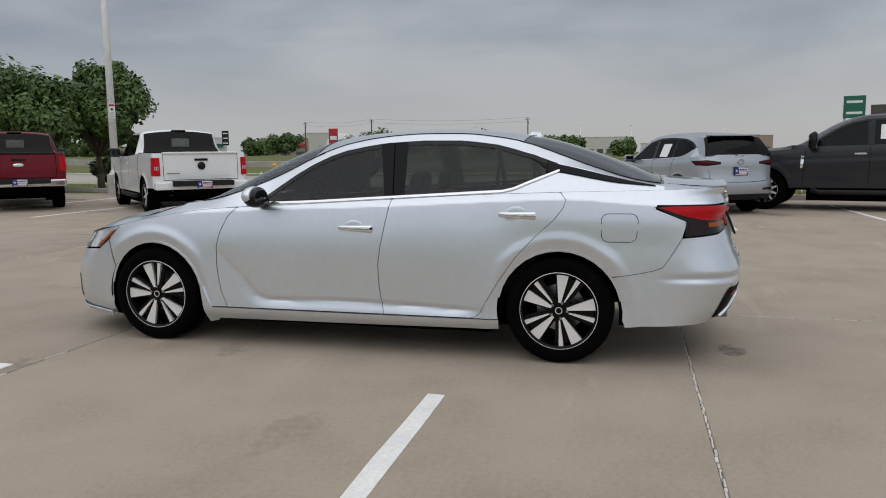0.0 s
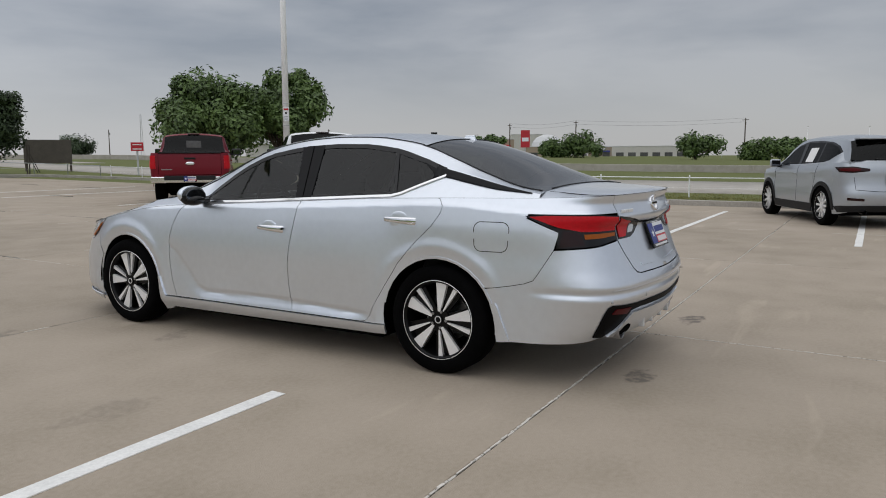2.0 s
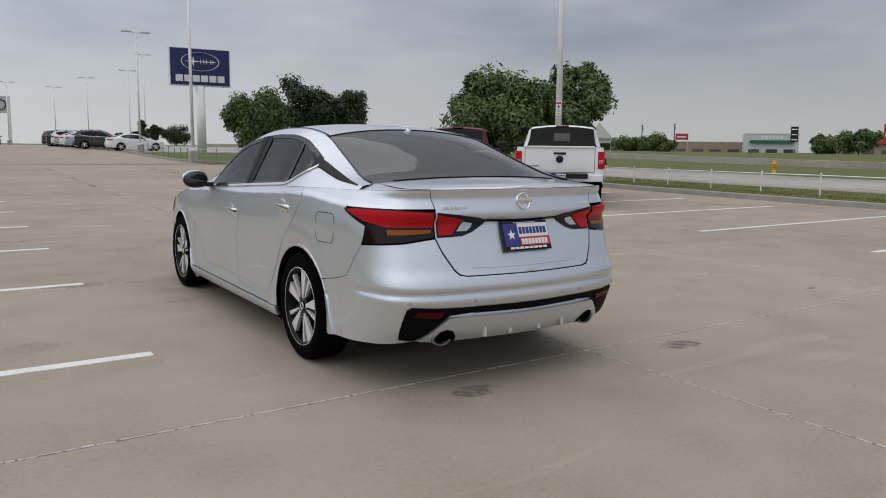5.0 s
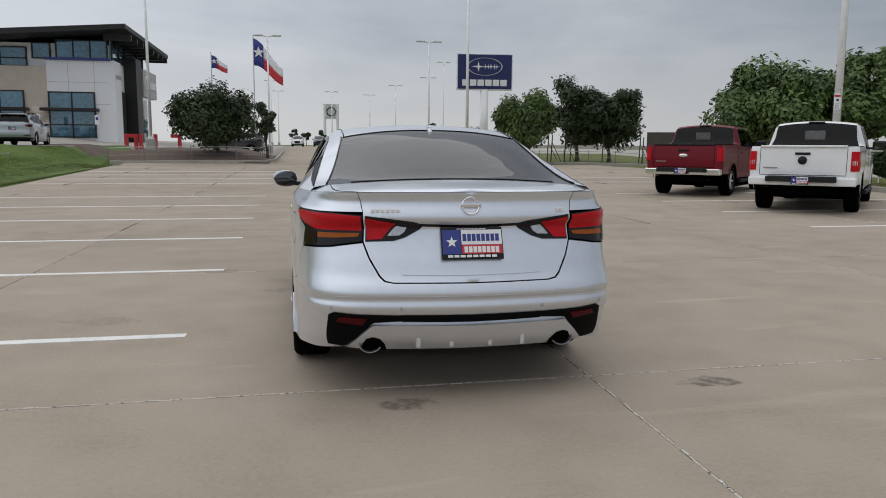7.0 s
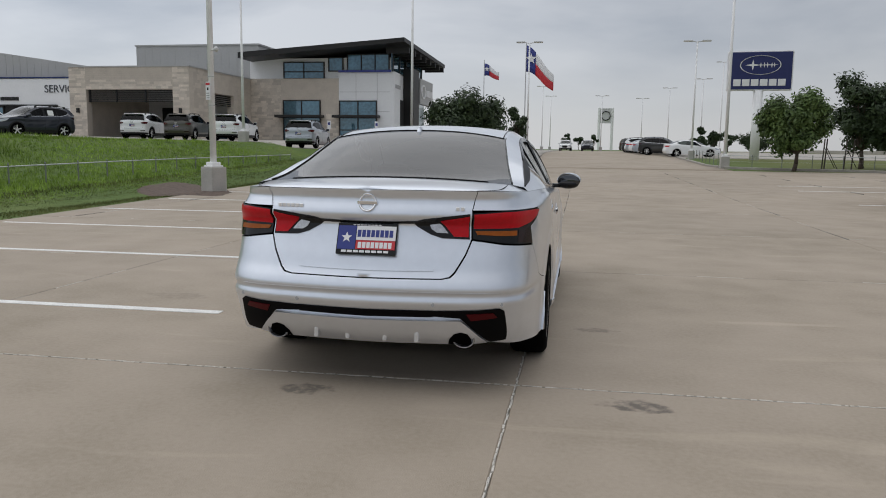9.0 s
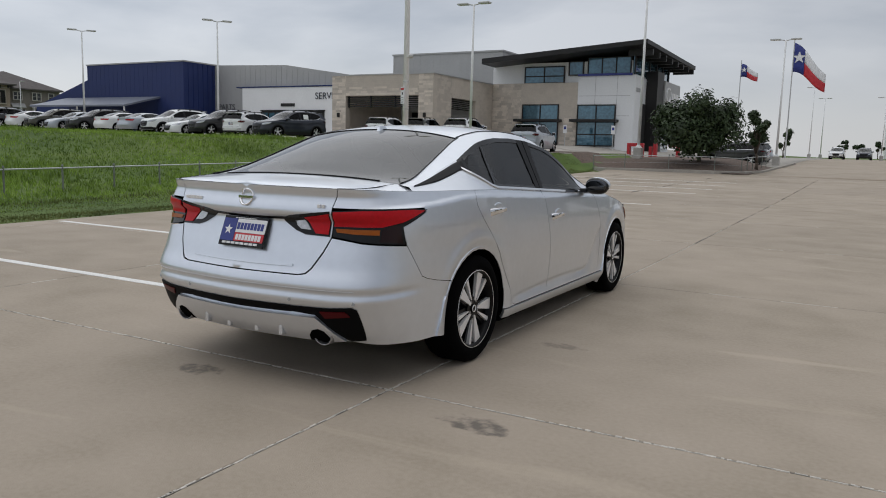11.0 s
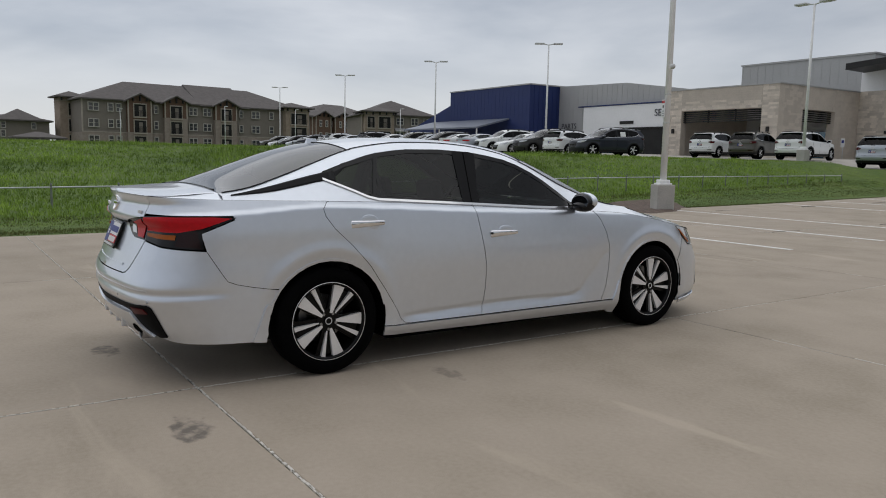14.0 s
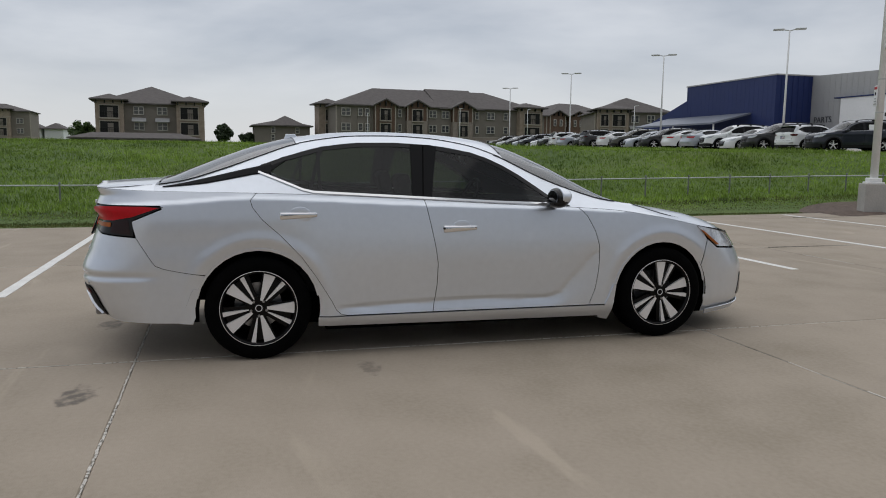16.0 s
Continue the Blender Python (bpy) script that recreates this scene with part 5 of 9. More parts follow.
def sheet(name, x0, x1, y0, y1, material, label, category, lift=0.03, step=1.5, edge=None):
    """A paved sheet that follows the land, with a visible edge."""
    xs, ys = frange(x0, x1, step), frange(y0, y1, step)
    bm = bmesh.new()
    top = [[bm.verts.new((x, y, height(x, y) + lift)) for y in ys] for x in xs]
    for i in range(len(xs) - 1):
        for j in range(len(ys) - 1):
            bm.faces.new((top[i][j], top[i + 1][j], top[i + 1][j + 1], top[i][j + 1])).smooth = True
    ring = [e for e in bm.edges if e.is_boundary]
    g = bmesh.ops.extrude_edge_only(bm, edges=ring)
    for v in g["geom"]:
        if isinstance(v, bmesh.types.BMVert):
            v.co.z -= lift + 0.12
    return tagged(part(name, bm, material), label, category, kind="structure")


sheet("yard_west", -100, -28.2, 29.0, 68, M_YARD, "pale concrete dealer yard above the field", "pavement", 0.04)
sheet("yard_middle", -28.2, -13.0, 37.2, 50.0, M_YARD, "pale concrete yard before the showroom", "pavement", 0.04, 0.8)
sheet("drive_north", -2.6, 9.0, 36, 130, M_CONCRETE, "wide beige concrete drive leading north", "pavement", 0.03)
sheet("yard_north_east", 9.0, 40, 60, 110, M_YARD, "pale concrete yard behind the sign", "pavement", 0.035)
sheet("yard_north_west", -34, -2.6, 50, 130, M_YARD, "pale concrete forecourt of the showroom", "pavement", 0.035)
sheet("frontage_road", 27, 33.5, -160, 150, M_YARD, "pale concrete frontage road", "road", 0.03, 4.0)
sheet("highway", 56, 72, -260, 320, M_ASPHALT, "grey asphalt highway beyond the verge", "road", 0.05, 8.0)

# slabs with real joints between them
lot = thing("lot_floor", "beige concrete parking lot cast in large slabs", "pavement", kind="structure")


def skew(x):
    """How far the lot's cross lines lie north of square at x."""
    return 0.02 * max(-9.0, min(14.0, x)) - 0.003


def slab(x0, x1, y0, y1, x0b=None, x1b=None):
    """One cast slab; x0b, x1b: its sides at the far end, where they run aslant."""
    g, d, bev = 0.0045, 0.14, 0.007
    x0b, x1b = x0 if x0b is None else x0b, x1 if x1b is None else x1b
    bm = bmesh.new()
    ring = [(x0 + g, y0 + g), (x1 - g, y0 + g), (x1b - g, y1 - g), (x0b + g, y1 - g)]
    cx, cy = (x0 + x1 + x0b + x1b) / 4, (y0 + y1) / 2
    inn = [(x + bev * (1 if x < cx else -1), y + bev * (1 if y < cy else -1)) for x, y in ring]
    ring, inn = [(x, y + skew(x)) for x, y in ring], [(x, y + skew(x)) for x, y in inn]
    rows = [[bm.verts.new((x, y, height(x, y) + dz)) for x, y in pts] for pts, dz in ((inn, 0.0), (ring, -bev), (ring, -d))]
    bm.faces.new(rows[0])
    for a, b in zip(rows, rows[1:]):
        for k in range(4):
            bm.faces.new((a[k], b[k], b[(k + 1) % 4], a[(k + 1) % 4]))
    bmesh.ops.recalc_face_normals(bm, faces=bm.faces[:])
    part("slab", bm, M_CONCRETE, lot)


JX, JY = [-7.79, -3.52, 0.762, 5.02, 9.29, 13.0], [-2.16 + 4.0 * k for k in range(-7, 10)]
for ya, yb in zip(JY, JY[1:]):
    for xa, xb in zip(JX, JX[1:]):
        slab(xa, xb, ya, yb)
    slab(west_edge(ya), JX[0], ya, yb, west_edge(yb))
    slab(JX[-1], 15.4 + 0.03 * ya, ya, yb, None, 15.4 + 0.03 * yb)
slab(-9.8, 2.6, JY[-1], 36.0), slab(2.6, 9.3, JY[-1], 36.0), slab(9.3, 16.4, JY[-1], 36.0)
seal = bmesh.new()
for x in JX:
    for ya, yb in zip(JY, JY[1:]):
        bx(seal, x - 0.0042, x + 0.0042, ya, yb, height(x, ya) - 0.06, height(x, (ya + yb) / 2) - 0.0012)
for y in JY:
    bx(seal, west_edge(y) + 0.02, 15.3, y - 0.0042, y + 0.0042, height(0, y) - 0.06, height(0, y) - 0.0012, m=Matrix(((1, 0, 0, 0), (0.02, 1, 0, -0.003), (0, 0, 1, 0), (0, 0, 0, 1))))
part("joint_seal", seal, M_SEAL, lot)
rng_seal = random.Random(31)
crumbs = bmesh.new()
for along in (0, 1):
    for c in (JX if along else JY):
        v, stop = (-14.0, 22.0) if along else (-8.0, 14.0)
        while v < stop:
            main = c in (JX[2], JY[7]) and -9 < v < 9
            crumbly = main and abs(v) < 8
            n = rng_seal.uniform(0.012, 0.07) if crumbly else rng_seal.uniform(0.04, 0.5) if rng_seal.random() < 0.8 else rng_seal.uniform(0.5, 1.6)
            o, w = rng_seal.uniform(-0.004, 0.004), rng_seal.uniform(0.002, 0.007)
            x0, x1, y0, y1 = (c + o - w, c + o + w, v, v + n) if along else (v, v + n, c + o - w, c + o + w)
            z = height((x0 + x1) / 2, (y0 + y1) / 2)
            if not along:
                y0, y1 = y0 + skew((x0 + x1) / 2), y1 + skew((x0 + x1) / 2)
            bx(crumbs, x0, x1, y0, y1, z - 0.03, z + 0.0012)
            v += n + (rng_seal.uniform(0.3, 1.4) if not main else rng_seal.uniform(-0.012, 0.022) if crumbly else rng_seal.uniform(0.01, 0.35))
tagged(part("chalky_sealant", crumbs, M_CHALK, lot), kind="stuff")

# painted bay lines

def bay_line(x0, x1, y, w=0.10):
    bm = bmesh.new()
    n = 14
    rng = random.Random(int(y * 100) + int(x0))
    rows = []
    for k in range(n + 1):
        x = lerp(x0, x1, k / n)
        yk = y + 0.018 * (x - (x1 if x1 < 0 else x0))
        a, b = yk - w / 2 + rng.uniform(-0.004, 0.004), yk + w / 2 + rng.uniform(-0.004, 0.004)
        rows.append([bm.verts.new((x, v, height(x, v) + dz)) for v, dz in ((a, 0.0), (a, 0.0045), (b, 0.0045), (b, 0.0))])
    for u, v in zip(rows, rows[1:]):
        for k in range(3):
            bm.faces.new((u[k], u[k + 1], v[k + 1], v[k]))
    bm.faces.new(rows[0]), bm.faces.new(rows[-1])
    bmesh.ops.recalc_face_normals(bm, faces=bm.faces[:])
    return tagged(part("bay_line", bm, M_LINE), "worn white painted parking line on concrete", "line marking", "bay lines", "structure")


for k in range(-3, 11):
    y = -0.835 + (2.72 if k < 0 else 2.79) * k
    bay_line(west_edge(y) + 0.25, -1.63 - 0.02 * max(0, k), y)
for k in range(-4, 9):
    y = -0.55 + 2.79 * k
    bay_line(7.45 + 0.05 * k, 13.6 + 0.12 * k, y + 0.05)

# kerb on the east and north
KERB = [(14.4, -34), (15.25, -6), (15.55, 5), (15.9, 11), (16.5, 15), (17.8, 19.5), (19.4, 25), (19.8, 30), (18.6, 34.5), (15.2, 37.0), (11.0, 38.0), (9.2, 39.2), (8.6, 42), (9.0, 60)]


def strip_along(pts, width, z0, z1, name, material, label, category, step=1.2):
    """A raised strip of even width that follows the land along a line."""
    dense = []
    for a, b in zip(pts, pts[1:]):
        n = max(1, round(math.dist(a, b) / step))
        dense += [(lerp(a[0], b[0], k / n), lerp(a[1], b[1], k / n)) for k in range(n)]
    dense.append(pts[-1])
    bm, rows = bmesh.new(), []
    for i, p in enumerate(dense):
        a, b = dense[max(0, i - 1)], dense[min(len(dense) - 1, i + 1)]
        d = Vector((b[0] - a[0], b[1] - a[1])).normalized()
        l, r = (p[0] - d.y * width / 2, p[1] + d.x * width / 2), (p[0] + d.y * width / 2, p[1] - d.x * width / 2)
        h = height(*p)
        rows.append([bm.verts.new((*q, h + z)) for q, z in ((l, z0), (l, z1 - 0.015), ((lerp(l[0], r[0], 0.1), lerp(l[1], r[1], 0.1)), z1), ((lerp(l[0], r[0], 0.9), lerp(l[1], r[1], 0.9)), z1), (r, z1 - 0.015), (r, z0))])
    for u, v in zip(rows, rows[1:]):
        for k in range(5):
            bm.faces.new((u[k], u[k + 1], v[k + 1], v[k]))
    bm.faces.new(rows[0]), bm.faces.new(rows[-1])
    bmesh.ops.recalc_face_normals(bm, faces=bm.faces[:])
    return tagged(part(name, bm, material), label, category, kind="structure")


strip_along(KERB, 0.16, -0.2, 0.14, "kerb_east", M_KERB, "worn concrete kerb round the lot", "kerb")
strip_along([(-2.4, 60), (-2.4, 40), (-2.9, 36.6), (-4.2, 35.6), (-9.9, 35.2), (-10.6, 35.6)], 0.16, -0.2, 0.15, "kerb_island", M_KERB, "concrete kerb of the mulched island", "kerb")
# apron between the slabs and the kerb
apron = bmesh.new()
ring = [(15.4 + 0.03 * y, y) for y in frange(-30, 34, 4)]
for a, b in zip(ring, ring[1:]):
    far_a, far_b = (20.6, a[1]), (20.6, b[1])
    if a[1] >= 10:
        apron.faces.new([apron.verts.new((x, y, height(x, y) - 0.012)) for x, y in (a, far_a, far_b, b)])
part("apron", apron, M_CONCRETE, lot)
bm = bmesh.new()
xs, ys = frange(-10.6, -2.6, 0.8), frange(35.7, 47.3, 0.8)
gv = [[bm.verts.new((x, y, height(x, y) + 0.05)) for y in ys] for x in xs]
for i in range(len(xs) - 1):
    for j in range(len(ys) - 1):
        bm.faces.new((gv[i][j], gv[i + 1][j], gv[i + 1][j + 1], gv[i][j + 1])).smooth = True
tagged(part("mulch_bed", bm, M_MULCH), "brown bark mulch on a planted island", "mulch", kind="structure")


def patch_of(name, cx, cy, rx, ry, material, label, category, lift=0.035, seed=1, turn=0.0):
    """An irregular patch that lies on the land."""
    rng = random.Random(seed)
    bm = bmesh.new()
    mid = bm.verts.new((cx, cy, height(cx, cy) + lift))
    rings = []
    for f in (0.5, 0.85, 1.0):
        rings.append([])
        for k in range(26):
            a = 2 * math.pi * k / 26
            r = f * (1 + 0.10 * math.sin(3 * a + seed) + 0.05 * rng.uniform(-1, 1))
            u, v, ct, st = rx * r * math.cos(a), ry * r * math.sin(a), math.cos(radians(turn)), math.sin(radians(turn))
            x, y = cx + u * ct - v * st, cy + u * st + v * ct
            rings[-1].append(bm.verts.new((x, y, height(x, y) + lift * (1.0 if f < 1 else -0.3))))
    for k in range(26):
        q = (k + 1) % 26
        bm.faces.new((mid, rings[0][k], rings[0][q]))
        for a, b in zip(rings, rings[1:]):
            bm.faces.new((a[k], b[k], b[q], a[q]))
    return tagged(part(name, bm, material, smooth=True), label, category, kind="structure")


patch_of("mulch_bank", -12.9, 40.6, 5.6, 1.9, M_MULCH, "brown mulch on the bank beside the island", "mulch", 0.09, 5, 131)
patch_of("mulch_ring", -10.03, 13.65, 3.05, 1.2, M_MULCH, "ring of brown mulch round the lamp base", "mulch", seed=3, turn=125)

# ---- grass blades on the western field and the eastern verge ----
M_BLADE = mat("grass_blade", (0.145, 0.258, 0.027), 0.75, vary=0.5, scale=0.35, second=(0.235, 0.34, 0.05))


def blades(name, count, place, seed, label, material=M_BLADE):
    rng = random.Random(seed)
    vs, fs = [], []
    while count:
        p = place(rng)
        if p is None:
            continue
        x, y, h, w = p
        count -= 1
        z = height(x, y) - 0.01
        for _ in range(3):
            a = rng.uniform(0, 6.28)
            dx, dy = math.cos(a) * w, math.sin(a) * w
            lx, ly, hh = rng.uniform(-0.5, 0.5) * h, rng.uniform(-0.5, 0.5) * h, h * rng.uniform(0.6, 1.15)
            i = len(vs)
            ox, oy = rng.uniform(-0.1, 0.1), rng.uniform(-0.1, 0.1)
            vs += [(x + ox - dx, y + oy - dy, z), (x + ox + dx, y + oy + dy, z), (x + ox + lx, y + oy + ly, z + hh)]
            fs.append((i, i + 1, i + 2))
    tagged(raw(name, vs, fs, material), label, "grass", kind="stuff")


def west_place(rng):
    """Long grass beyond the mown strip."""
    return field_place(rng, 2.6 + 32 * rng.random() ** 1.5)


def mown_place(rng):
    """The mown strip beside the concrete, ragged where it meets the long grass."""
    return field_place(rng, 0.12 + 3.6 * rng.random())


def field_place(rng, d):
    y = rng.uniform(-26, 46)
    x = west_edge(y) - d
    if math.hypot(((x + 12.9) * -0.656 + (y - 40.6) * 0.755) / 5.6, ((x + 12.9) * 0.755 + (y - 40.6) * 0.656) / 1.9) < 0.97:
        return None
    if x < -28.0 and y > 28.6 or x < -11.0 and y > 37.0:
        return None
    if math.hypot(((x + 10.03) * -0.574 + (y - 13.65) * 0.819) / 3.05, ((x + 10.03) * 0.819 + (y - 13.65) * 0.574) / 1.2) < 0.95:
        return None
    rough = sstep(2.9, 4.4, d) * sstep(34, 26, y)
    clump = noise.noise(Vector((x * 0.22, y * 0.22, 3.0)))
    h = lerp(0.035, 0.11 + 0.26 * max(0, clump - 0.12), rough)
    return x, y, h * rng.uniform(0.6, 1.4), lerp(0.009, 0.014, rough)


def east_place(rng):
    y = rng.uniform(-14, 34)
    x0 = float(np.interp(y, [p[1] for p in KERB[:9]], [p[0] for p in KERB[:9]])) + 0.15
    x = x0 + 11 * rng.random() ** 1.5
    return (x, y, rng.uniform(0.04, 0.09), 0.012) if x < 26.8 else None


blades("mown_grass", 34000, mown_place, 7, "short dull olive mown grass beside the concrete", mat("mown_grass_blade", (0.062, 0.105, 0.018), 0.8, vary=0.5, scale=0.5, second=(0.125, 0.135, 0.038)))
blades("field_grass", 96000, west_place, 5, "long green grass and weeds on the rising field")
blades("verge_grass", 16000, east_place, 6, "short dry green grass on the verge", mat("dry_grass_blade", (0.135, 0.15, 0.03), 0.75, vary=0.4, scale=0.5, second=(0.22, 0.20, 0.07)))

# ---- pipe fences ----

M_POSTSTEEL = mat("dull_weathered_steel", (0.20, 0.215, 0.19), 0.7, 0.2, vary=0.3, scale=7)


def fence(pts, label, top=0.62, spacing=2.6, material=M_GALV, level=None):
    """Low fence of posts with a top rail and one thin cable, following the land; level: the rail's own heights along y, with no cable."""
    ob = thing("pipe_fence", label, "fence")
    run, posts = [], []
    for a, b in zip(pts, pts[1:]):
        n = max(1, round(math.dist(a, b) / spacing))
        run += [(lerp(a[0], b[0], k / n), lerp(a[1], b[1], k / n)) for k in range(n)]
    run.append(pts[-1])
    line = [Vector((x, y, level(y) if level else height(x, y) + top)) for x, y in run]
    part("rail", tube(bmesh.new(), line, 0.018, 8), material, ob)
    if not level:
        part("cable", tube(bmesh.new(), [p - Vector((0, 0, top * 0.5)) for p in line], 0.004, 5), material, ob)
    for p in line:
        bm = cyl(bmesh.new(), Vector((p.x, p.y, height(p.x, p.y) - 0.1)), p + Vector((0, 0, 0.05)), 0.022, n=10)
        cyl(bm, p + Vector((0, 0, 0.05)), p + Vector((0, 0, 0.09)), 0.034, 0.01, 10)
        part("post", bm, M_POSTSTEEL if material == M_GALV else material, ob)
    return ob


fence([(-13.5, -26.2), (-13.5, 30.3)], "low galvanised pipe fence through the grass field", spacing=1.37, level=curve1([(-26.2, 0.40), (-5.5, 0.46), (1.4, 0.54), (11, 0.695), (17, 0.785), (24, 0.85), (30.3, 0.905)]))
fence([(-10.8, 35.9), (-9.0, 35.9), (-4.3, 36.2), (-3.1, 37.2), (-2.9, 46)], "low galvanised pipe rail round the mulched island", 0.75, 1.9)
fence([(20.2, -30), (20.2, -4), (20.6, 8), (21.6, 15), (23.3, 22), (24.6, 29), (23.5, 36)], "low pale pipe fence along the grass verge", 0.66, 2.7, M_POLE)
fence([(23.5, 37), (17.5, 40.5), (11.0, 41.0), (9.6, 42.5), (9.8, 58)], "low pale pipe fence along the northern verge", 0.7, 1.7)

# ---- poles, lamps, flags, signs ----


def lamp_pole(x, y, top, label, double=True, block=True, r=0.085, lit=True, yaw=0.0, heads=True, notice=False):
    """A tapered steel lamp post on its concrete block, with flat lamp heads."""
    ob = thing("lamp_post", label, "lamp post", "lamp posts")
    g = height(x, y)
    ob.matrix_world = pose(x, y, g, 0, 0, yaw)
    b = 0.68 if block else 0.0
    if block:
        bm = bx(bmesh.new(), -0.24, 0.24, -0.24, 0.24, -0.1, b, 0.02)
        part("concrete_block", bm, M_BASE, ob, "square cast concrete block")
        box("foot_plate", (-0.18, 0.18, -0.18, 0.18, b, b + 0.04), M_POLE, ob, bevel=0.01)
        box("pole_shoe", (-0.14, 0.14, -0.14, 0.14, b + 0.04, b + 0.13), M_POLE, ob, bevel=0.02)
    part("pole", cyl(bmesh.new(), (0, 0, b), (0, 0, top - g), r, r * 0.62, 14), M_POLE, ob, smooth=True)
    if heads:
        for s in (1, -1) if double else (1,):
            part("lamp_arm", cyl(bmesh.new(), (0, 0, top - g - 0.05), (s * 0.4, 0, top - g + 0.03), 0.035, n=8), M_LAMPHEAD, ob)
            box("lamp_head", (min(s * 0.35, s * 1.05), max(s * 0.35, s * 1.05), -0.2, 0.2, top - g, top - g + 0.09), M_LAMPHEAD, ob, bevel=0.02)
            box("lamp_panel", (min(s * 0.42, s * 1.0), max(s * 0.42, s * 1.0), -0.16, 0.16, top - g - 0.012, top - g - 0.002), M_LED if lit else M_LAMPHEAD, ob)
    if notice:
        box("notice_board", (-0.09, 0.09, -0.115, -0.1, 2.45, 2.92), M_SIGNWHITE, ob)
        box("notice_red_band", (-0.08, 0.08, -0.12, -0.116, 2.83, 2.89), M_SIGNRED, ob)
        box("notice_symbol", (-0.03, 0.03, -0.12, -0.116, 2.70, 2.77), M_TRIM, ob)
        for k in range(3):
            box("notice_bar", (-0.06, 0.06, -0.12, -0.116, 2.49 + 0.06 * k, 2.51 + 0.06 * k), M_GREYALLOY, ob)
        for z in (2.3, 3.05):
            part("band", cyl(bmesh.new(), (0, 0, z), (0, 0, z + 0.02), r + 0.004, n=14), M_GALV, ob)
    return ob


lamp_pole(-8.68, 12.75, 11.6, "white lamp post on a concrete block at the lot edge", notice=True, yaw=-25, r=0.088)
lamp_pole(15.3, 14.6, 11.8, "white lamp post behind the parked pickups", notice=True, yaw=-45, r=0.12)
lamp_pole(-18.2, 34.9, 9.72, "pale lamp post at the edge of the upper yard")
lamp_pole(-9.3, 39.6, 12.5, "white lamp post in the mulched island", heads=False, r=0.09)
lamp_pole(9.2, 39.6, 12.5, "white lamp post on the northern kerb island", heads=False, r=0.1)
for x, y, t in ((-39.7, 35.5, 10.1), (-53.1, 33.9, 9.9), (-69.0, 32.6, 9.85), (-92.0, 34.2, 10.2)):
    lamp_pole(x, y, t, "tall pale lamp post beside the row of cars", yaw=55)
for x, y, t in ((9.75, 57.2, 9.95), (-3.3, 55.3, 9.75), (13.8, 113.0, 10.8), (15.5, 92.0, 10.2), (20.5, 108.0, 14.0), (3.9, 113.8, 9.7), (10.7, 123.9, 10.0), (-5.7, 123.9, 12.0), (-5.0, 140, 11.5)):
    lamp_pole(x, y, t, "tall pale lamp post along the northern drive")
for x, y, t in ((-118, 47, 9.0), (-112, 33, 8.5), (-124, 20, 8.0), (-108, 62, 9.5)):
    lamp_pole(x, y, t, "pale lamp post in front of the apartment houses", False, r=0.07)

# camera dome on the post beside the field
cam_arm = thing("security_camera", "small white security camera on the lamp post", "camera")
part("bracket", tube(bmesh.new(), [(-8.68, 12.75, 3.75), (-8.45, 12.6, 3.85)], 0.02), M_POLE, cam_arm)
bm = bmesh.new()
bmesh.ops.create_uvsphere(bm, u_segments=12, v_segments=8, radius=0.07, matrix=Matrix.Translation((-8.43, 12.58, 3.8)))
part("dome", bm, M_LAMPHEAD, cam_arm, smooth=True)


def flag(x, y, g, top, hoist, fly, drop, label, r=0.07):
    ob = thing("flag_on_pole", label, "flag")
    part("pole", cyl(bmesh.new(), (x, y, g), (x, y, top + 0.4), r, r * 0.6, 10), M_GALV, ob)
    cols = (("blue_field", M_PLATEBLUE, 0.0, 0.34, 0, 1), ("white_stripe", M_SIGNWHITE, 0.34, 1.0, 0.5, 1), ("red_stripe", M_PLATERED, 0.34, 1.0, 0, 0.5))

    def at(u, v):
        return (x + 0.05 + fly * u, y + 0.5 * math.sin(u * 7 + v) * u, top - hoist * (1 - 0.38 * u) * (1 - v) - drop * u ** 1.1 + 0.07 * hoist * math.sin(u * 6))
    for nm, m, u0, u1, v0, v1 in cols:
        rows = [[at(lerp(u0, u1, i / 8), lerp(v0, v1, j / 4)) for j in range(5)] for i in range(9)]
        bm = grid_mesh(rows, (1,))
        g2 = bmesh.ops.solidify(bm, geom=bm.faces[:], thickness=0.02)
        part(nm, bm, m, ob, smooth=True)
    c = at(0.17, 0.55)
    star = bmesh.new()
    star.faces.new([star.verts.new((c[0] + rr * math.sin(a), c[1] - 0.12, c[2] + rr * math.cos(a))) for a, rr in ((math.pi * k / 5, hoist * (0.22 if k % 2 == 0 else 0.09)) for k in range(10))])
    part("star", star, M_SIGNWHITE, ob)


flag(-7.2, 103.7, height(-7.2, 103.7), 16.1, 3.7, 3.9, 4.0, "large flag with blue field, white star, white and red stripes", 0.1)
flag(-11.2, 88.4, height(-11.2, 88.4), 11.9, 1.5, 1.75, 1.05, "small flag with blue field, white star, white and red stripes")

# the dealer's pylon: navy board, pale oval with stars, a word as plain bars
pyl = thing("pylon_sign", "navy dealer pylon sign with white oval and bars", "sign")
pyl.matrix_world = pose(14.5, 57.1, height(14.5, 57), 0, 0, -5)
gz = height(14.5, 57)
part("column", cyl(bmesh.new(), (0, 0, -0.2), (0, 0, 5.4), 0.36, n=20), M_POLE, pyl, smooth=True)
box("board", (-2.3, 2.3, -0.3, 0.3, 6.2 - gz, 9.05 - gz), M_SIGNBLUE, pyl, bevel=0.04)
box("board_edge", (-2.38, 2.38, -0.26, 0.26, 6.12 - gz, 9.13 - gz), M_SIGNWHITE, pyl, bevel=0.03)
z0 = 8.05 - gz
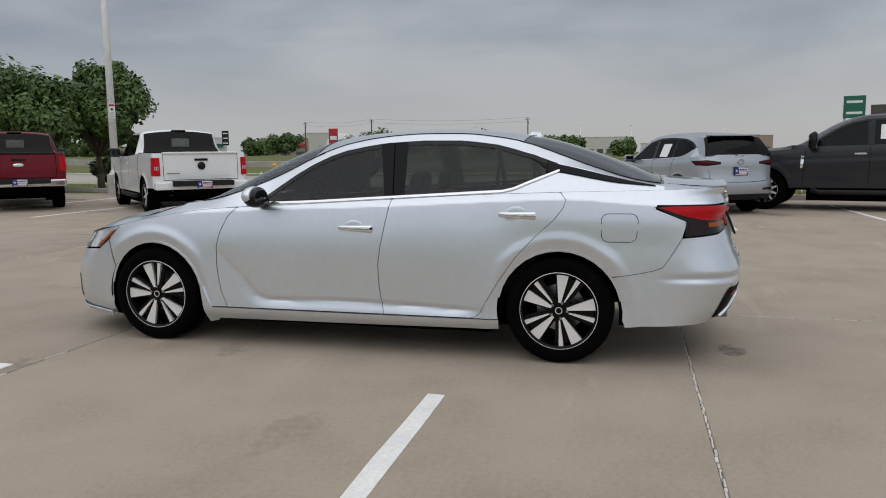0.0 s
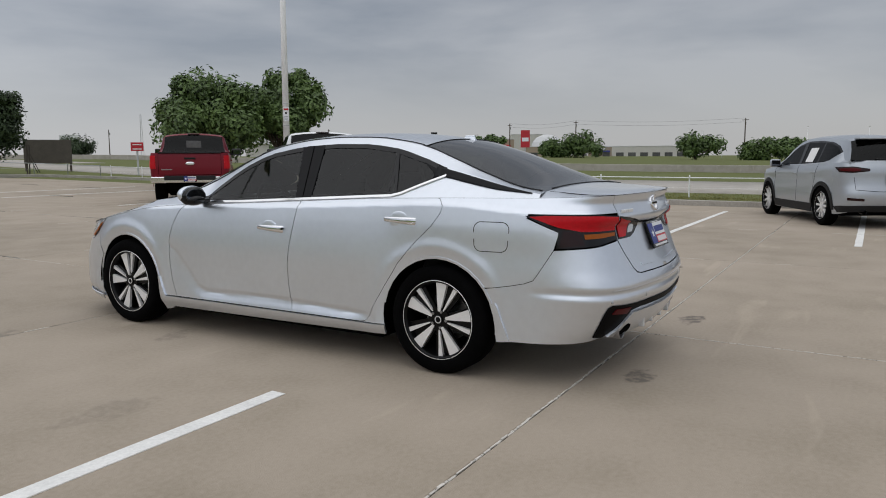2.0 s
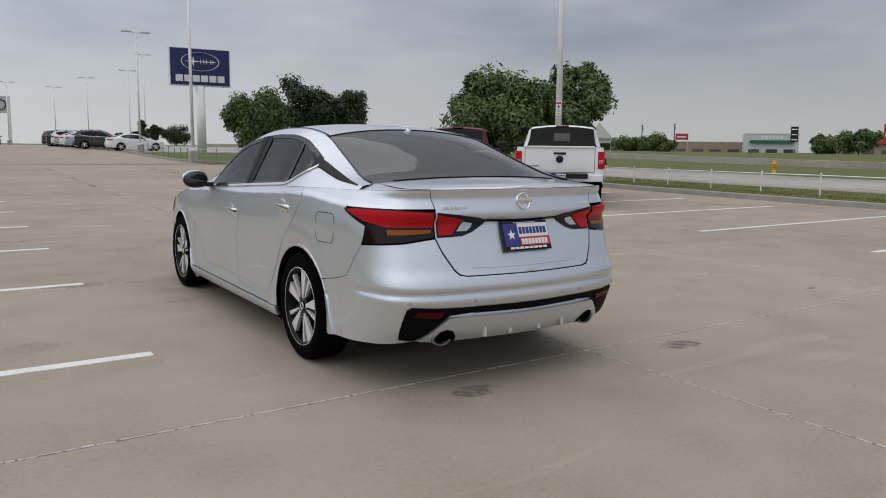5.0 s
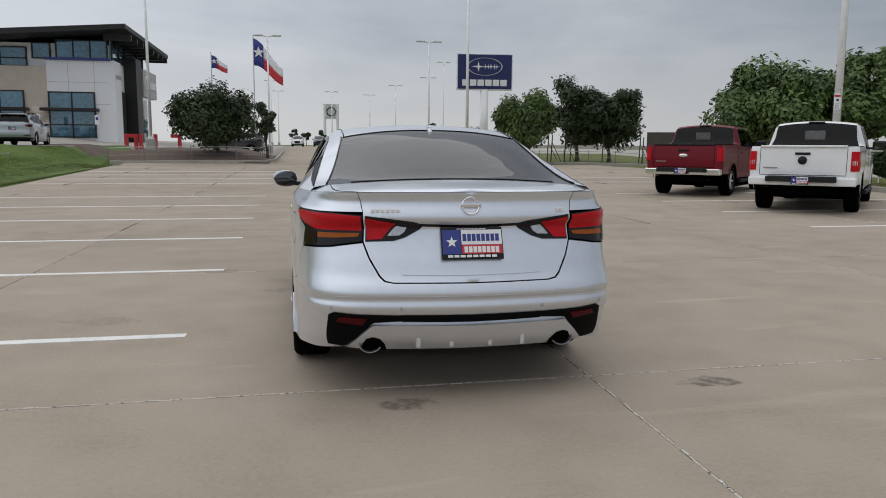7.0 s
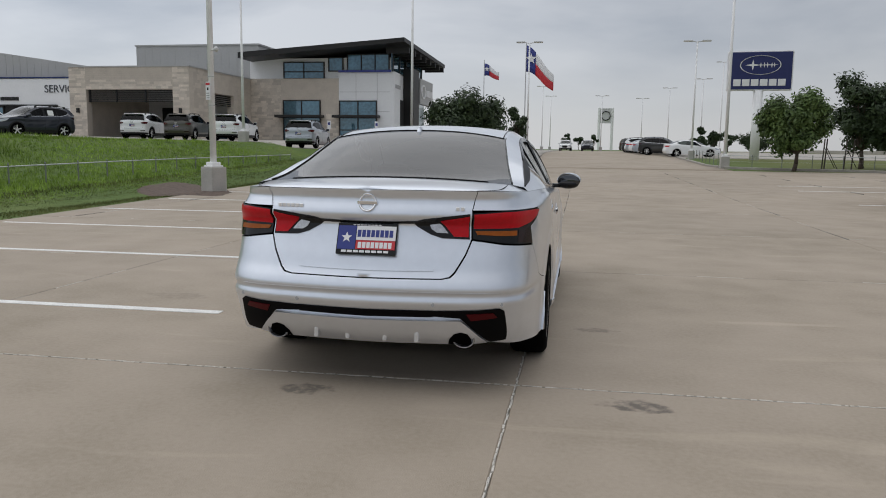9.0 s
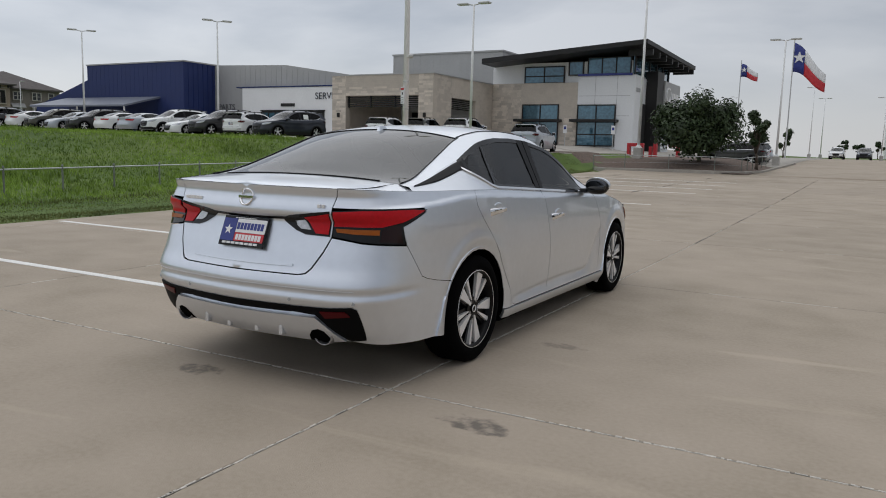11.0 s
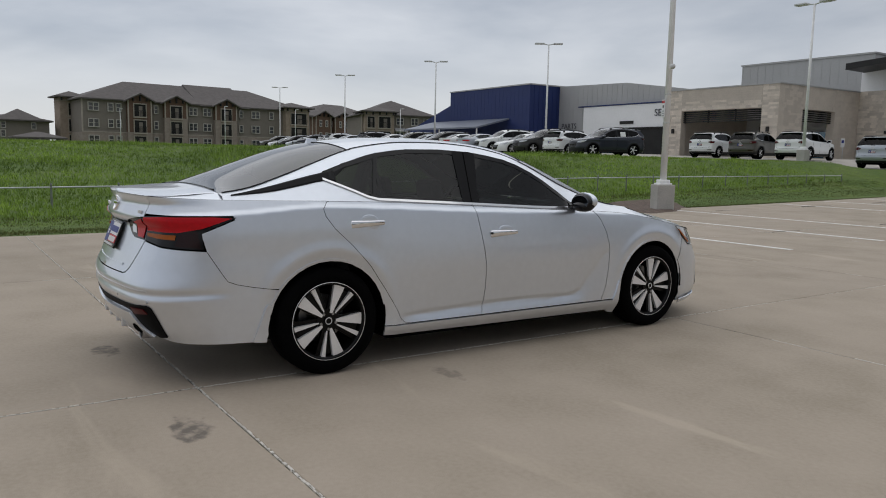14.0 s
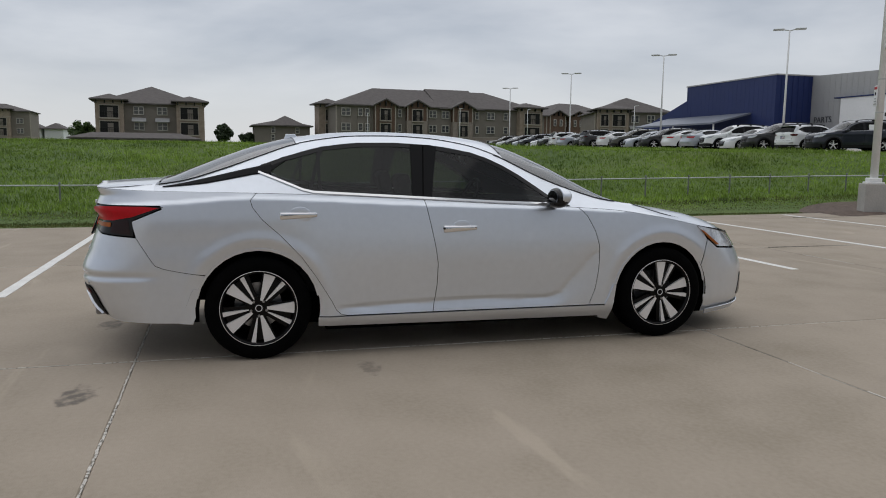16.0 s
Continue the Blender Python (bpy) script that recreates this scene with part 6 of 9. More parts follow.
vs, fs = lathe([(1.0, -0.02), (1.0, 0.02), (1.05, 0.02), (1.05, -0.02)], 44, "z")
raw("oval_ring", [(a * 1.42, -0.33 + c, z0 + b * 0.70) for a, b, c in vs], fs, M_SIGNWHITE, pyl)
for sx, sz, r in ((-0.55, 0.14, 0.50), (0.28, 0.30, 0.26), (0.82, 0.22, 0.26), (0.02, -0.22, 0.26), (0.50, -0.30, 0.26), (1.0, -0.18, 0.24)):
    st = bmesh.new()
    st.faces.new([st.verts.new((sx + (r * 1.25 if k % 4 == 0 else r * 0.8 if k % 2 == 0 else r * 0.24) * math.cos(math.pi * k / 4), -0.335, z0 + (r if k % 2 == 0 else r * 0.24) * 0.85 * math.sin(math.pi * k / 4))) for k in range(8)])
    part("oval_star", st, M_SIGNWHITE, pyl)
for k in range(6):
    box("word_bar", (-1.92 + k * 0.65, -1.92 + k * 0.65 + 0.55, -0.325, -0.3, 6.46 - gz, 6.98 - gz), M_SIGNWHITE, pyl, bevel=0.02)

# far maker's gate sign on two posts
vwg = thing("gate_sign", "grey board with a dark ring on two tall posts", "sign")
for x in (5.2, 8.5):
    part("post", cyl(bmesh.new(), (x, 193.8, height(x, 193)), (x, 193.8, 12.3), 0.35, n=12), M_POLE, vwg)
box("board", (5.2, 8.5, 193.6, 194.0, 8.4, 12.2), M_LAMPHEAD, vwg)
vs, fs = lathe([(1.0, -0.05), (1.0, 0.05), (1.2, 0.05), (1.2, -0.05)], 24, "z")
raw("ring", [(6.85 + a, 193.5 + c, 10.3 + b) for a, b, c in vs], fs, M_TRIM, vwg)

# red letters beside the showroom drive, as bare blocks
red = thing("red_letter_sculpture", "large red block letters standing on the forecourt", "sign")
h0 = height(-11.5, 51)
for k, strokes in enumerate(((0, 1, 2), (0, 2, 3), (0, 3), (1, 2))):
    x = -13.1 + k * 0.98
    bars = ((x, x + 0.2, 0.2, 1.45), (x + 0.18, x + 0.85, 1.2, 1.45), (x + 0.65, x + 0.85, 0.2, 1.22), (x + 0.18, x + 0.85, 0.2, 0.45))
    for i in strokes:
        x0, x1, z0, z1 = bars[i]
        box("letter_stroke", (x0, x1, 50.4, 50.9, h0 + z0, h0 + z1), M_SIGNRED, red, bevel=0.02)
box("letter_plinth", (-13.3, -9.2, 50.3, 51.0, h0 - 0.1, h0 + 0.2), M_SIGNRED, red, bevel=0.02)

# ---- trees ----


def leaf_material(name, a, b):
    m = mat(name, a, 0.6, vary=0.35, scale=1.3, second=b)
    m.node_tree.nodes["Principled BSDF"].inputs["Subsurface Weight"].default_value = 0.0
    return m


M_LEAF = leaf_material("oak_leaf", (0.027, 0.060, 0.013), (0.105, 0.165, 0.040))
M_LEAF_DARK = leaf_material("dark_leaf", (0.013, 0.030, 0.009), (0.036, 0.062, 0.017))


def tree(x, y, top, radius, seed, label, material=M_LEAF, leaves=6500, trunk=1.4, lobes=14, flat=0.8, leaf=0.13, lean=(0, 0), name="tree", stems=1):
    """Trunk, limbs, and a crown of many small leaves round uneven clumps, with gaps."""
    rng = random.Random(seed)
    ob = thing(name, label, "tree", "trees")
    g = height(x, y) - 0.05
    ob.location = (x, y, g)
    hgt = top - g
    bm = bmesh.new()
    tr = 0.02 * hgt + 0.02
    bend = Vector((rng.uniform(-0.1, 0.1), rng.uniform(-0.1, 0.1), trunk))
    tube_pts = [Vector((0, 0, 0)), bend * 0.5 + Vector((0.04, 0, 0)), bend]
    for (a, b), r0, r1 in zip(zip(tube_pts, tube_pts[1:]), (tr * 1.25, tr), (tr, tr * 0.8)):
        cyl(bm, a, b, r0, r1, 10)
    centre = Vector((lean[0], lean[1], (trunk + hgt) / 2 + 0.1))
    half = (hgt - trunk * 0.75) / 2
    clumps = []
    for k in range(lobes):
        a, e = rng.uniform(0, 6.28), rng.uniform(-1.25, 1.15)
        rr = rng.uniform(0.3, 0.96) * (1 - 0.12 * max(0.0, -e))
        c = centre + Vector((math.cos(a) * math.cos(e) * radius * rr, math.sin(a) * math.cos(e) * radius * rr, math.sin(e) * half * rr))
        clumps.append((c, rng.uniform(0.17, 0.44) * radius))
        mid = bend.lerp(c, 0.55) + Vector((rng.uniform(-0.15, 0.15), rng.uniform(-0.15, 0.15), -0.05))
        cyl(bm, bend, mid, tr * 0.5, tr * 0.28, 7), cyl(bm, mid, c, tr * 0.28, tr * 0.08, 6)
        for _ in range(3):
            d = Vector((rng.uniform(-1, 1), rng.uniform(-1, 1), rng.uniform(-0.4, 1))).normalized()
            cyl(bm, c - (c - mid) * 0.3, c + d * clumps[-1][1] * 0.9, tr * 0.1, tr * 0.03, 5)
    part("trunk", bm, M_BARK, ob, smooth=True)
    vs, fs = [], []
    for _ in range(leaves):
        c, r = clumps[rng.randrange(len(clumps))]
        d = Vector((rng.gauss(0, 1), rng.gauss(0, 1), rng.gauss(0, 1) * flat)).normalized() * r * rng.random() ** 0.42 * (rng.uniform(0.85, 1.2) if rng.random() < 0.93 else rng.uniform(1.05, 1.32))
        p = c + d
        n = (d.normalized() + Vector((rng.uniform(-0.8, 0.8), rng.uniform(-0.8, 0.8), rng.uniform(-0.2, 1.0)))).normalized()
        u = n.orthogonal().normalized()
        u.rotate(Matrix.Rotation(rng.uniform(0, 6.28), 3, n))
        v = n.cross(u)
        s = leaf * rng.uniform(0.6, 1.3)
        i = len(vs)
        vs += [p - u * s, p + v * s * 0.45 + n * s * 0.12, p + u * s, p - v * s * 0.45 + n * s * 0.12]
        fs.append((i, i + 1, i + 2, i + 3))
    raw("crown", [tuple(v) for v in vs], fs, material, ob)
    return ob


tree(16.3, 19.6, 4.3, 2.2, 11, "broad leafy oak behind the parked pickups", leaves=30000, trunk=0.9, lobes=46, leaf=0.115)
tree(18.6, 17.9, 4.85, 1.55, 12, "leafy oak with open uneven crown on the verge", leaves=20000, trunk=1.3, lobes=36, leaf=0.115, lean=(0.2, -0.3))
tree(-5.5, 38.2, 4.4, 2.6, 13, "dense round evergreen oak on the mulched island", M_LEAF_DARK, 22000, 0.7, 44, leaf=0.13)
tree(-2.9, 41.5, 3.9, 0.95, 14, "thin young tree beside the island", M_LEAF_DARK, 3000, 1.0, 12, leaf=0.11)
tree(12.2, 36.7, 4.45, 1.75, 15, "round leafy tree by the northern kerb", M_LEAF, 16000, 0.95, 36, leaf=0.13)
tree(17.3, 42.1, 5.6, 1.95, 16, "tall dark leafy tree on the northern verge", M_LEAF_DARK, 15000, 1.1, 36, leaf=0.13)
tree(19.2, 41.2, 5.1, 2.25, 17, "dark leafy tree on the northern verge", M_LEAF_DARK, 18000, 1.0, 40, leaf=0.13)
M_STAKE = mat("weathered_stake", (0.06, 0.05, 0.042), 0.9, vary=0.3, scale=9)
for x, y in ((13.9, 37.4), (14.6, 40.2), (15.9, 40.6), (16.4, 40.9), (18.2, 39.9), (20.6, 39.6), (21.2, 40.4)):
    st = thing("tree_stake", "weathered timber tree stake leaning beside a tree", "stake", "tree stakes")
    g = height(x, y)
    part("post", cyl(bmesh.new(), (x, y, g - 0.1), (x + 0.08, y, g + 1.75), 0.04, 0.035, 8), M_STAKE, st)
    part("strut", cyl(bmesh.new(), (x + 0.06, y, g + 1.3), (x + 0.75, y + 0.2, g + 0.1), 0.022, n=6), M_STAKE, st)
for k, (x, y, t, r) in enumerate(((-2.5, 173.8, 5.2, 1.2), (0.3, 173.9, 4.6, 1.2), (3.8, 174, 5.0, 1.1), (27.9, 171.9, 4.6, 1.6), (11.5, 66.5, 3.4, 0.6), (13.0, 67.5, 3.2, 0.6), (-9, 120, 5.5, 1.4), (31, 160, 5.5, 2.0))):
    tree(x, y, t, r, 30 + k, "small far tree beyond the drive", M_LEAF_DARK, 700, 1.0, 7, leaf=0.28)
for k, (x, y, t, r) in enumerate(((-146.0, -29.1, 6.2, 2.2), (-148.3, -4.3, 6.3, 1.7), (-141.5, 0.2, 4.6, 1.6), (22.5, 20.5, 1.3, 0.75), (30, 130, 4.5, 3.0), (48, 120, 4.0, 3.0), (70, 110, 4.0, 3.4))):
    tree(x, y, t, r, 60 + k, "bushy dark green tree in the distance", M_LEAF if k == 0 else M_LEAF_DARK, 5200, 0.4, 26, leaf=0.15 + 0.0012 * abs(x))
for k, (x, y, t, r) in enumerate(((166, 85, 6.8, 4.4), (178, 64, 6.2, 5.8), (170, 69, 4.6, 4.4), (180, 37, 6.4, 5.4), (186, 24, 5.2, 5.4), (190, 18, 5.0, 5.2), (196, 4, 4.6, 4.4), (185, 104, 6.0, 4.4), (208, 116, 5.4, 4.6), (190, 176, 5.8, 5.6), (222, 200, 6.4, 5.6), (176, 150, 5.6, 5.0))):
    tree(x, y, t, r, 80 + k, "bushy green tree beyond the highway", M_LEAF, 3000, 0.4, 16, leaf=0.55)

# hydrant on the verge
hy = thing("fire_hydrant", "yellow cast-iron fire hydrant standing on the verge", "hydrant")
hy.location = (36.0, 19.8, height(36.0, 19.8))
raw("barrel", *lathe([(0.0, 0.0), (0.17, 0.0), (0.17, 0.05), (0.115, 0.06), (0.115, 0.5), (0.15, 0.52), (0.15, 0.57), (0.125, 0.6), (0.10, 0.68), (0.05, 0.73), (0.0, 0.74)], 18, "z"), M_YELLOW, hy, smooth=True)
part("top_nut", cyl(bmesh.new(), (0, 0, 0.72), (0, 0, 0.79), 0.03, n=5), M_YELLOW, hy)
for a in (0, 180, -90):
    d = Vector((math.cos(radians(a)), math.sin(radians(a)), 0))
    part("outlet_cap", cyl(bmesh.new(), Vector((0, 0, 0.42)) + d * 0.1, Vector((0, 0, 0.42)) + d * 0.2, 0.065, 0.06, 10), M_YELLOW, hy)

# ---- the dealer's building ----
M_STONE = mat("tan_stone_cladding", (0.60, 0.535, 0.46), 0.85, vary=0.10, scale=1.2, bump=0.3, bump_scale=25, random_ob=0.2)
M_PANEL = mat("white_wall_panel", (0.84, 0.85, 0.86), 0.5, vary=0.03, scale=0.6)
M_GREYMETAL = mat("grey_ribbed_metal", (0.44, 0.44, 0.44), 0.5, 0.2, vary=0.05, scale=0.5)
M_BLUEMETAL = mat("blue_ribbed_metal", (0.013, 0.028, 0.125), 0.5, 0.1, vary=0.08, scale=0.5)
M_DARKMETAL = mat("dark_bronze_metal", (0.022, 0.021, 0.021), 0.5, 0.3, vary=0.1, scale=1.0)
M_SHOPGLASS = mat("blue_reflective_glass", (0.065, 0.16, 0.225), 0.06, 0.35, coat=1.0, vary=0.35, scale=0.35)
M_DARKLETTER = mat("weathered_dark_letters", (0.09, 0.09, 0.10), 0.6, vary=0.1, scale=3)
# near-black colour paints the shade inside bays and balconies that are not hollow
M_OPENSHADE = mat("dark_interior", (0.02, 0.02, 0.02), 0.9, vary=0.3, scale=1.0)
G0 = 1.85


def storefront(parent, x0, x1, y, z0, z1, cols, rows, name="window"):
    """A glazed front: panes behind dark mullions, set into the wall's opening."""
    w = new(name)
    w.parent = parent
    fr = bmesh.new()
    for k in range(cols + 1):
        x = lerp(x0, x1, k / cols)
        bx(fr, x - 0.05, x + 0.05, y - 0.10, y + 0.1, z0, z1)
    for z in rows:
        bx(fr, x0, x1, y - 0.09, y + 0.1, z - 0.05, z + 0.05)
    part("window_frame", fr, M_DARKMETAL, w)
    zs = sorted(rows)
    for k in range(cols):
        for a, b in zip(zs, zs[1:]):
            box("pane", (lerp(x0, x1, k / cols) + 0.05, lerp(x0, x1, (k + 1) / cols) - 0.05, y - 0.03, y, a + 0.05, b - 0.05), M_SHOPGLASS, w)


def stones_on(parent, spans, seed, face, most=240):
    """Courses of long cut stones of uneven length that stand proud of the wall. face(u, v, depth) gives the place."""
    rng = random.Random(seed)
    made = 0
    bm_rest = bmesh.new()
    for u0, u1, v0, v1 in spans:
        v = v0
        while v < v1 - 0.05:
            h = min(rng.choice((0.17, 0.21, 0.26)), v1 - v)
            u = u0
            while u < u1 - 0.05:
                w = min(rng.uniform(0.3, 0.8), u1 - u)
                d = rng.uniform(0.004, 0.014)
                a, b = face(u + 0.005, v + 0.004, d), face(u + w - 0.005, v + h - 0.004, 0.0)
                dims = (min(a[0], b[0]), max(a[0], b[0]), min(a[1], b[1]), max(a[1], b[1]), min(a[2], b[2]), max(a[2], b[2]))
                if made < most:
                    part("stone", bx(bmesh.new(), *dims), M_STONE, parent)
                    made += 1
                else:
                    bx(bm_rest, *dims)
                u += w
            v += h
    if bm_rest.verts:
        tagged(part("rest_of_stone", bm_rest, M_STONE, parent), kind="stuff")
    else:
        bm_rest.free()


show = thing("showroom", "car showroom with stone, white panels, blue glass and dark sloping roof", "building")
box("stone_wall", (-31.8, -22.1, 64.3, 80, G0 - 0.4, 7.9), M_STONE, show)
box("white_wall", (-22.1, -17.0, 64.25, 80, G0 - 0.4, 8.55), M_PANEL, show)
for z in (4.75, 6.6):
    box("panel_joint", (-22.0, -17.05, 64.235, 64.25, z, z + 0.03), M_GREYMETAL, show)
for x in (-18.3, -20.4):
    box("panel_joint", (x, x + 0.03, 64.235, 64.25, G0, 8.5), M_GREYMETAL, show)
box("blue_band", (-22.1, -16.9, 64.05, 64.25, 8.45, 8.65), M_PLATEBLUE, show)
box("clerestory_wall", (-31.5, -17.2, 65.0, 79, 7.5, 9.9), M_PANEL, show)
storefront(show, -27.9, -23.8, 64.9, 7.9, 9.55, 2, (7.95, 8.6, 9.5))
storefront(show, -23.3, -21.9, 64.9, 8.6, 9.9, 1, (8.65, 9.9))
storefront(show, -21.4, -17.3, 64.9, 8.65, 10.2, 3, (8.7, 10.2))
storefront(show, -27.75, -24.0, 64.25, G0, 5.85, 2, (G0 + 0.1, 4.25, 5.8), "shop_window")
storefront(show, -22.0, -18.35, 64.2, G0, 5.8, 2, (G0 + 0.1, 3.0, 4.2, 5.75), "entrance_door")
for x0, x1 in ((-28.3, -23.6), (-22.5, -18.0)):
    box("door_canopy", (x0, x1, 63.2, 64.3, 4.15, 4.4), M_DARKMETAL, show, bevel=0.02)
# dark sloping roof with its beams
rf = bmesh.new()
for xa, xb, za, zb in ((-31.3, -15.1, 10.15, 11.3),):
    vs_ = [rf.verts.new(p) for p in ((xa, 61.9, za - 0.52), (xb, 61.9, zb - 0.38), (xb, 82.5, zb - 0.58), (xa, 82.5, za - 0.72), (xa, 61.9, za), (xb, 61.9, zb), (xb, 82.5, zb - 0.2), (xa, 82.5, za - 0.2))]
    for q in ((0, 3, 2, 1), (4, 5, 6, 7), (0, 1, 5, 4), (1, 2, 6, 5), (2, 3, 7, 6), (3, 0, 4, 7)):
        rf.faces.new([vs_[i] for i in q])
part("roof", rf, M_DARKMETAL, show, "dark overhanging mono-pitch roof")
for k in range(8):
    y = 63.5 + k * 2.5
    box("roof_beam", (-17.2, -15.0, y, y + 0.3, 10.1, 10.62), M_DARKMETAL, show)
box("side_frame", (-17.0, -16.6, 64.25, 66.5, G0 - 0.4, 8.5), M_PANEL, show)
box("side_dark_tower", (-17.1, -15.9, 69.5, 72.0, G0 - 0.4, 9.3), M_DARKMETAL, show)
# flat dark sheet on the side wall, painted as a bay in shade
box("side_door_bay", (-17.0, -16.9, 66.6, 69.4, G0 - 0.4, 6.1), M_OPENSHADE, show)
box("side_glass", (-17.0, -16.85, 72.2, 79.0, G0, 7.2), M_SHOPGLASS, show)
box("side_upper_glass", (-17.15, -17.05, 65.2, 79, 8.7, 10.3), M_SHOPGLASS, show)
for k in range(6):
    box("side_mullion", (-17.1, -16.95, 65.2 + 2.6 * k, 65.4 + 2.6 * k, 8.6, 10.5), M_DARKMETAL, show)
box("side_sign_board", (-16.3, -15.8, 72.2, 78.8, 6.0, 8.6), M_GREYMETAL, show)
vs, fs = lathe([(0.8, -0.05), (0.8, 0.05), (1.0, 0.05), (1.0, -0.05)], 24, "z")
raw("side_sign_ring", [(-15.75 + c, 73.6 + a, 7.3 + b * 0.75) for a, b, c in vs], fs, M_SIGNWHITE, show)
for k in range(5):
    box("side_sign_bar", (-15.8, -15.7, 75.0 + k * 0.7, 75.5 + k * 0.7, 6.9, 7.6), M_SIGNWHITE, show)
for k in range(7):
    box("side_word_bar", (-16.62, -16.55, 64.6 + 0.28 * k, 64.8 + 0.28 * k, 7.0, 7.35), M_GREYMETAL, show)
stones_on(show, [(-31.7, -28.0, G0, 7.85), (-23.8, -22.15, G0, 7.85), (-28.0, -23.8, 5.9, 7.85)], 3, lambda u, v, d: (u, 64.3 - d, v))

porch = thing("service_porch", "tan stone drive-through porch with slatted openings", "building")
PX0, PX1, PY0, PY1, PT = -42.2, -31.1, 52.3, 64.2, 7.8
box("left_pier", (PX0, -40.6, PY0, PY0 + 0.7, G0 - 0.5, PT), M_STONE, porch)
box("right_pier", (-32.6, PX1, PY0, PY0 + 0.7, G0 - 0.5, PT), M_STONE, porch)
box("front_beam", (-40.6, -32.6, PY0 + 0.02, PY0 + 0.7, 5.95, PT), M_STONE, porch)
box("side_pier", (PX1 - 0.7, PX1 - 0.02, PY0 + 0.7, PY0 + 3.4, G0 - 0.5, PT), M_STONE, porch)
box("side_pier", (PX1 - 0.7, PX1 - 0.02, PY0 + 8.2, PY1, G0 - 0.5, PT), M_STONE, porch)
box("side_beam", (PX1 - 0.7, PX1 - 0.03, PY0 + 3.4, PY0 + 8.2, 5.95, PT), M_STONE, porch)
box("left_wall", (PX0, PX0 + 0.7, PY0 + 0.7, PY1, G0 - 0.5, PT), M_STONE, porch)
box("porch_roof", (PX0 + 0.1, PX1 - 0.1, PY0 + 0.1, PY1, PT - 0.35, PT - 0.05), M_DARKMETAL, porch)
box("coping", (PX0 - 0.06, PX1 + 0.06, PY0 - 0.06, PY1, PT, PT + 0.1), M_GREYMETAL, porch)
box("inner_wall", (PX0 + 0.7, PX1 - 0.7, PY1 - 1.0, PY1 - 0.6, G0 - 0.4, PT - 0.4), M_PANEL, porch)
# first one is a black sheet painted as the shade of an opening
box("inner_gate", (-40.0, -37.6, PY1 - 1.1, PY1 - 1.0, G0, 5.0), M_OPENSHADE, porch)
box("inner_gate", (-36.4, -33.2, PY1 - 1.1, PY1 - 1.0, G0, 4.4), M_SHOPGLASS, porch)
for k in range(6):
    box("slat", (-40.6, -32.6, PY0 + 0.3, PY0 + 0.36, 4.95 + 0.17 * k, 5.05 + 0.17 * k), M_DARKMETAL, porch)
    box("slat", (PX1 - 0.4, PX1 - 0.34, PY0 + 3.4, PY0 + 8.2, 4.95 + 0.17 * k, 5.05 + 0.17 * k), M_DARKMETAL, porch)
for x in (-40.5, -38.0, -35.3, -32.7):
    box("slat_post", (x, x + 0.1, PY0 + 0.25, PY0 + 0.4, 4.9, 5.95), M_DARKMETAL, porch)
for x in (-41.4, -31.9):
    box("wall_lamp", (x - 0.1, x + 0.1, PY0 - 0.2, PY0, 4.0, 4.4), M_DARKMETAL, porch)
stones_on(porch, [(PX0, -40.62, G0, PT), (-32.58, PX1, G0, PT), (-40.6, -32.6, 6.0, PT)], 4, lambda u, v, d: (u, PY0 - d, v))
stones_on(porch, [(PY0 + 0.05, PY0 + 3.4, G0, PT), (PY0 + 8.2, PY1, G0, PT), (PY0 + 3.4, PY0 + 8.2, 6.0, PT)], 5, lambda u, v, d: (PX1 - 0.03 + d, u, v), 60)
for x, z in ((-30.2, 3.7), (-21.8, 3.75), (-17.3, 3.7)):
    sg = thing("parking_sign", "small white parking sign on a thin post", "sign", "parking signs")
    part("post", cyl(bmesh.new(), (x, 60.5, 1.5), (x, 60.5, z), 0.035, n=8), M_GALV, sg)
    box("sign_plate", (x - 0.17, x + 0.17, 60.44, 60.46, z - 0.75, z), M_SIGNWHITE, sg, bevel=0.005)
    box("sign_symbol", (x - 0.1, x + 0.1, 60.43, 60.44, z - 0.4, z - 0.15), M_PLATEBLUE, sg)

shed = thing("service_wing", "grey metal service wing with a white panelled front", "building")
g2 = bmesh.new()
prof = [(-68.0, 1.4), (-68.0, 10.65), (-56.7, 10.35), (-46.5, 8.9), (-46.5, 1.4)]
a_, b_ = [g2.verts.new((x, 62.2, z)) for x, z in prof], [g2.verts.new((x, 84, z)) for x, z in prof]
g2.faces.new(a_), g2.faces.new(b_)
for k in range(5):
    g2.faces.new((a_[k], a_[(k + 1) % 5], b_[(k + 1) % 5], b_[k]))
bmesh.ops.recalc_face_normals(g2, faces=g2.faces[:])
part("metal_wall", g2, M_GREYMETAL, shed)
ribs = bmesh.new()
for k in range(26):
    x = -67.8 + k * 0.8
    bx(ribs, x, x + 0.08, 62.18, 62.2, 2, float(np.interp(x, [-68, -56.7, -46.5], [10.6, 10.3, 8.85])))
tagged(part("metal_ribs", ribs, M_GREYMETAL, shed), kind="stuff")
box("white_front", (-62.6, -43.5, 61.3, 62.3, 1.5, 7.75), M_PANEL, shed)
box("blue_coping", (-63.5, -43.4, 61.2, 62.3, 7.78, 7.9), M_BLUEMETAL, shed)
# shade of the open service bay, put on the wall as a dark box
box("service_gate", (-59.5, -50.3, 61.2, 61.35, 1.8, 5.05), M_OPENSHADE, shed)
box("gate_head", (-59.6, -50.2, 61.1, 61.32, 5.05, 5.2), M_DARKMETAL, shed)
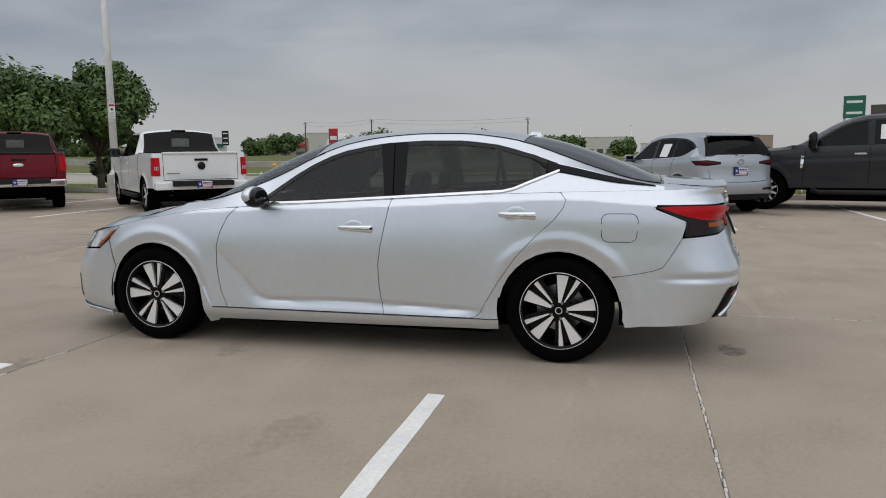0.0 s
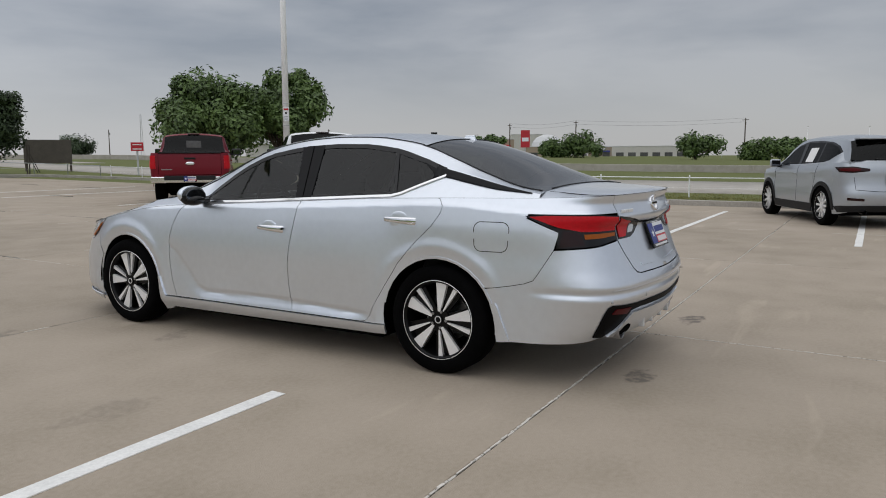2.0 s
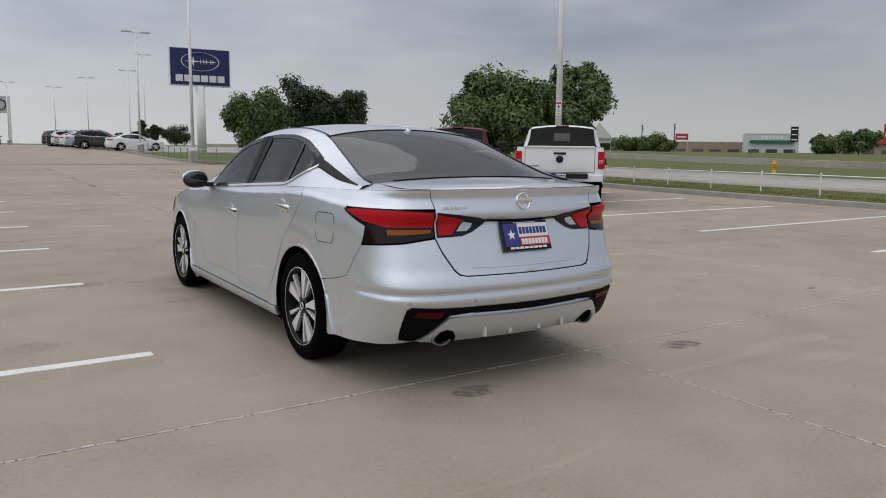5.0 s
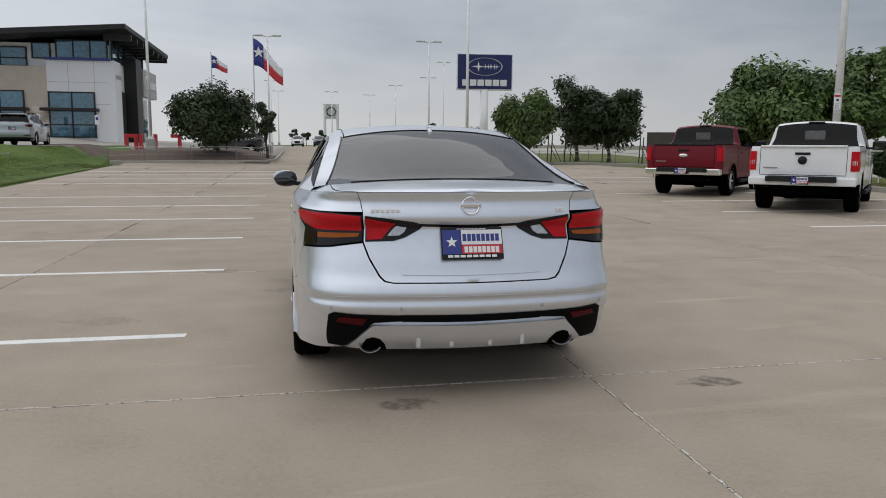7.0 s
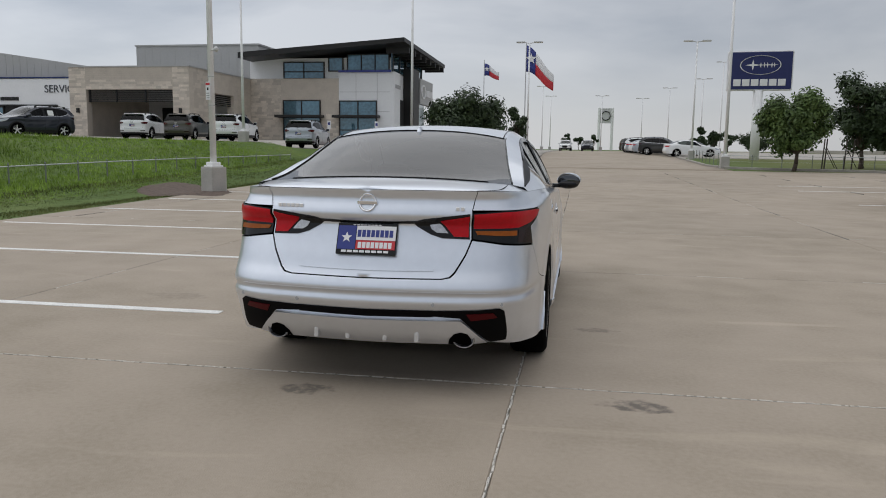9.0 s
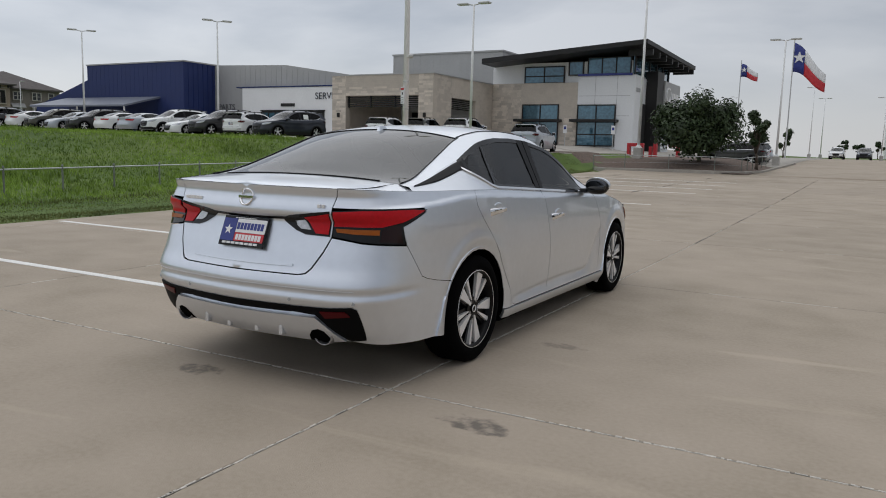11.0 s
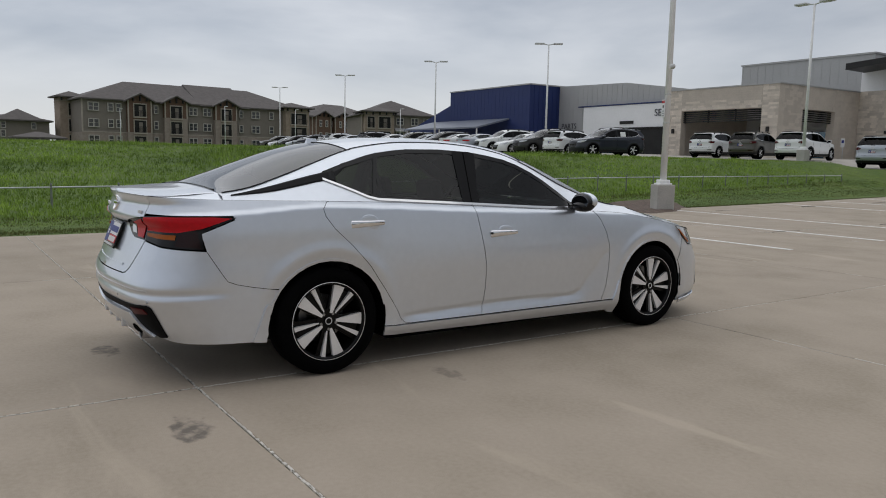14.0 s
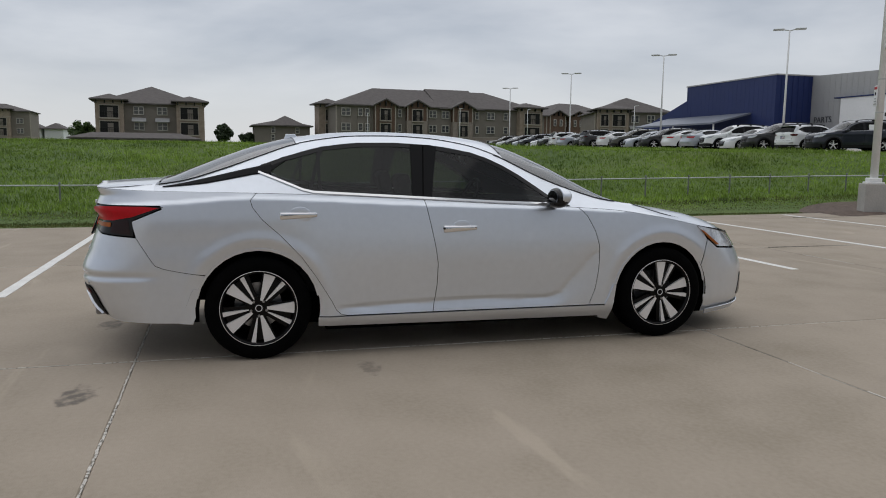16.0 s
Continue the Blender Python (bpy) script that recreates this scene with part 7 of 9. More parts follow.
storefront(shed, -59.4, -56.2, 61.12, 1.9, 5.0, 3, (2.0, 3.5, 4.95), "office_window")
written("SERVICE", 1.05, M_NAVY, Matrix.Translation((-49.7, 61.25, 6.7)) @ Matrix.Rotation(radians(90), 4, "X"), shed, "service_lettering")
for k in range(5):
    box("small_word_bar", (-56.6 + 0.42 * k, -56.25 + 0.42 * k, 61.22, 61.3, 5.6, 5.95), M_DARKMETAL, shed)
written("PARTS", 0.95, M_DARKLETTER, Matrix.Translation((-66.0, 62.12, 5.6)) @ Matrix.Rotation(radians(90), 4, "X"), shed, "parts_lettering")
box("parts_canopy", (-68.0, -63.6, 60.4, 62.2, 3.6, 4.0), M_TRIM, shed)
tall = thing("workshop_block", "tall plain grey metal-clad block behind the showroom", "building")
box("block_wall", (-44.4, -31.0, 66.0, 80, 1.5, 11.35), M_GREYMETAL, tall)
box("block_coping", (-44.5, -30.9, 65.9, 80.1, 11.35, 11.5), M_GREYMETAL, tall)
rb_ = bmesh.new()
for k in range(16):
    bx(rb_, -44.3 + 0.84 * k, -44.24 + 0.84 * k, 65.985, 66.0, 7.5, 11.3)
tagged(part("block_ribs", rb_, M_GREYMETAL, tall), kind="stuff")
blue = thing("parts_building", "blue metal-clad building with a lean-to canopy", "building")
box("blue_wall", (-85.6, -68.0, 57.3, 84, 1.6, 10.6), M_BLUEMETAL, blue)
box("blue_coping", (-85.7, -67.9, 57.2, 84, 10.6, 10.75), M_GREYMETAL, blue)
low = bmesh.new()
pr = [(-97, 1.6), (-97, 5.6), (-85.6, 8.9), (-85.6, 1.6)]
a_, b_ = [low.verts.new((x, 57.5, z)) for x, z in pr], [low.verts.new((x, 84, z)) for x, z in pr]
low.faces.new(a_), low.faces.new(b_)
for k in range(4):
    low.faces.new((a_[k], a_[(k + 1) % 4], b_[(k + 1) % 4], b_[k]))
bmesh.ops.recalc_face_normals(low, faces=low.faces[:])
part("blue_low_wing", low, M_BLUEMETAL, blue)
rb_ = bmesh.new()
for k in range(22):
    bx(rb_, -85.4 + 0.8 * k, -85.36 + 0.8 * k, 57.29, 57.3, 2, 10.5)
for k in range(6):
    bx(rb_, -68.0, -67.95, 58.0 + 0.75 * k, 58.06 + 0.75 * k, 2, 10.5)
tagged(part("blue_ribs", rb_, M_BLUEMETAL, blue), kind="stuff")
M_GREYBLUE = mat("blue_grey_metal_roof", (0.20, 0.22, 0.27), 0.5, 0.3, vary=0.06, scale=0.5)
cn = bmesh.new()
vs_ = [cn.verts.new(p) for p in ((-90.0, 52.2, 5.35), (-72.0, 52.2, 5.35), (-72.0, 57.3, 6.6), (-90.0, 57.3, 6.6), (-90.0, 52.2, 5.15), (-72.0, 52.2, 5.15), (-72.0, 57.3, 6.4), (-90.0, 57.3, 6.4))]
for q in ((0, 1, 2, 3), (4, 7, 6, 5), (0, 4, 5, 1), (1, 5, 6, 2), (2, 6, 7, 3), (3, 7, 4, 0)):
    cn.faces.new([vs_[i] for i in q])
part("canopy_roof", cn, M_GREYBLUE, blue)
for x in (-89.5, -81.0, -72.4):
    part("canopy_post", cyl(bmesh.new(), (x, 52.5, 1.5), (x, 52.5, 5.3), 0.1, n=8), M_POLE, blue)
box("roller_door", (-80.5, -77.5, 57.2, 57.3, 1.9, 4.4), M_PLATEBLUE, blue)

# ---- apartment houses beyond the field ----
M_BRICK = mat("brown_brick", (0.33, 0.275, 0.24), 0.9, vary=0.16, scale=2.0)
M_SIDING = mat("grey_brown_siding", (0.235, 0.205, 0.18), 0.85, vary=0.08, scale=1.0)
M_TANSTONE = mat("tan_ledger_stone", (0.36, 0.285, 0.23), 0.9, vary=0.2, scale=1.6)
M_SHINGLE = mat("brown_grey_shingle", (0.125, 0.112, 0.107), 0.9, vary=0.2, scale=1.5)
M_PALETRIM = mat("pale_timber_trim", (0.42, 0.37, 0.32), 0.8, vary=0.06, scale=2)
M_TIMBER = mat("rust_brown_timber", (0.15, 0.09, 0.064), 0.8, vary=0.15, scale=2)
M_BLIND = mat("pale_window_blind", (0.50, 0.47, 0.43), 0.8, vary=0.15, scale=2)
M_PANE = mat("dull_window_glass", (0.075, 0.075, 0.075), 0.15, vary=0.3, scale=1.0, coat=0.5)


def hip(parent, x0, x1, y0, y1, z, rise, over=0.6, name="roof", inset=None):
    """A hipped roof with its eaves. inset: how far the ridge's ends lie behind the two ends."""
    x0, x1, y0, y1 = x0 - over, x1 + over, y0 - over, y1 + over
    k = min(x1 - x0, y1 - y0) / 2
    i0, i1 = inset or (k, k)
    bm = bmesh.new()
    lows = [bm.verts.new(p) for p in ((x0, y0, z), (x1, y0, z), (x1, y1, z), (x0, y1, z))]
    mids = [bm.verts.new(p) for p in ((x0, y0, z + 0.22), (x1, y0, z + 0.22), (x1, y1, z + 0.22), (x0, y1, z + 0.22))]
    if (x1 - x0) > (y1 - y0):
        r0, r1 = bm.verts.new((x0 + i0, (y0 + y1) / 2, z + rise)), bm.verts.new((x1 - i1 - 0.01, (y0 + y1) / 2, z + rise))
        bm.faces.new((mids[0], mids[1], r1, r0)), bm.faces.new((mids[2], mids[3], r0, r1)), bm.faces.new((mids[1], mids[2], r1)), bm.faces.new((mids[3], mids[0], r0))
    else:
        r0, r1 = bm.verts.new(((x0 + x1) / 2, y0 + i0, z + rise)), bm.verts.new(((x0 + x1) / 2, y1 - i1 + 0.01, z + rise))
        bm.faces.new((mids[1], mids[2], r1, r0)), bm.faces.new((mids[3], mids[0], r0, r1)), bm.faces.new((mids[0], mids[1], r0)), bm.faces.new((mids[2], mids[3], r1))
    for i in range(4):
        bm.faces.new((lows[i], lows[(i + 1) % 4], mids[(i + 1) % 4], mids[i]))
    bm.faces.new(lows[::-1])
    bmesh.ops.recalc_face_normals(bm, faces=bm.faces[:])
    return part(name, bm, M_SHINGLE, parent)


STOREY = 2.7


def apt_window(parent, y, z, w=1.75, h=1.45, x=0.0, awning=False):
    """A window with pale frame, glazing bars and half-drawn blinds, set on the east wall at x."""
    wd = new("window")
    wd.parent = parent
    fr = bmesh.new()
    bars = [(y - w / 2, y - w / 2 + 0.14, z, z + h), (y + w / 2 - 0.14, y + w / 2, z, z + h), (y - w / 2 + 0.14, y + w / 2 - 0.14, z, z + 0.14), (y - w / 2 + 0.14, y + w / 2 - 0.14, z + h - 0.14, z + h)]
    if w > 1.2:
        bars.append((y - 0.08, y + 0.08, z + 0.14, z + h - 0.14))
    for a, b, c, d in bars:
        bx(fr, x, x + 0.14, a, b, c, d)
    bx(fr, x, x + 0.11, y - w / 2 + 0.14, y + w / 2 - 0.14, z + h / 2 - 0.035, z + h / 2 + 0.035)
    part("window_frame", fr, M_BLIND, wd)
    box("pane", (x, x + 0.06, y - w / 2 + 0.05, y + w / 2 - 0.05, z + 0.05, z + h - 0.05), M_PANE, wd)
    if awning:
        aw = bmesh.new()
        prof = [(x, z + h + 0.75), (x + 0.9, z + h + 0.12), (x + 0.9, z + h + 0.02), (x, z + h + 0.62)]
        a_, b_ = [aw.verts.new((u, y - w / 2 - 0.3, v)) for u, v in prof], [aw.verts.new((u, y + w / 2 + 0.3, v)) for u, v in prof]
        aw.faces.new(a_), aw.faces.new(b_)
        for k in range(4):
            aw.faces.new((a_[k], a_[(k + 1) % 4], b_[(k + 1) % 4], b_[k]))
        bmesh.ops.recalc_face_normals(aw, faces=aw.faces[:])
        part("awning", aw, M_GREYMETAL, wd, "small grey metal awning")


def balcony(parent, y, z, w, x, tall=2.05):
    """A balcony: near-black panel paints its shaded hollow, plus pale door, slab, railing, surround."""
    bl = new("balcony")
    bl.parent = parent
    box("recess", (x - 0.1, x + 0.03, y - w / 2, y + w / 2, z, z + tall), M_OPENSHADE, bl)
    box("balcony_door", (x, x + 0.05, y - w * 0.1, y + w * 0.22, z + 0.05, z + tall - 0.3), M_SIDING, bl)
    box("slab", (x, x + 0.3, y - w / 2 - 0.15, y + w / 2 + 0.15, z - 0.22, z), M_PALETRIM, bl)
    rl = bmesh.new()
    for k in range(9):
        yy = lerp(y - w / 2, y + w / 2, k / 8)
        bx(rl, x + 0.2, x + 0.24, yy - 0.02, yy + 0.02, z, z + 0.95)
    bx(rl, x + 0.19, x + 0.25, y - w / 2, y + w / 2, z + 0.95, z + 1.02)
    tagged(part("railing", rl, M_DARKMETAL, bl), kind="stuff")
    box("lintel", (x, x + 0.16, y - w / 2 - 0.15, y + w / 2 + 0.15, z + tall, z + tall + 0.16), M_PALETRIM, bl)
    for s in (-1, 1):
        box("jamb", (x, x + 0.14, y + s * (w / 2 + 0.08) - 0.07, y + s * (w / 2 + 0.08) + 0.07, z, z + tall), M_PALETRIM, bl)


def tower(parent, base, eave, c, half, places, x=1.4, back=-5.0):
    """A stone tower with balconies, dark brackets under its eaves and a low hipped roof."""
    tw = new("corner_tower")
    tw.parent = parent
    top = eave + 0.5
    box("tower_wall", (back, x, c - half, c + half, base - 2, top), M_TANSTONE, tw)
    box("tower_frieze", (back, x + 0.05, c - half - 0.04, c + half + 0.04, base + 3 * STOREY - 0.1, base + 3 * STOREY + 0.05), M_PALETRIM, tw)
    n = max(3, round(half * 1.6))
    for k in range(n):
        v = lerp(c - half + 0.25, c + half - 0.25, k / (n - 1))
        box("bracket", (x, x + 0.5, v - 0.09, v + 0.09, top - 0.5, top), M_DARKMETAL, tw)
    hip(tw, back, x, c - half, c + half, top, 1.25, 0.85)
    for v, w in places:
        for k in range(3):
            balcony(tw, v, base + STOREY * k + 0.15, w, x)


def gabled_bay(parent, base, eave, b, half, low, glazed=False):
    """A gabled bay: timber above, stone below, with balconies or windows."""
    by_ = new("gabled_bay")
    by_.parent = parent
    box("bay_base", (-1, 1.0, b - half, b + half, base - 2, low), M_BRICK, by_)
    box("bay_wall", (-1, 1.0, b - half + 0.02, b + half - 0.02, low, eave + 0.3), M_TIMBER, by_)
    for v in (-half - 0.02, half - 0.2):
        box("corner_board", (0.98, 1.07, b + v, b + v + 0.22, low, eave + 0.2), M_PALETRIM, by_)
    w = half + 0.62
    gb = bmesh.new()
    p = [(b - w, eave + 0.1), (b, eave + 1.45), (b + w, eave + 0.1), (b + w, eave - 0.12), (b, eave + 1.2), (b - w, eave - 0.12)]
    a_, c_ = [gb.verts.new((1.6, u, v)) for u, v in p], [gb.verts.new((-5, u, v)) for u, v in p]
    gb.faces.new((a_[0], a_[1], a_[4], a_[5])), gb.faces.new((a_[1], a_[2], a_[3], a_[4]))
    for k in range(6):
        gb.faces.new((a_[k], a_[(k + 1) % 6], c_[(k + 1) % 6], c_[k]))
    bmesh.ops.recalc_face_normals(gb, faces=gb.faces[:])
    part("gable_roof", gb, M_SHINGLE, by_)
    gf = bmesh.new()
    gf.faces.new([gf.verts.new((1.03, u, v)) for u, v in ((b - half, eave + 0.25), (b + half, eave + 0.25), (b, eave + 1.3))])
    part("gable_face", gf, M_TIMBER, by_)
    for k in (-1, 0, 1):
        box("gable_bracket", (1.0, 1.5, b + k * half * 0.55 - 0.08, b + k * half * 0.55 + 0.08, eave + 0.1, eave + (1.0 if k == 0 else 0.55)), M_DARKMETAL, by_)
    for k in range(3):
        if glazed:
            for v in (-0.9, 0.9):
                apt_window(by_, b + v, base + STOREY * k + 0.75, 0.8, 1.5, 1.0)
        else:
            balcony(by_, b, base + STOREY * k + 0.15, 1.9, 1.02)


def apartments(x, y, yaw, u0, u1, base, eave, ridge, bays, towers, windows, label, depth=16.0, inset=None, glazed=False, awnings=False):
    """A three-storey house whose front looks to its own +x and runs from u0 to u1. bays: (place, half width, foot of the timber); towers: (place, half width, balconies); windows: (place, width)."""
    ob = thing("apartment_house", label, "building", "apartment houses")
    ob.matrix_world = pose(x, y, 0, 0, 0, yaw)
    box("upper_wall", (-depth, 0, u0, u1, base + STOREY, eave + 0.05), M_SIDING, ob)
    box("lower_wall", (-depth - 0.05, 0.06, u0 - 0.05, u1 + 0.05, base - 2, base + STOREY), M_BRICK, ob)
    box("string_course", (0, 0.1, u0 - 0.08, u1 + 0.08, base + STOREY, base + STOREY + 0.16), M_PALETRIM, ob)
    for c in (u0, u1):
        box("corner_board", (-0.2, 0.05, c - 0.1, c + 0.1, base + STOREY + 0.16, eave), M_PALETRIM, ob)
    hip(ob, -depth, 0.0, u0, u1, eave, ridge - eave, inset=inset)
    for c, half, places in towers:
        tower(ob, base, eave, c, half, places)
    for b, half, low in bays:
        gabled_bay(ob, base, eave, b, half, base + low, glazed)
    for c, w in windows:
        for k in range(3):
            apt_window(ob, c, base + STOREY * k + 0.8, w, x=0.06, awning=awnings and k == 1)
    return ob


apartments(-137.2, -16.4, 5, -8.4, 8.7, 1.25, 9.25, 13.05, [], [(-6.6, 2.25, [(-6.65, 2.9)]), (6.6, 2.35, [(6.4, 2.9)])], [(-1.95, 1.75), (1.9, 1.75)], "three-storey brown apartment house with tower balconies", 32, awnings=True)
long_house = apartments(-133.85, 34.8, 6, -19.3, 21.4, 1.75, 9.8, 13.75, [(-10.4, 2.0, 2.9), (-4.2, 2.0, 5.6), (5.0, 2.05, 5.6)], [(19.4, 2.5, [(19.6, 3.3)])],
                        [(-17.6, 1.75), (-14.9, 0.95), (-13.6, 0.95), (-7.4, 0.8), (-0.85, 1.6), (1.75, 1.6), (8.3, 0.8), (11.2, 1.75), (14.45, 1.0)], "long three-storey brown apartment house with gabled bays", inset=(9.5, 8.8))
tower(long_house, 1.75, 9.8, -19.0, 1.95, [(-19.0, 1.2)], -7.5, -11.5)
step = bmesh.new()
prof = [(0.75, 9.82), (-8.0, 14.05), (-16.75, 9.82), (-16.75, 9.7), (0.75, 9.7)]
a_, b_ = [step.verts.new((u, 0.3, v)) for u, v in prof], [step.verts.new((u, 9.8, v)) for u, v in prof]
step.faces.new(a_), step.faces.new(b_)
for k in range(5):
    step.faces.new((a_[k], a_[(k + 1) % 5], b_[(k + 1) % 5], b_[k]))
bmesh.ops.recalc_face_normals(step, faces=step.faces[:])
part("stepped_roof", step, M_SHINGLE, long_house)
apartments(-124.5, 62.9, -15, 0.2, 14.2, 1.28, 9.25, 12.5, [], [(3.3, 2.85, [(1.65, 1.3), (4.3, 2.2)])], [(7.65, 1.5), (10.6, 1.5), (12.9, 1.0)], "three-storey brown apartment house beside the blue building", depth=15, inset=(3.5, 6), awnings=True)
apartments(-152.8, 66.7, 18, -1.6, 22, 1.6, 9.95, 13.6, [(0.65, 2.3, 2.9), (6.7, 2.6, 2.9)], [], [(3.7, 0.9), (11.5, 1.75)], "brown apartment wing with two timber gables", inset=(11, 8), glazed=True)
apartments(-228, -70.6, 4, -13, 13, 2, 11.5, 13.9, [(-4, 2.2, 2.9)], [(6.0, 2.3, [(6.0, 2.8)])], [(-10.5, 1.75), (0.5, 1.75), (10.5, 1.75)], "pale far apartment house", 14)
hs = thing("low_house", "low brown house with a hipped roof behind the field", "building")
hs.matrix_world = pose(-139.2, 7.4, 0, 0, 0, 2)
box("wall", (-8, 0, -6.0, 4.1, 0.5, 6.1), M_SIDING, hs)
hip(hs, -8, 0, -6.0, 4.1, 6.0, 1.25)
hip(hs, -8.2, 0.2, -3.4, 2.9, 6.02, 2.15, 0.5, "raised_roof")
for y, z in ((-2.7, 4.75), (1.75, 4.7), (-2.75, 3.35)):
    apt_window(hs, y, z, 0.8, 1.2, 0.0)
for x, y, yaw, n in ((-126, -17.5, 5, 19.0), (-126.5, 8.5, 2, 6.6)):
    cp = thing("carport", "long low carport with a dark shingle roof", "carport", "carports")
    cp.matrix_world = pose(x, y, 0, 0, 0, yaw)
    hip(cp, -3, 3, -n / 2, n / 2, 3.0, 1.1, 0.4)
    for k in range(5):
        part("post", cyl(bmesh.new(), (2.6, lerp(-n / 2, n / 2, k / 4), 0.5), (2.6, lerp(-n / 2, n / 2, k / 4), 3.05), 0.1, n=8), M_PALETRIM, cp)
far_row = thing("far_houses", "row of small pale far houses", "building")
for k in range(2):
    box("house_wall", (-262, -252, -65.5 + k * 6.2, -60.2 + k * 6.2, 1, 7.4), M_PANEL, far_row)
    hip(far_row, -262, -252, -65.5 + k * 6.2, -60.2 + k * 6.2, 7.4, 2.0)

# ---- the far side of the highway ----
def beyond(x, y, z=1.28, north=False):
    """A place beyond the highway: plan laid out at half distance from the lot, then carried out to its own."""
    px, py = (-1.9, -5.8) if north else (-4.9, -3.0)
    return px + 2 * (x - px), py + 2 * (y - py), 1.28 + 2 * (z - 1.28)



def shop(x, y, yaw, w, h, d, material, label, windows=4, band=None, dome=False):
    ob = thing("far_shop", label, "building", "far shops")
    x, y, h = beyond(x, y, h - 0.3, y > 70)
    w, d, h = w * 2, d * 2, h + 0.3
    ob.matrix_world = pose(x, y, -0.3, 0, 0, yaw)
    box("wall", (0, d, -w / 2, w / 2, 0, h), material, ob)
    box("parapet", (-0.15, d + 0.15, -w / 2 - 0.15, w / 2 + 0.15, h, h + 0.3), M_LAMPHEAD, ob)
    for k in range(windows):
        yy = lerp(-w / 2, w / 2, (k + 0.5) / windows)
        box("window", (-0.08, 0.02, yy - w / windows * 0.32, yy + w / windows * 0.32, 0.4, min(h * 0.6, 3.0)), M_PANE, ob)
    if band:
        box("awning", (-1.2, -0.02, -w * 0.42, w * 0.42, h * 0.62, h * 0.74), band, ob)
        for k in range(6):
            box("word_bar", (-0.12, -0.02, -w * 0.2 + k * w * 0.07, -w * 0.2 + k * w * 0.07 + w * 0.05, h * 0.8, h * 0.92), M_SIGNWHITE, ob)
    if dome:
        vs, fs = lathe([(w * 0.36, 0), (w * 0.33, w * 0.12), (w * 0.24, w * 0.22), (w * 0.1, w * 0.28), (0.0, w * 0.29)], 20, "z")
        raw("dome_roof", [(a * 0.6 + d / 2, b, c + h) for a, b, c in vs], fs, M_LAMPHEAD, ob)
    return ob


M_TANWALL = mat("tan_render", (0.34, 0.27, 0.2), 0.85, vary=0.08, scale=0.6)
M_PALEWALL = mat("pale_render", (0.55, 0.53, 0.49), 0.85, vary=0.06, scale=0.6)
shop(129, 65.5, 28, 9.0, 4.9, 12, M_TANWALL, "tan far shop with a red awning", 3, M_SIGNRED)
shop(134, 55.5, 25, 9.0, 3.4, 12, M_TANWALL, "far building with a rounded roof", 3, None, True)
shop(129, 43, 22, 4.0, 3.2, 8, M_TANWALL, "tan far shop with a blue awning", 2, M_PLATEBLUE)
shop(150, 41, 18, 17.0, 3.5, 10, M_PALEWALL, "long pale far building", 7)
shop(214, 13, 5, 24.0, 5.6, 14, M_PALEWALL, "long grey far building", 9)
shop(193, -29, -4, 6.0, 5.0, 10, M_TANWALL, "tan far building beyond the highway", 2)
shop(185, -12, 0, 22.0, 3.4, 10, M_PALEWALL, "low pale far building", 8)
shop(119.5, 97.5, 42, 27.0, 3.6, 12, M_TANWALL, "long low tan far building", 8)
shop(123, 77.5, 38, 9.0, 5.0, 14, M_LAMPHEAD, "grey far shop with a blue awning", 3, M_SIGNGREEN)
shop(178, 78, 28, 8.0, 7.2, 12, M_PALEWALL, "plain pale far building beyond the road", 3)
gh = thing("gabled_house", "small far house with a steep grey gable", "building")
gh.matrix_world = pose(*beyond(74.5, 72.2, 0.9, True), 0, 0, -46) @ Matrix.Diagonal((2, 2, 1.75, 1))
box("wall", (-1.6, 1.6, 0, 5, 0, 2.6), M_PALEWALL, gh)
gb = bmesh.new()
p = [(-1.9, 2.5), (0, 5.0), (1.9, 2.5)]
a_, c_ = [gb.verts.new((u, -0.3, v)) for u, v in p], [gb.verts.new((u, 5.3, v)) for u, v in p]
gb.faces.new(a_), gb.faces.new(c_)
for k in range(3):
    gb.faces.new((a_[k], a_[(k + 1) % 3], c_[(k + 1) % 3], c_[k]))
part("roof", gb, M_LAMPHEAD, gh)


def utility_pole(x, y, top, label="dark timber utility pole with a crossarm"):
    ob = thing("utility_pole", label, "utility pole", "utility poles")
    x, y, top = beyond(x, y, top, y > 70)
    g = min(height(x, y), 0.6)
    part("pole", cyl(bmesh.new(), (x, y, g - 0.2), (x, y, top), 0.2, 0.13, 10), M_BARK, ob)
    box("crossarm", (-1.0, 1.0, -0.06, 0.06, -0.08, 0.08), M_BARK, ob, m=pose(x, y, top - 0.5, 0, 0, 60))
    part("transformer", cyl(bmesh.new(), (x + 0.3, y, top - 1.8), (x + 0.3, y, top - 1.0), 0.22, n=10), M_GALV, ob)
    return ob


UP = [(95.0, 45.0, 6.0), (98.0, 36.0, 6.3), (104.0, 14.2, 6.3), (86.4, 75.2, 5.4), (89.5, 71.6, 5.6), (78, 110, 6)]
for p in UP:
    utility_pole(*p)
wires = thing("power_lines", "thin dark overhead power lines", "cable")
for a, b in zip(UP[:3], UP[1:3]):
    a, b = beyond(*a), beyond(*b)
    for dz in (0.0, -1.0):
        pts = [Vector((lerp(a[0], b[0], k / 8), lerp(a[1], b[1], k / 8), lerp(a[2], b[2], k / 8) + dz - 0.7 * math.sin(math.pi * k / 8))) for k in range(9)]
        part("wire", tube(bmesh.new(), pts, 0.018, 4), M_TRIM, wires)
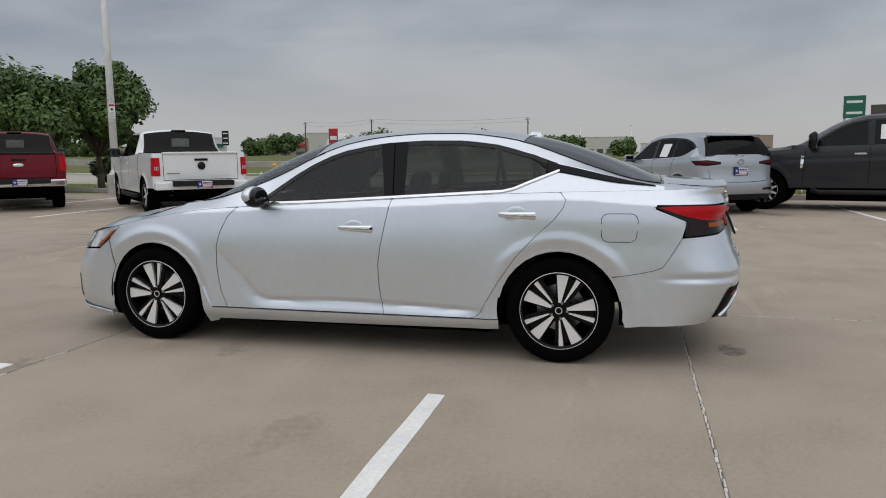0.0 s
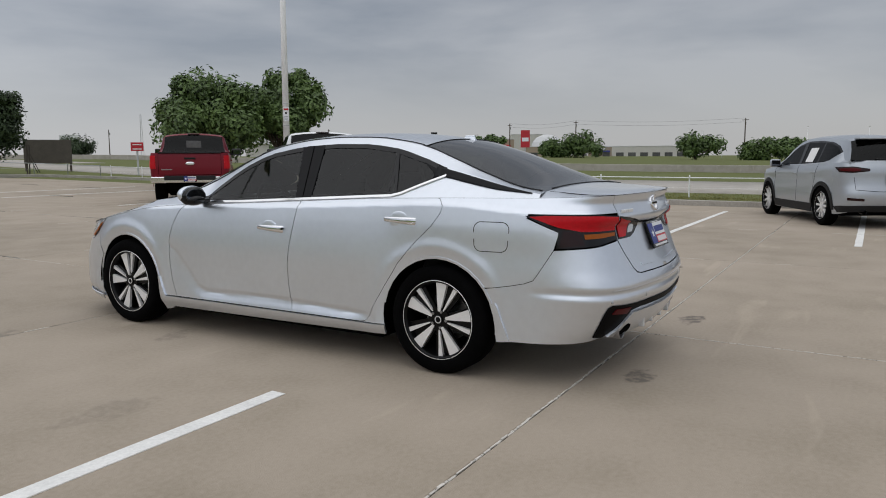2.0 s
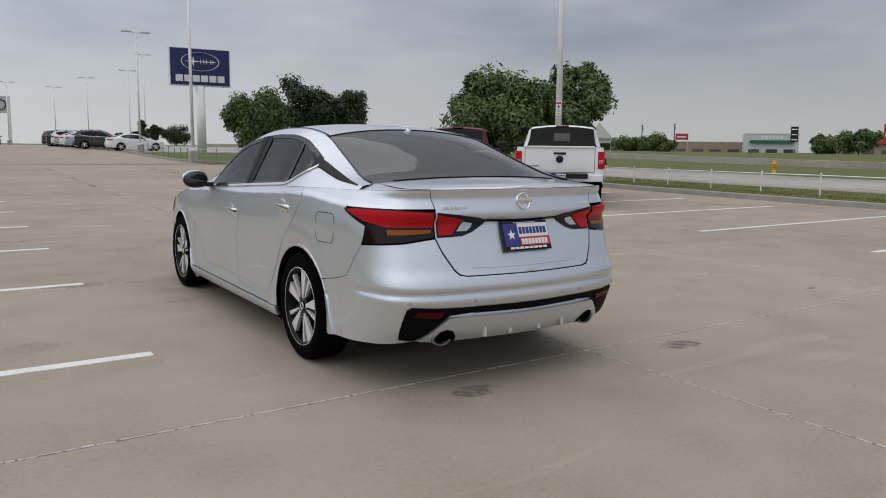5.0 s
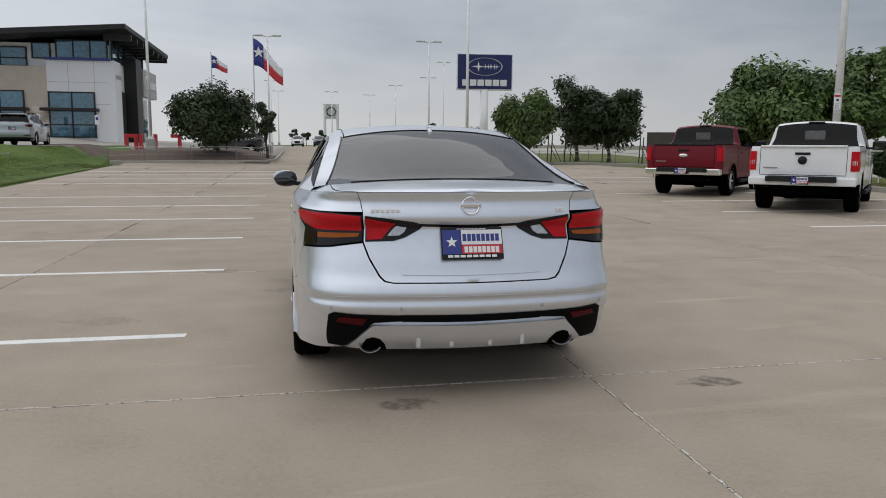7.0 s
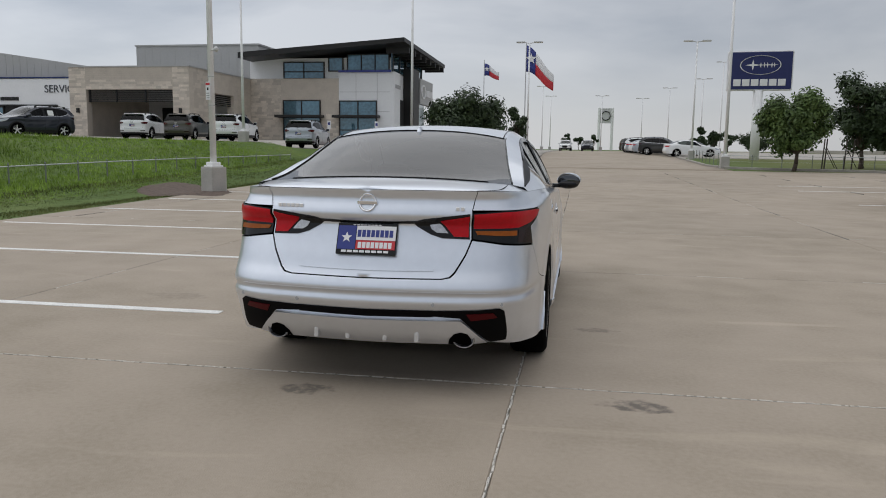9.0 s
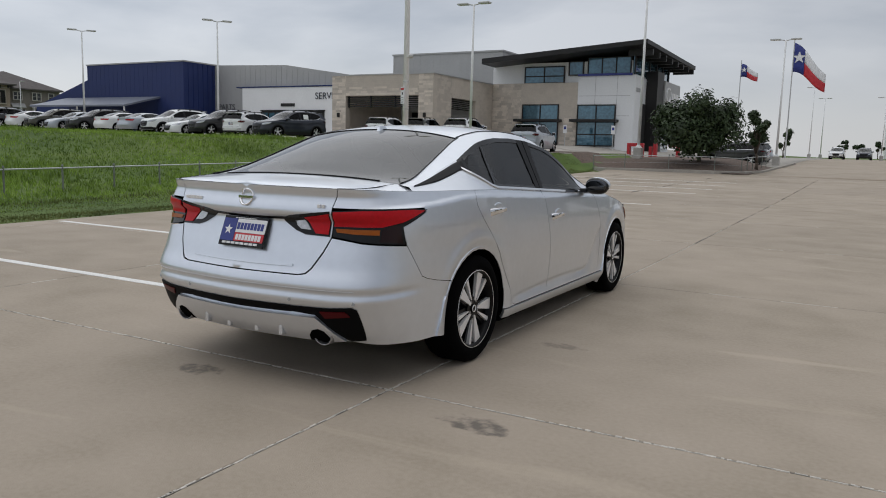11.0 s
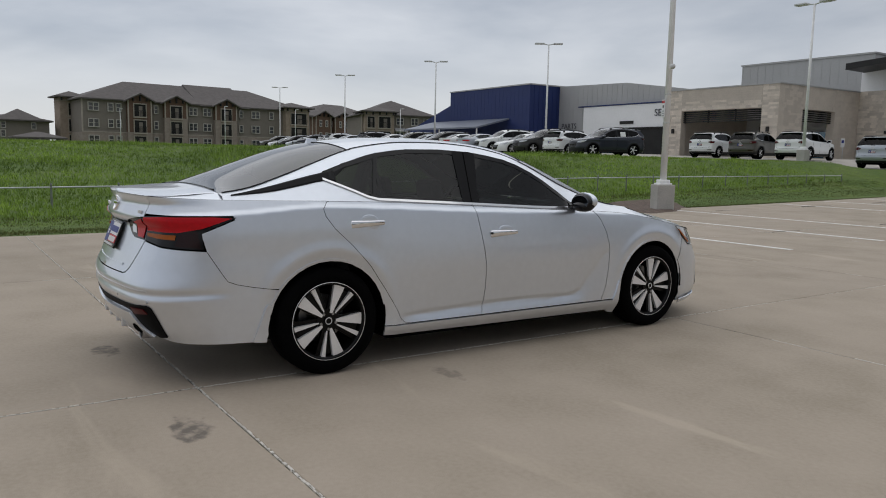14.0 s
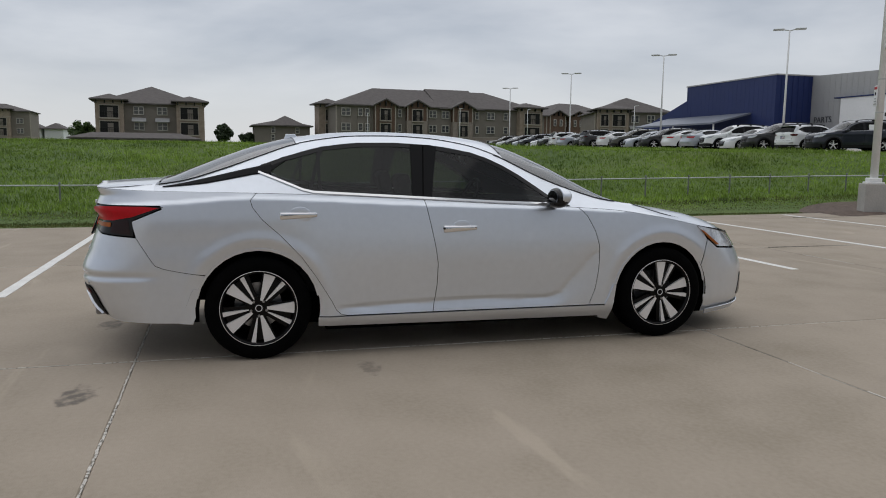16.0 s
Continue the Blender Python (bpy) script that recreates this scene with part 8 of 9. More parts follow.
for x, y, t in ((122.2, 25.9, 5.6), (122.7, 23.7, 5.2), (123.3, 20.7, 4.5), (120, 8, 5.5), (121, 0, 5.4), (119, -14, 5.2)):
    lamp_pole(*beyond(x, y, t), "dark far lamp post beyond the highway", True, False, 0.09, False)


def post_sign(x, y, yaw, w, z0, z1, material, label, legs=2, bars=0, frame_m=None):
    ob = thing("roadside_sign", label, "sign")
    if x > 75:
        x, y, z1 = beyond(x, y, z1, y > 70)
        w, z0 = w * 2, 1.28 + 2 * (z0 - 1.28)
    ob.matrix_world = pose(x, y, 0, 0, 0, yaw)
    g = height(x, y)
    for k in range(legs):
        xx = 0 if legs == 1 else lerp(-w / 2 + 0.1, w / 2 - 0.1, k / (legs - 1))
        part("leg", cyl(bmesh.new(), (xx, 0, g - 0.2), (xx, 0, z1), 0.05 + 0.01 * legs, n=8), M_BARK if frame_m is None else frame_m, ob)
    box("board", (-w / 2, w / 2, -0.1, -0.03, z0, z1), material, ob, bevel=0.01)
    for k in range(bars):
        zz = lerp(z0, z1, (k + 0.35) / bars)
        box("word_bar", (-w * 0.36, w * 0.36, -0.115, -0.1, zz, zz + (z1 - z0) / bars * 0.22), M_SIGNWHITE, ob)


M_DRAB = mat("drab_brown_board", (0.09, 0.078, 0.065), 0.85, vary=0.2, scale=2)
post_sign(25.6, 45.6, -32, 2.9, 0.9, 2.5, M_DRAB, "bare brown board on two timber legs")
post_sign(26.9, 38, -40, 0.75, 1.7, 2.25, M_SIGNRED, "small red road sign with white bars", 1, 2, M_GALV)
post_sign(68.2, 29.8, -64, 0.95, 2.2, 4.0, M_SIGNRED, "tall rounded red roadside sign with a white bar", 1, 1, M_GALV)
post_sign(48.2, -14.6, -103, 1.25, 3.2, 4.6, M_SIGNGREEN, "green highway sign with white bars on posts", 2, 2, M_GALV)
post_sign(47.9, -16.4, -103, 1.8, 3.3, 4.0, M_DRAB, "dark back of a highway sign", 2, 0, M_GALV)
post_sign(98, 77.2, -50, 2.0, 3.3, 4.3, M_SIGNRED, "far red and white sign on two posts", 2, 1, M_GALV)
post_sign(78, 121.2, -35, 3.2, 2.2, 5.3, M_SIGNWHITE, "far pale pylon board", 2, 0, M_GALV)
post_sign(97.7, 59.6, -60, 1.0, 2.9, 5.1, M_TRIM, "dark far pylon sign with white bars", 1, 3, M_GALV)
mast = thing("radio_mast", "thin far lattice radio mast", "mast")
for dx, dy in ((-0.6, -0.4), (0.6, -0.4), (0, 0.7)):
    part("leg", cyl(bmesh.new(), (177.5 + dx, 234.6 + dy, 0), (177.5 + dx * 0.3, 234.6 + dy * 0.3, 17), 0.08, n=5), M_GALV, mast)
br = bmesh.new()
for k in range(16):
    s = 1 - 0.7 * k / 16
    cyl(br, (177.5 - 0.6 * s, 234.6 - 0.4 * s, k), (177.5 + 0.6 * s, 234.6 - 0.4 * s, k + 1), 0.05, n=4)
part("bracing", br, M_GALV, mast)
strip_along([(40, 150), (46, 110), (52, 80), (54.5, 40), (54.5, 0), (54, -80)], 0.3, -0.2, 0.55, "road_barrier", M_YARD, "long pale concrete road barrier", "barrier", 6)

# ---- the other vehicles ----


def plain_inset(rear, low=0.05, tumble=0.35):
    def f(sh, s, y, z):
        zs = sh.shoulder(y)
        k = lerp(low, 0.0, sstep(0.2, 0.5, z)) + 0.012 * sstep(0.62, 0.45, abs(z - 0.62) + 0.3)
        k += 0.03 * sstep(zs - 0.32, zs - 0.22, z) * 0.3 + max(0.0, z - (zs - 0.10)) * tumble
        w = sstep(sh.sy(sh.tail_y + 0.30), sh.sx(0.66), s)
        return lerp(k, rear(z), w)
    return f


def made_shape(*args, tail_y, arch_z=0.315):
    sh = Shape(*args)
    sh.tail_y, sh.arch_z = tail_y, arch_z
    return sh


SUV = made_shape(
    [(0, 2.28), (0.4, 2.24), (0.68, 2.1), (0.84, 1.8), (0.895, 1.4), (0.91, 0.8), (0.915, 0.0), (0.915, -0.8), (0.905, -1.4), (0.875, -1.85), (0.80, -2.12), (0.6, -2.225), (0.3, -2.262), (0, -2.272)],
    plain_inset(curve1([(0.2, 0.22), (0.36, 0.07), (0.5, 0.01), (0.62, 0.0), (0.74, 0.045), (0.9, 0.06), (1.02, 0.055), (1.1, 0.085), (1.2, 0.12)])),
    curve1([(2.3, 0.80), (2.0, 0.93), (1.5, 1.0), (1.1, 1.035), (0.6, 1.055), (0, 1.075), (-0.8, 1.10), (-1.4, 1.13), (-1.9, 1.15), (-2.3, 1.155)]),
    curve1([(2.28, 0.84), (2.1, 0.95), (1.6, 1.05), (1.25, 1.10), (1.0, 1.22), (0.7, 1.41), (0.4, 1.56), (0.1, 1.64), (-0.3, 1.672), (-0.9, 1.665), (-1.5, 1.63), (-1.86, 1.585), (-1.98, 1.48), (-2.1, 1.27), (-2.14, 1.18), (-2.3, 1.16)]),
    lambda y: (SUV_HX(y), SUV_HZ(y)), lambda y: (SUV_RX(y), SUV_RZ(y)),
    curve1([(1.3, 0.0), (0.8, 1.06), (0, 1.09), (-0.8, 1.115), (-1.3, 1.14), (-1.5, 1.18), (-1.75, 1.30), (-1.9, 1.18), (-2.2, 1.16)]),
    (1.25, -2.13), (1.35, -1.35), 0.395, curve1([(2.3, 0.24), (1.8, 0.22), (-1.8, 0.24), (-2.3, 0.32)]), tail_y=-2.272, arch_z=0.35)
SUV_HX = curve1([(1.25, 0.88), (0.8, 0.85), (0.4, 0.76), (0, 0.71), (-0.6, 0.685), (-1.2, 0.685), (-1.7, 0.71), (-2.1, 0.79)])
SUV_HZ = curve1([(0.85, 1.07), (0.6, 1.2), (0.35, 1.36), (0.1, 1.47), (-0.3, 1.54), (-0.8, 1.545), (-1.3, 1.515), (-1.6, 1.44), (-1.76, 1.33), (-1.88, 1.2), (-2.1, 1.165)])
SUV_RX = curve1([(1.25, 0.78), (0.8, 0.75), (0.4, 0.70), (0, 0.65), (-0.6, 0.625), (-1.2, 0.62), (-1.8, 0.635), (-2.0, 0.69), (-2.13, 0.76)])
SUV_RZ = curve1([(1.25, 1.075), (0.8, 1.2), (0.6, 1.32), (0.4, 1.43), (0.1, 1.55), (-0.3, 1.605), (-0.9, 1.605), (-1.4, 1.575), (-1.84, 1.53), (-2.0, 1.38), (-2.13, 1.19)])

PICK_HX = curve1([(1.35, 0.97), (1.0, 0.93), (0.5, 0.87), (0.25, 0.84), (-0.8, 0.835), (-1.0, 0.85), (-1.3, 0.95)])
PICK_HZ = curve1([(1.02, 1.32), (0.75, 1.5), (0.5, 1.66), (0.25, 1.765), (-0.1, 1.815), (-0.8, 1.815), (-0.95, 1.78), (-1.05, 1.45), (-1.3, 1.385)])
PICK_RX = curve1([(1.35, 0.88), (0.9, 0.85), (0.5, 0.79), (0.2, 0.765), (-0.9, 0.76), (-1.05, 0.78), (-1.3, 0.86)])
PICK_RZ = curve1([(1.35, 1.29), (0.9, 1.46), (0.6, 1.63), (0.3, 1.80), (-0.1, 1.88), (-0.9, 1.88), (-1.03, 1.83), (-1.15, 1.55), (-1.3, 1.39)])
PICKUP = made_shape(
    [(0, 2.80), (0.6, 2.74), (0.88, 2.6), (0.97, 2.3), (0.99, 1.8), (1.0, 0.9), (1.0, 0.0), (1.0, -1.0), (1.0, -2.0), (1.0, -2.8), (0.985, -2.93), (0.94, -2.985), (0.7, -3.0), (0.35, -3.0), (0, -3.0)],
    plain_inset(curve1([(0.4, 0.02), (0.7, 0.0), (1.3, 0.01), (1.4, 0.03)]), 0.06, 0.2),
    curve1([(2.8, 1.04), (2.5, 1.15), (1.5, 1.23), (0.9, 1.265), (0, 1.295), (-0.7, 1.32), (-1.0, 1.36), (-3, 1.37)]),
    curve1([(2.8, 1.08), (2.5, 1.2), (1.7, 1.28), (1.35, 1.32), (1.0, 1.52), (0.6, 1.76), (0.3, 1.87), (-0.1, 1.93), (-0.6, 1.945), (-0.98, 1.93), (-1.04, 1.88), (-1.2, 1.5), (-1.3, 1.36), (-1.5, 1.30), (-3, 1.30)]),
    lambda y: (PICK_HX(y), PICK_HZ(y)), lambda y: (PICK_RX(y), PICK_RZ(y)),
    curve1([(1.4, 0.0), (1.0, 1.29), (0, 1.31), (-0.9, 1.345), (-1.3, 1.37)]),
    (1.35, -1.3), (1.83, -1.83), 0.47, curve1([(2.8, 0.45), (2.2, 0.42), (1.2, 0.46), (-1.3, 0.47), (-2.3, 0.6), (-3, 0.62)]), tail_y=-3.0, arch_z=0.42)


def door_seams(sh, ob, lines, z_low):
    W = sh.wall
    for side in (1, -1):
        for y0, y1 in lines:
            part("door_seam", ribbon([(sh.sy(y0), sh.shoulder(y0)), (sh.sy(lerp(y0, y1, 0.5)), lerp(sh.shoulder(y0), z_low, 0.5)), (sh.sy(y1), z_low)], 0.008, W, 0.0015, (side,), 0.003), M_DARKSHELL, ob)


def handles(sh, ob, places, material):
    for side in (1, -1):
        for y, z in places:
            x = sh.wall(sh.sy(y), z).x * side
            part("door_handle", bx(bmesh.new(), x - 0.012, x + 0.03, y - 0.11, y + 0.11, z - 0.018, z + 0.018, 0.009), material, ob)


def side_mirrors(ob, x, y, z, size, material):
    for side in (1, -1):
        mr = new("door_mirror")
        mr.parent = ob
        bm = bx(bmesh.new(), x * side - size[0], x * side + size[0], y - size[1] * 0.45, y + size[1], z - size[2], z + size[2], min(size) * 0.42)
        for v in bm.verts:
            if v.co.y > y:
                f = 1 - 0.3 * (v.co.y - y) / size[1]
                v.co.x, v.co.z = x * side + (v.co.x - x * side) * f, z + (v.co.z - z) * f
        part("mirror_housing", bm, material, mr, smooth=True)
        box("mirror_glass", (min(x * side - size[0] * 0.8, x * side + size[0] * 0.8), max(x * side - size[0] * 0.8, x * side + size[0] * 0.8), y - size[1] * 0.5, y - size[1] * 0.46, z - size[2] * 0.75, z + size[2] * 0.75), M_MIRROR, mr, bevel=0.01)
        box("mirror_arm", (min(side * (x - size[0] * 0.5), side * (x - 0.22)), max(side * (x - size[0] * 0.5), side * (x - 0.22)), y - 0.04, y + 0.04, z - 0.09, z - 0.04), M_PLASTIC, mr)


def suv(body, label, style="ten", dealer=True, lamps="slim", rails=False, sticker=False, cladding=True):
    """An estate-like sport utility car that points to +y."""
    sh, e = SUV, (0.0, SUV.total)
    ob = thing("utility_car", label, "car")
    body_meshes(sh, ob, body, body, 0.07, 0.36, -1.86, glass_side=M_GLASS_DARK, glass_rear=M_GLASS_DARK, panes=((0.78, -0.2), (-0.25, -1.0), (-1.04, -1.72)), rows=12)
    W, Y, X, T = sh.wall, sh.sy, sh.sx, sh.total
    f = sh.cabside
    for side in (1, -1):
        part("window_surround", ribbon([(0.80, 1.09), (0.6, 1.19), (0.35, 1.35), (0.1, 1.46), (-0.3, 1.53), (-0.8, 1.535), (-1.3, 1.505), (-1.6, 1.43), (-1.74, 1.33)], 0.03, f, 0.004, (side,)), M_TRIM, ob)
        part("belt_strip", ribbon([(0.8, 1.07), (0.0, 1.092), (-0.8, 1.118), (-1.3, 1.142), (-1.5, 1.182), (-1.72, 1.29)], 0.016, f, 0.006, (side,)), M_CHROME, ob)
        part("pillar_cover", patch([(-0.16, 1.525), (-0.29, 1.535), (-0.31, 1.09), (-0.19, 1.085)], f, (0.1, 0.06), 0.005, 0.006, 0, (side,), e), M_TRIM, ob)
        if cladding:
            part("arch_cladding", ribbon([(sh.sy(1.35 + 0.42 * math.sin(radians(a))), 0.35 + 0.42 * math.cos(radians(a))) for a in range(-95, 96, 10)], 0.075, W, 0.01, (side,)), M_PLASTIC, ob)
            part("arch_cladding", ribbon([(sh.sy(-1.35 + 0.42 * math.sin(radians(a))), 0.35 + 0.42 * math.cos(radians(a))) for a in range(-95, 96, 10)], 0.075, W, 0.01, (side,)), M_PLASTIC, ob)
            part("sill_cladding", patch([(Y(0.93), 0.38), (Y(0.93), 0.23), (Y(-0.93), 0.23), (Y(-0.93), 0.38)], W, (0.2, 0.05), 0.012, 0.03, 0, (side,), e), M_PLASTIC, ob)
        lamp = new("tail_lamp")
        lamp.parent = ob
        if lamps == "slim":
            part("lamp_housing", patch([(Y(-1.80), 1.07), (Y(-1.95), 0.985), (X(0.72), 0.975), (X(0.44), 1.005), (X(0.44), 1.045), (X(0.72), 1.085)], W, (0.06, 0.03), 0.006, 0.012, 0, (side,), e), M_DARKRED, lamp)
            part("red_lens", patch([(Y(-1.93), 1.045), (Y(-2.0), 1.01), (X(0.72), 1.0), (X(0.60), 1.015), (X(0.60), 1.04), (X(0.72), 1.06)], W, (0.06, 0.03), 0.01, 0.006, 0, (side,), e), M_WINERED, lamp)
        else:
            part("lamp_housing", patch([(Y(-1.88), 1.06), (Y(-1.98), 0.95), (X(0.74), 0.935), (X(0.60), 0.965), (X(0.56), 1.03), (X(0.72), 1.075)], W, (0.06, 0.03), 0.006, 0.012, 0, (side,), e), M_WINERED, lamp)
            part("clear_lens", patch([(X(0.72), 0.975), (X(0.61), 0.985), (X(0.61), 1.0), (X(0.72), 0.995)], W, (0.06, 0.03), 0.01, 0.006, 0, (side,), e), M_CLEAR, lamp)
        part("head_lamp", patch([(Y(1.72), 0.93), (Y(1.9), 0.80), (sh.snose(0.72), 0.76), (sh.snose(0.50), 0.76), (sh.snose(0.52), 0.83), (Y(1.95), 0.91)], W, (0.06, 0.03), 0.006, 0.012, 0, (side,), e), M_LAMPGLASS, ob)
        part("rear_reflector", patch([(X(0.78), 0.50), (X(0.52), 0.49), (X(0.52), 0.53), (X(0.78), 0.545)], W, (0.06, 0.03), 0.008, 0.006, 0, (side,), e), M_DARKRED, ob)
        if rails:
            pts = [Vector((0.63 * side, y, sh.section(y)[3][1] + 0.07)) for y in frange(0.1, -1.6, 0.15)]
            part("roof_bar", tube(bmesh.new(), pts, 0.02, 8), M_PLASTIC, ob)
            for y in (0.1, -0.75, -1.6):
                box("roof_bar_foot", (0.63 * side - 0.02, 0.63 * side + 0.02, y - 0.06, y + 0.06, sh.section(y)[3][1] - 0.02, sh.section(y)[3][1] + 0.08), M_PLASTIC, ob)
        for ya in sh.arches:
            part("wheel_well", well(0.48 * side, 0.86 * side, ya, 0.36, 0.41), M_DARKSHELL, ob)
    part("bumper_cladding", patch([(Y(-1.80), 0.38), (Y(-2.0), 0.40), (X(0.6), 0.41), (T, 0.41), (T, 0.30), (X(0.6), 0.30), (Y(-1.9), 0.28)], W, (0.06, 0.04), 0.008, 0.02, 0, (1, -1), e), M_PLASTIC, ob)
    part("hatch_seam", ribbon([(X(0.70), 0.90), (X(0.66), 0.68), (X(0.3), 0.655), (T, 0.65)], 0.008, W, 0.002), M_DARKSHELL, ob)
    part("grille", patch([(0.0, 0.82), (sh.snose(0.45), 0.80), (sh.snose(0.36), 0.50), (0.0, 0.46)], W, (0.08, 0.05), 0.008, 0.012, 0, (1, -1), e), M_TRIM, ob)
    part("front_cladding", patch([(0.0, 0.42), (sh.snose(0.7), 0.44), (Y(1.78), 0.40), (Y(1.78), 0.24), (sh.snose(0.6), 0.25), (0.0, 0.25)], W, (0.08, 0.05), 0.008, 0.012, 0, (1, -1), e), M_PLASTIC, ob)
    box("roof_spoiler", (-0.56, 0.56, -2.02, -1.80, 1.555, 1.59), body, ob, bevel=0.012)
    part("rear_wiper", tube(bmesh.new(), [(0.0, -2.14, 1.2), (-0.32, -2.135, 1.215)], 0.012, 6), M_TRIM, ob)
    raw("badge", [(a * 0.07, W(T, 0.93).y - 0.012 - c, 1.045 + b * 0.055) for a, b, c in lathe([(0.75, -0.01), (0.8, 0.01), (1.0, 0.01), (1.0, -0.01)], 20, "z")[0]], lathe([(0.75, 0), (0.8, 0), (1.0, 0), (1.0, 0)], 20, "z")[1], M_CHROME, ob)
    plate(ob, Matrix.Translation((0, W(T, 0.86).y - 0.02, 0.865)))
    door_seams(sh, ob, ((0.95, 0.98), (-0.23, -0.2), (-1.12, -0.88)), 0.4)
    handles(sh, ob, ((-0.08, 0.93), (-0.95, 0.96)), body)
    side_mirrors(ob, 1.0, 0.72, 1.12, (0.115, 0.09, 0.08), body)
    box("underbody", (-0.78, 0.78, -1.95, 1.95, 0.22, 0.42), M_DARKSHELL, ob)
    cabin_fittings(ob, 0.5, 0.37, 0.1, -0.75, 0.85, 1.06, 1.1)
    if sticker:
        for side in (-1,):
            part("window_sticker", patch([(-0.48, 1.42), (-0.82, 1.42), (-0.80, 1.15), (-0.46, 1.15)], f, (0.1, 0.1), 0.004, 0.003, 0, (side,), e), M_PAPER, ob, "white paper price sheet")
    for y in (-2.20,):
        for x in (-0.5, 0.5):
            part("exhaust_tip", cyl(bmesh.new(), (x, y + 0.1, 0.30), (x, y - 0.03, 0.30), 0.045, n=16, caps=False), M_CHROME, ob)
    four_wheels(ob, 0.905, 1.35, -1.35, 0.365, 0.25, 0.225, style)
    return ob


def pickup(body, label, bumper, style="six", wide_mirrors=False, lamp_z=(0.93, 1.26), tall=1.0):
    """A four-door pickup that points to +y."""
    sh, e = PICKUP, (0.0, PICKUP.total)
    ob = thing("pickup_truck", label, "pickup truck")
    body_meshes(sh, ob, body, body, 0.08, 0.30, -1.03, glass_side=M_GLASS_DARK, glass_rear=M_GLASS_DARK, panes=((0.95, -0.03), (-0.08, -0.92)), rows=12)
    W, Y, X, T = sh.wall, sh.sy, sh.sx, sh.total
    f = sh.cabside
    for side in (1, -1):
        part("window_surround", ribbon([(0.98, 1.34), (0.75, 1.49), (0.5, 1.65), (0.25, 1.755), (-0.1, 1.805), (-0.8, 1.805), (-0.92, 1.78)], 0.03, f, 0.004, (side,)), M_TRIM, ob)
        part("pillar_cover", patch([(0.0, 1.80), (-0.12, 1.81), (-0.13, 1.32), (-0.01, 1.315)], f, (0.1, 0.06), 0.005, 0.006, 0, (side,), e), M_TRIM, ob)
        part("cab_gap", ribbon([(Y(-1.30), 1.365), (Y(-1.30), 0.5)], 0.02, W, 0.002, (side,)), M_DARKSHELL, ob)
        part("arch_lip", ribbon([(sh.sy(1.83 + 0.48 * math.sin(radians(a))), 0.42 + 0.48 * math.cos(radians(a))) for a in range(-85, 86, 10)], 0.04, W, 0.008, (side,)), body, ob)
        part("arch_lip", ribbon([(sh.sy(-1.83 + 0.48 * math.sin(radians(a))), 0.42 + 0.48 * math.cos(radians(a))) for a in range(-85, 86, 10)], 0.04, W, 0.008, (side,)), body, ob)
        z0, z1 = lamp_z
        lamp = new("tail_lamp")
        lamp.parent = ob
        part("lamp_housing", patch([(Y(-2.83), z0), (X(0.855), z0), (X(0.855), z1), (Y(-2.83), z1)], W, (0.05, 0.05), 0.012, 0.02, 0, (side,), e), M_REDLENS, lamp)
        part("red_lens", patch([(Y(-2.88), z0 + 0.03), (X(0.872), z0 + 0.03), (X(0.872), z1 - 0.14), (Y(-2.88), z1 - 0.14)], W, (0.05, 0.05), 0.018, 0.01, 0, (side,), e), M_REDLENS, lamp)
        part("clear_lens", patch([(X(0.962), z0 + 0.12), (X(0.885), z0 + 0.12), (X(0.885), z0 + 0.2), (X(0.962), z0 + 0.2)], W, (0.05, 0.05), 0.018, 0.01, 0, (side,), e), M_CLEAR if bumper is M_WHITE else M_REDLENS, lamp)
        part("head_lamp", patch([(Y(2.35), 1.06), (Y(2.45), 0.82), (sh.snose(0.72), 0.80), (sh.snose(0.60), 0.84), (sh.snose(0.62), 1.04)], W, (0.05, 0.05), 0.012, 0.02, 0, (side,), e), M_LAMPGLASS, ob)
        step = tube(bmesh.new(), [(0.98 * side, 0.95, 0.42), (1.02 * side, 0.8, 0.38), (1.02 * side, -1.0, 0.38), (0.98 * side, -1.15, 0.42)], 0.05, 10)
        part("side_step", step, M_PLASTIC, ob)
        for ya in sh.arches:
            part("wheel_well", well(0.5 * side, 0.94 * side, ya, 0.40, 0.48), M_DARKSHELL, ob)
        part("exhaust_tip", cyl(bmesh.new(), (0.62 * side, -2.9, 0.50), (0.62 * side, -3.14, 0.50), 0.055, n=18, caps=False), M_CHROME, ob)
        part("gate_seam", ribbon([(X(0.785), 1.36), (X(0.785), 0.80)], 0.010, W, 0.002, (side,)), M_DARKSHELL, ob)
    part("tailgate_crease", ribbon([(X(0.74), 0.87), (X(0.4), 0.865), (T, 0.865)], 0.012, W, 0.004), body, ob)
    part("tailgate_foot_seam", ribbon([(X(0.785), 0.79), (X(0.4), 0.79), (T, 0.79)], 0.012, W, 0.003), M_DARKSHELL, ob)
    box("tailgate_top", (-0.78, 0.78, -3.03, -2.90, 1.355, 1.395), M_PLASTIC if bumper is not M_WHITE else body, ob, bevel=0.012)
    box("tailgate_handle", (-0.14, 0.14, -3.02, -2.99, 1.20, 1.25), M_TRIM, ob, bevel=0.008)
    bm = bx(bmesh.new(), -0.98, 0.98, -3.2, -2.98, 0.58, 0.75, 0.03)
    for v in bm.verts:
        if abs(v.co.x) > 0.5 and v.co.y < -3.0:
            v.co.y += 0.10 * (abs(v.co.x) - 0.5) / 0.5
    part("rear_bumper", bm, bumper, ob)
    box("bumper_step_pad", (-0.62, 0.62, -3.19, -3.0, 0.745, 0.77), M_PLASTIC, ob)
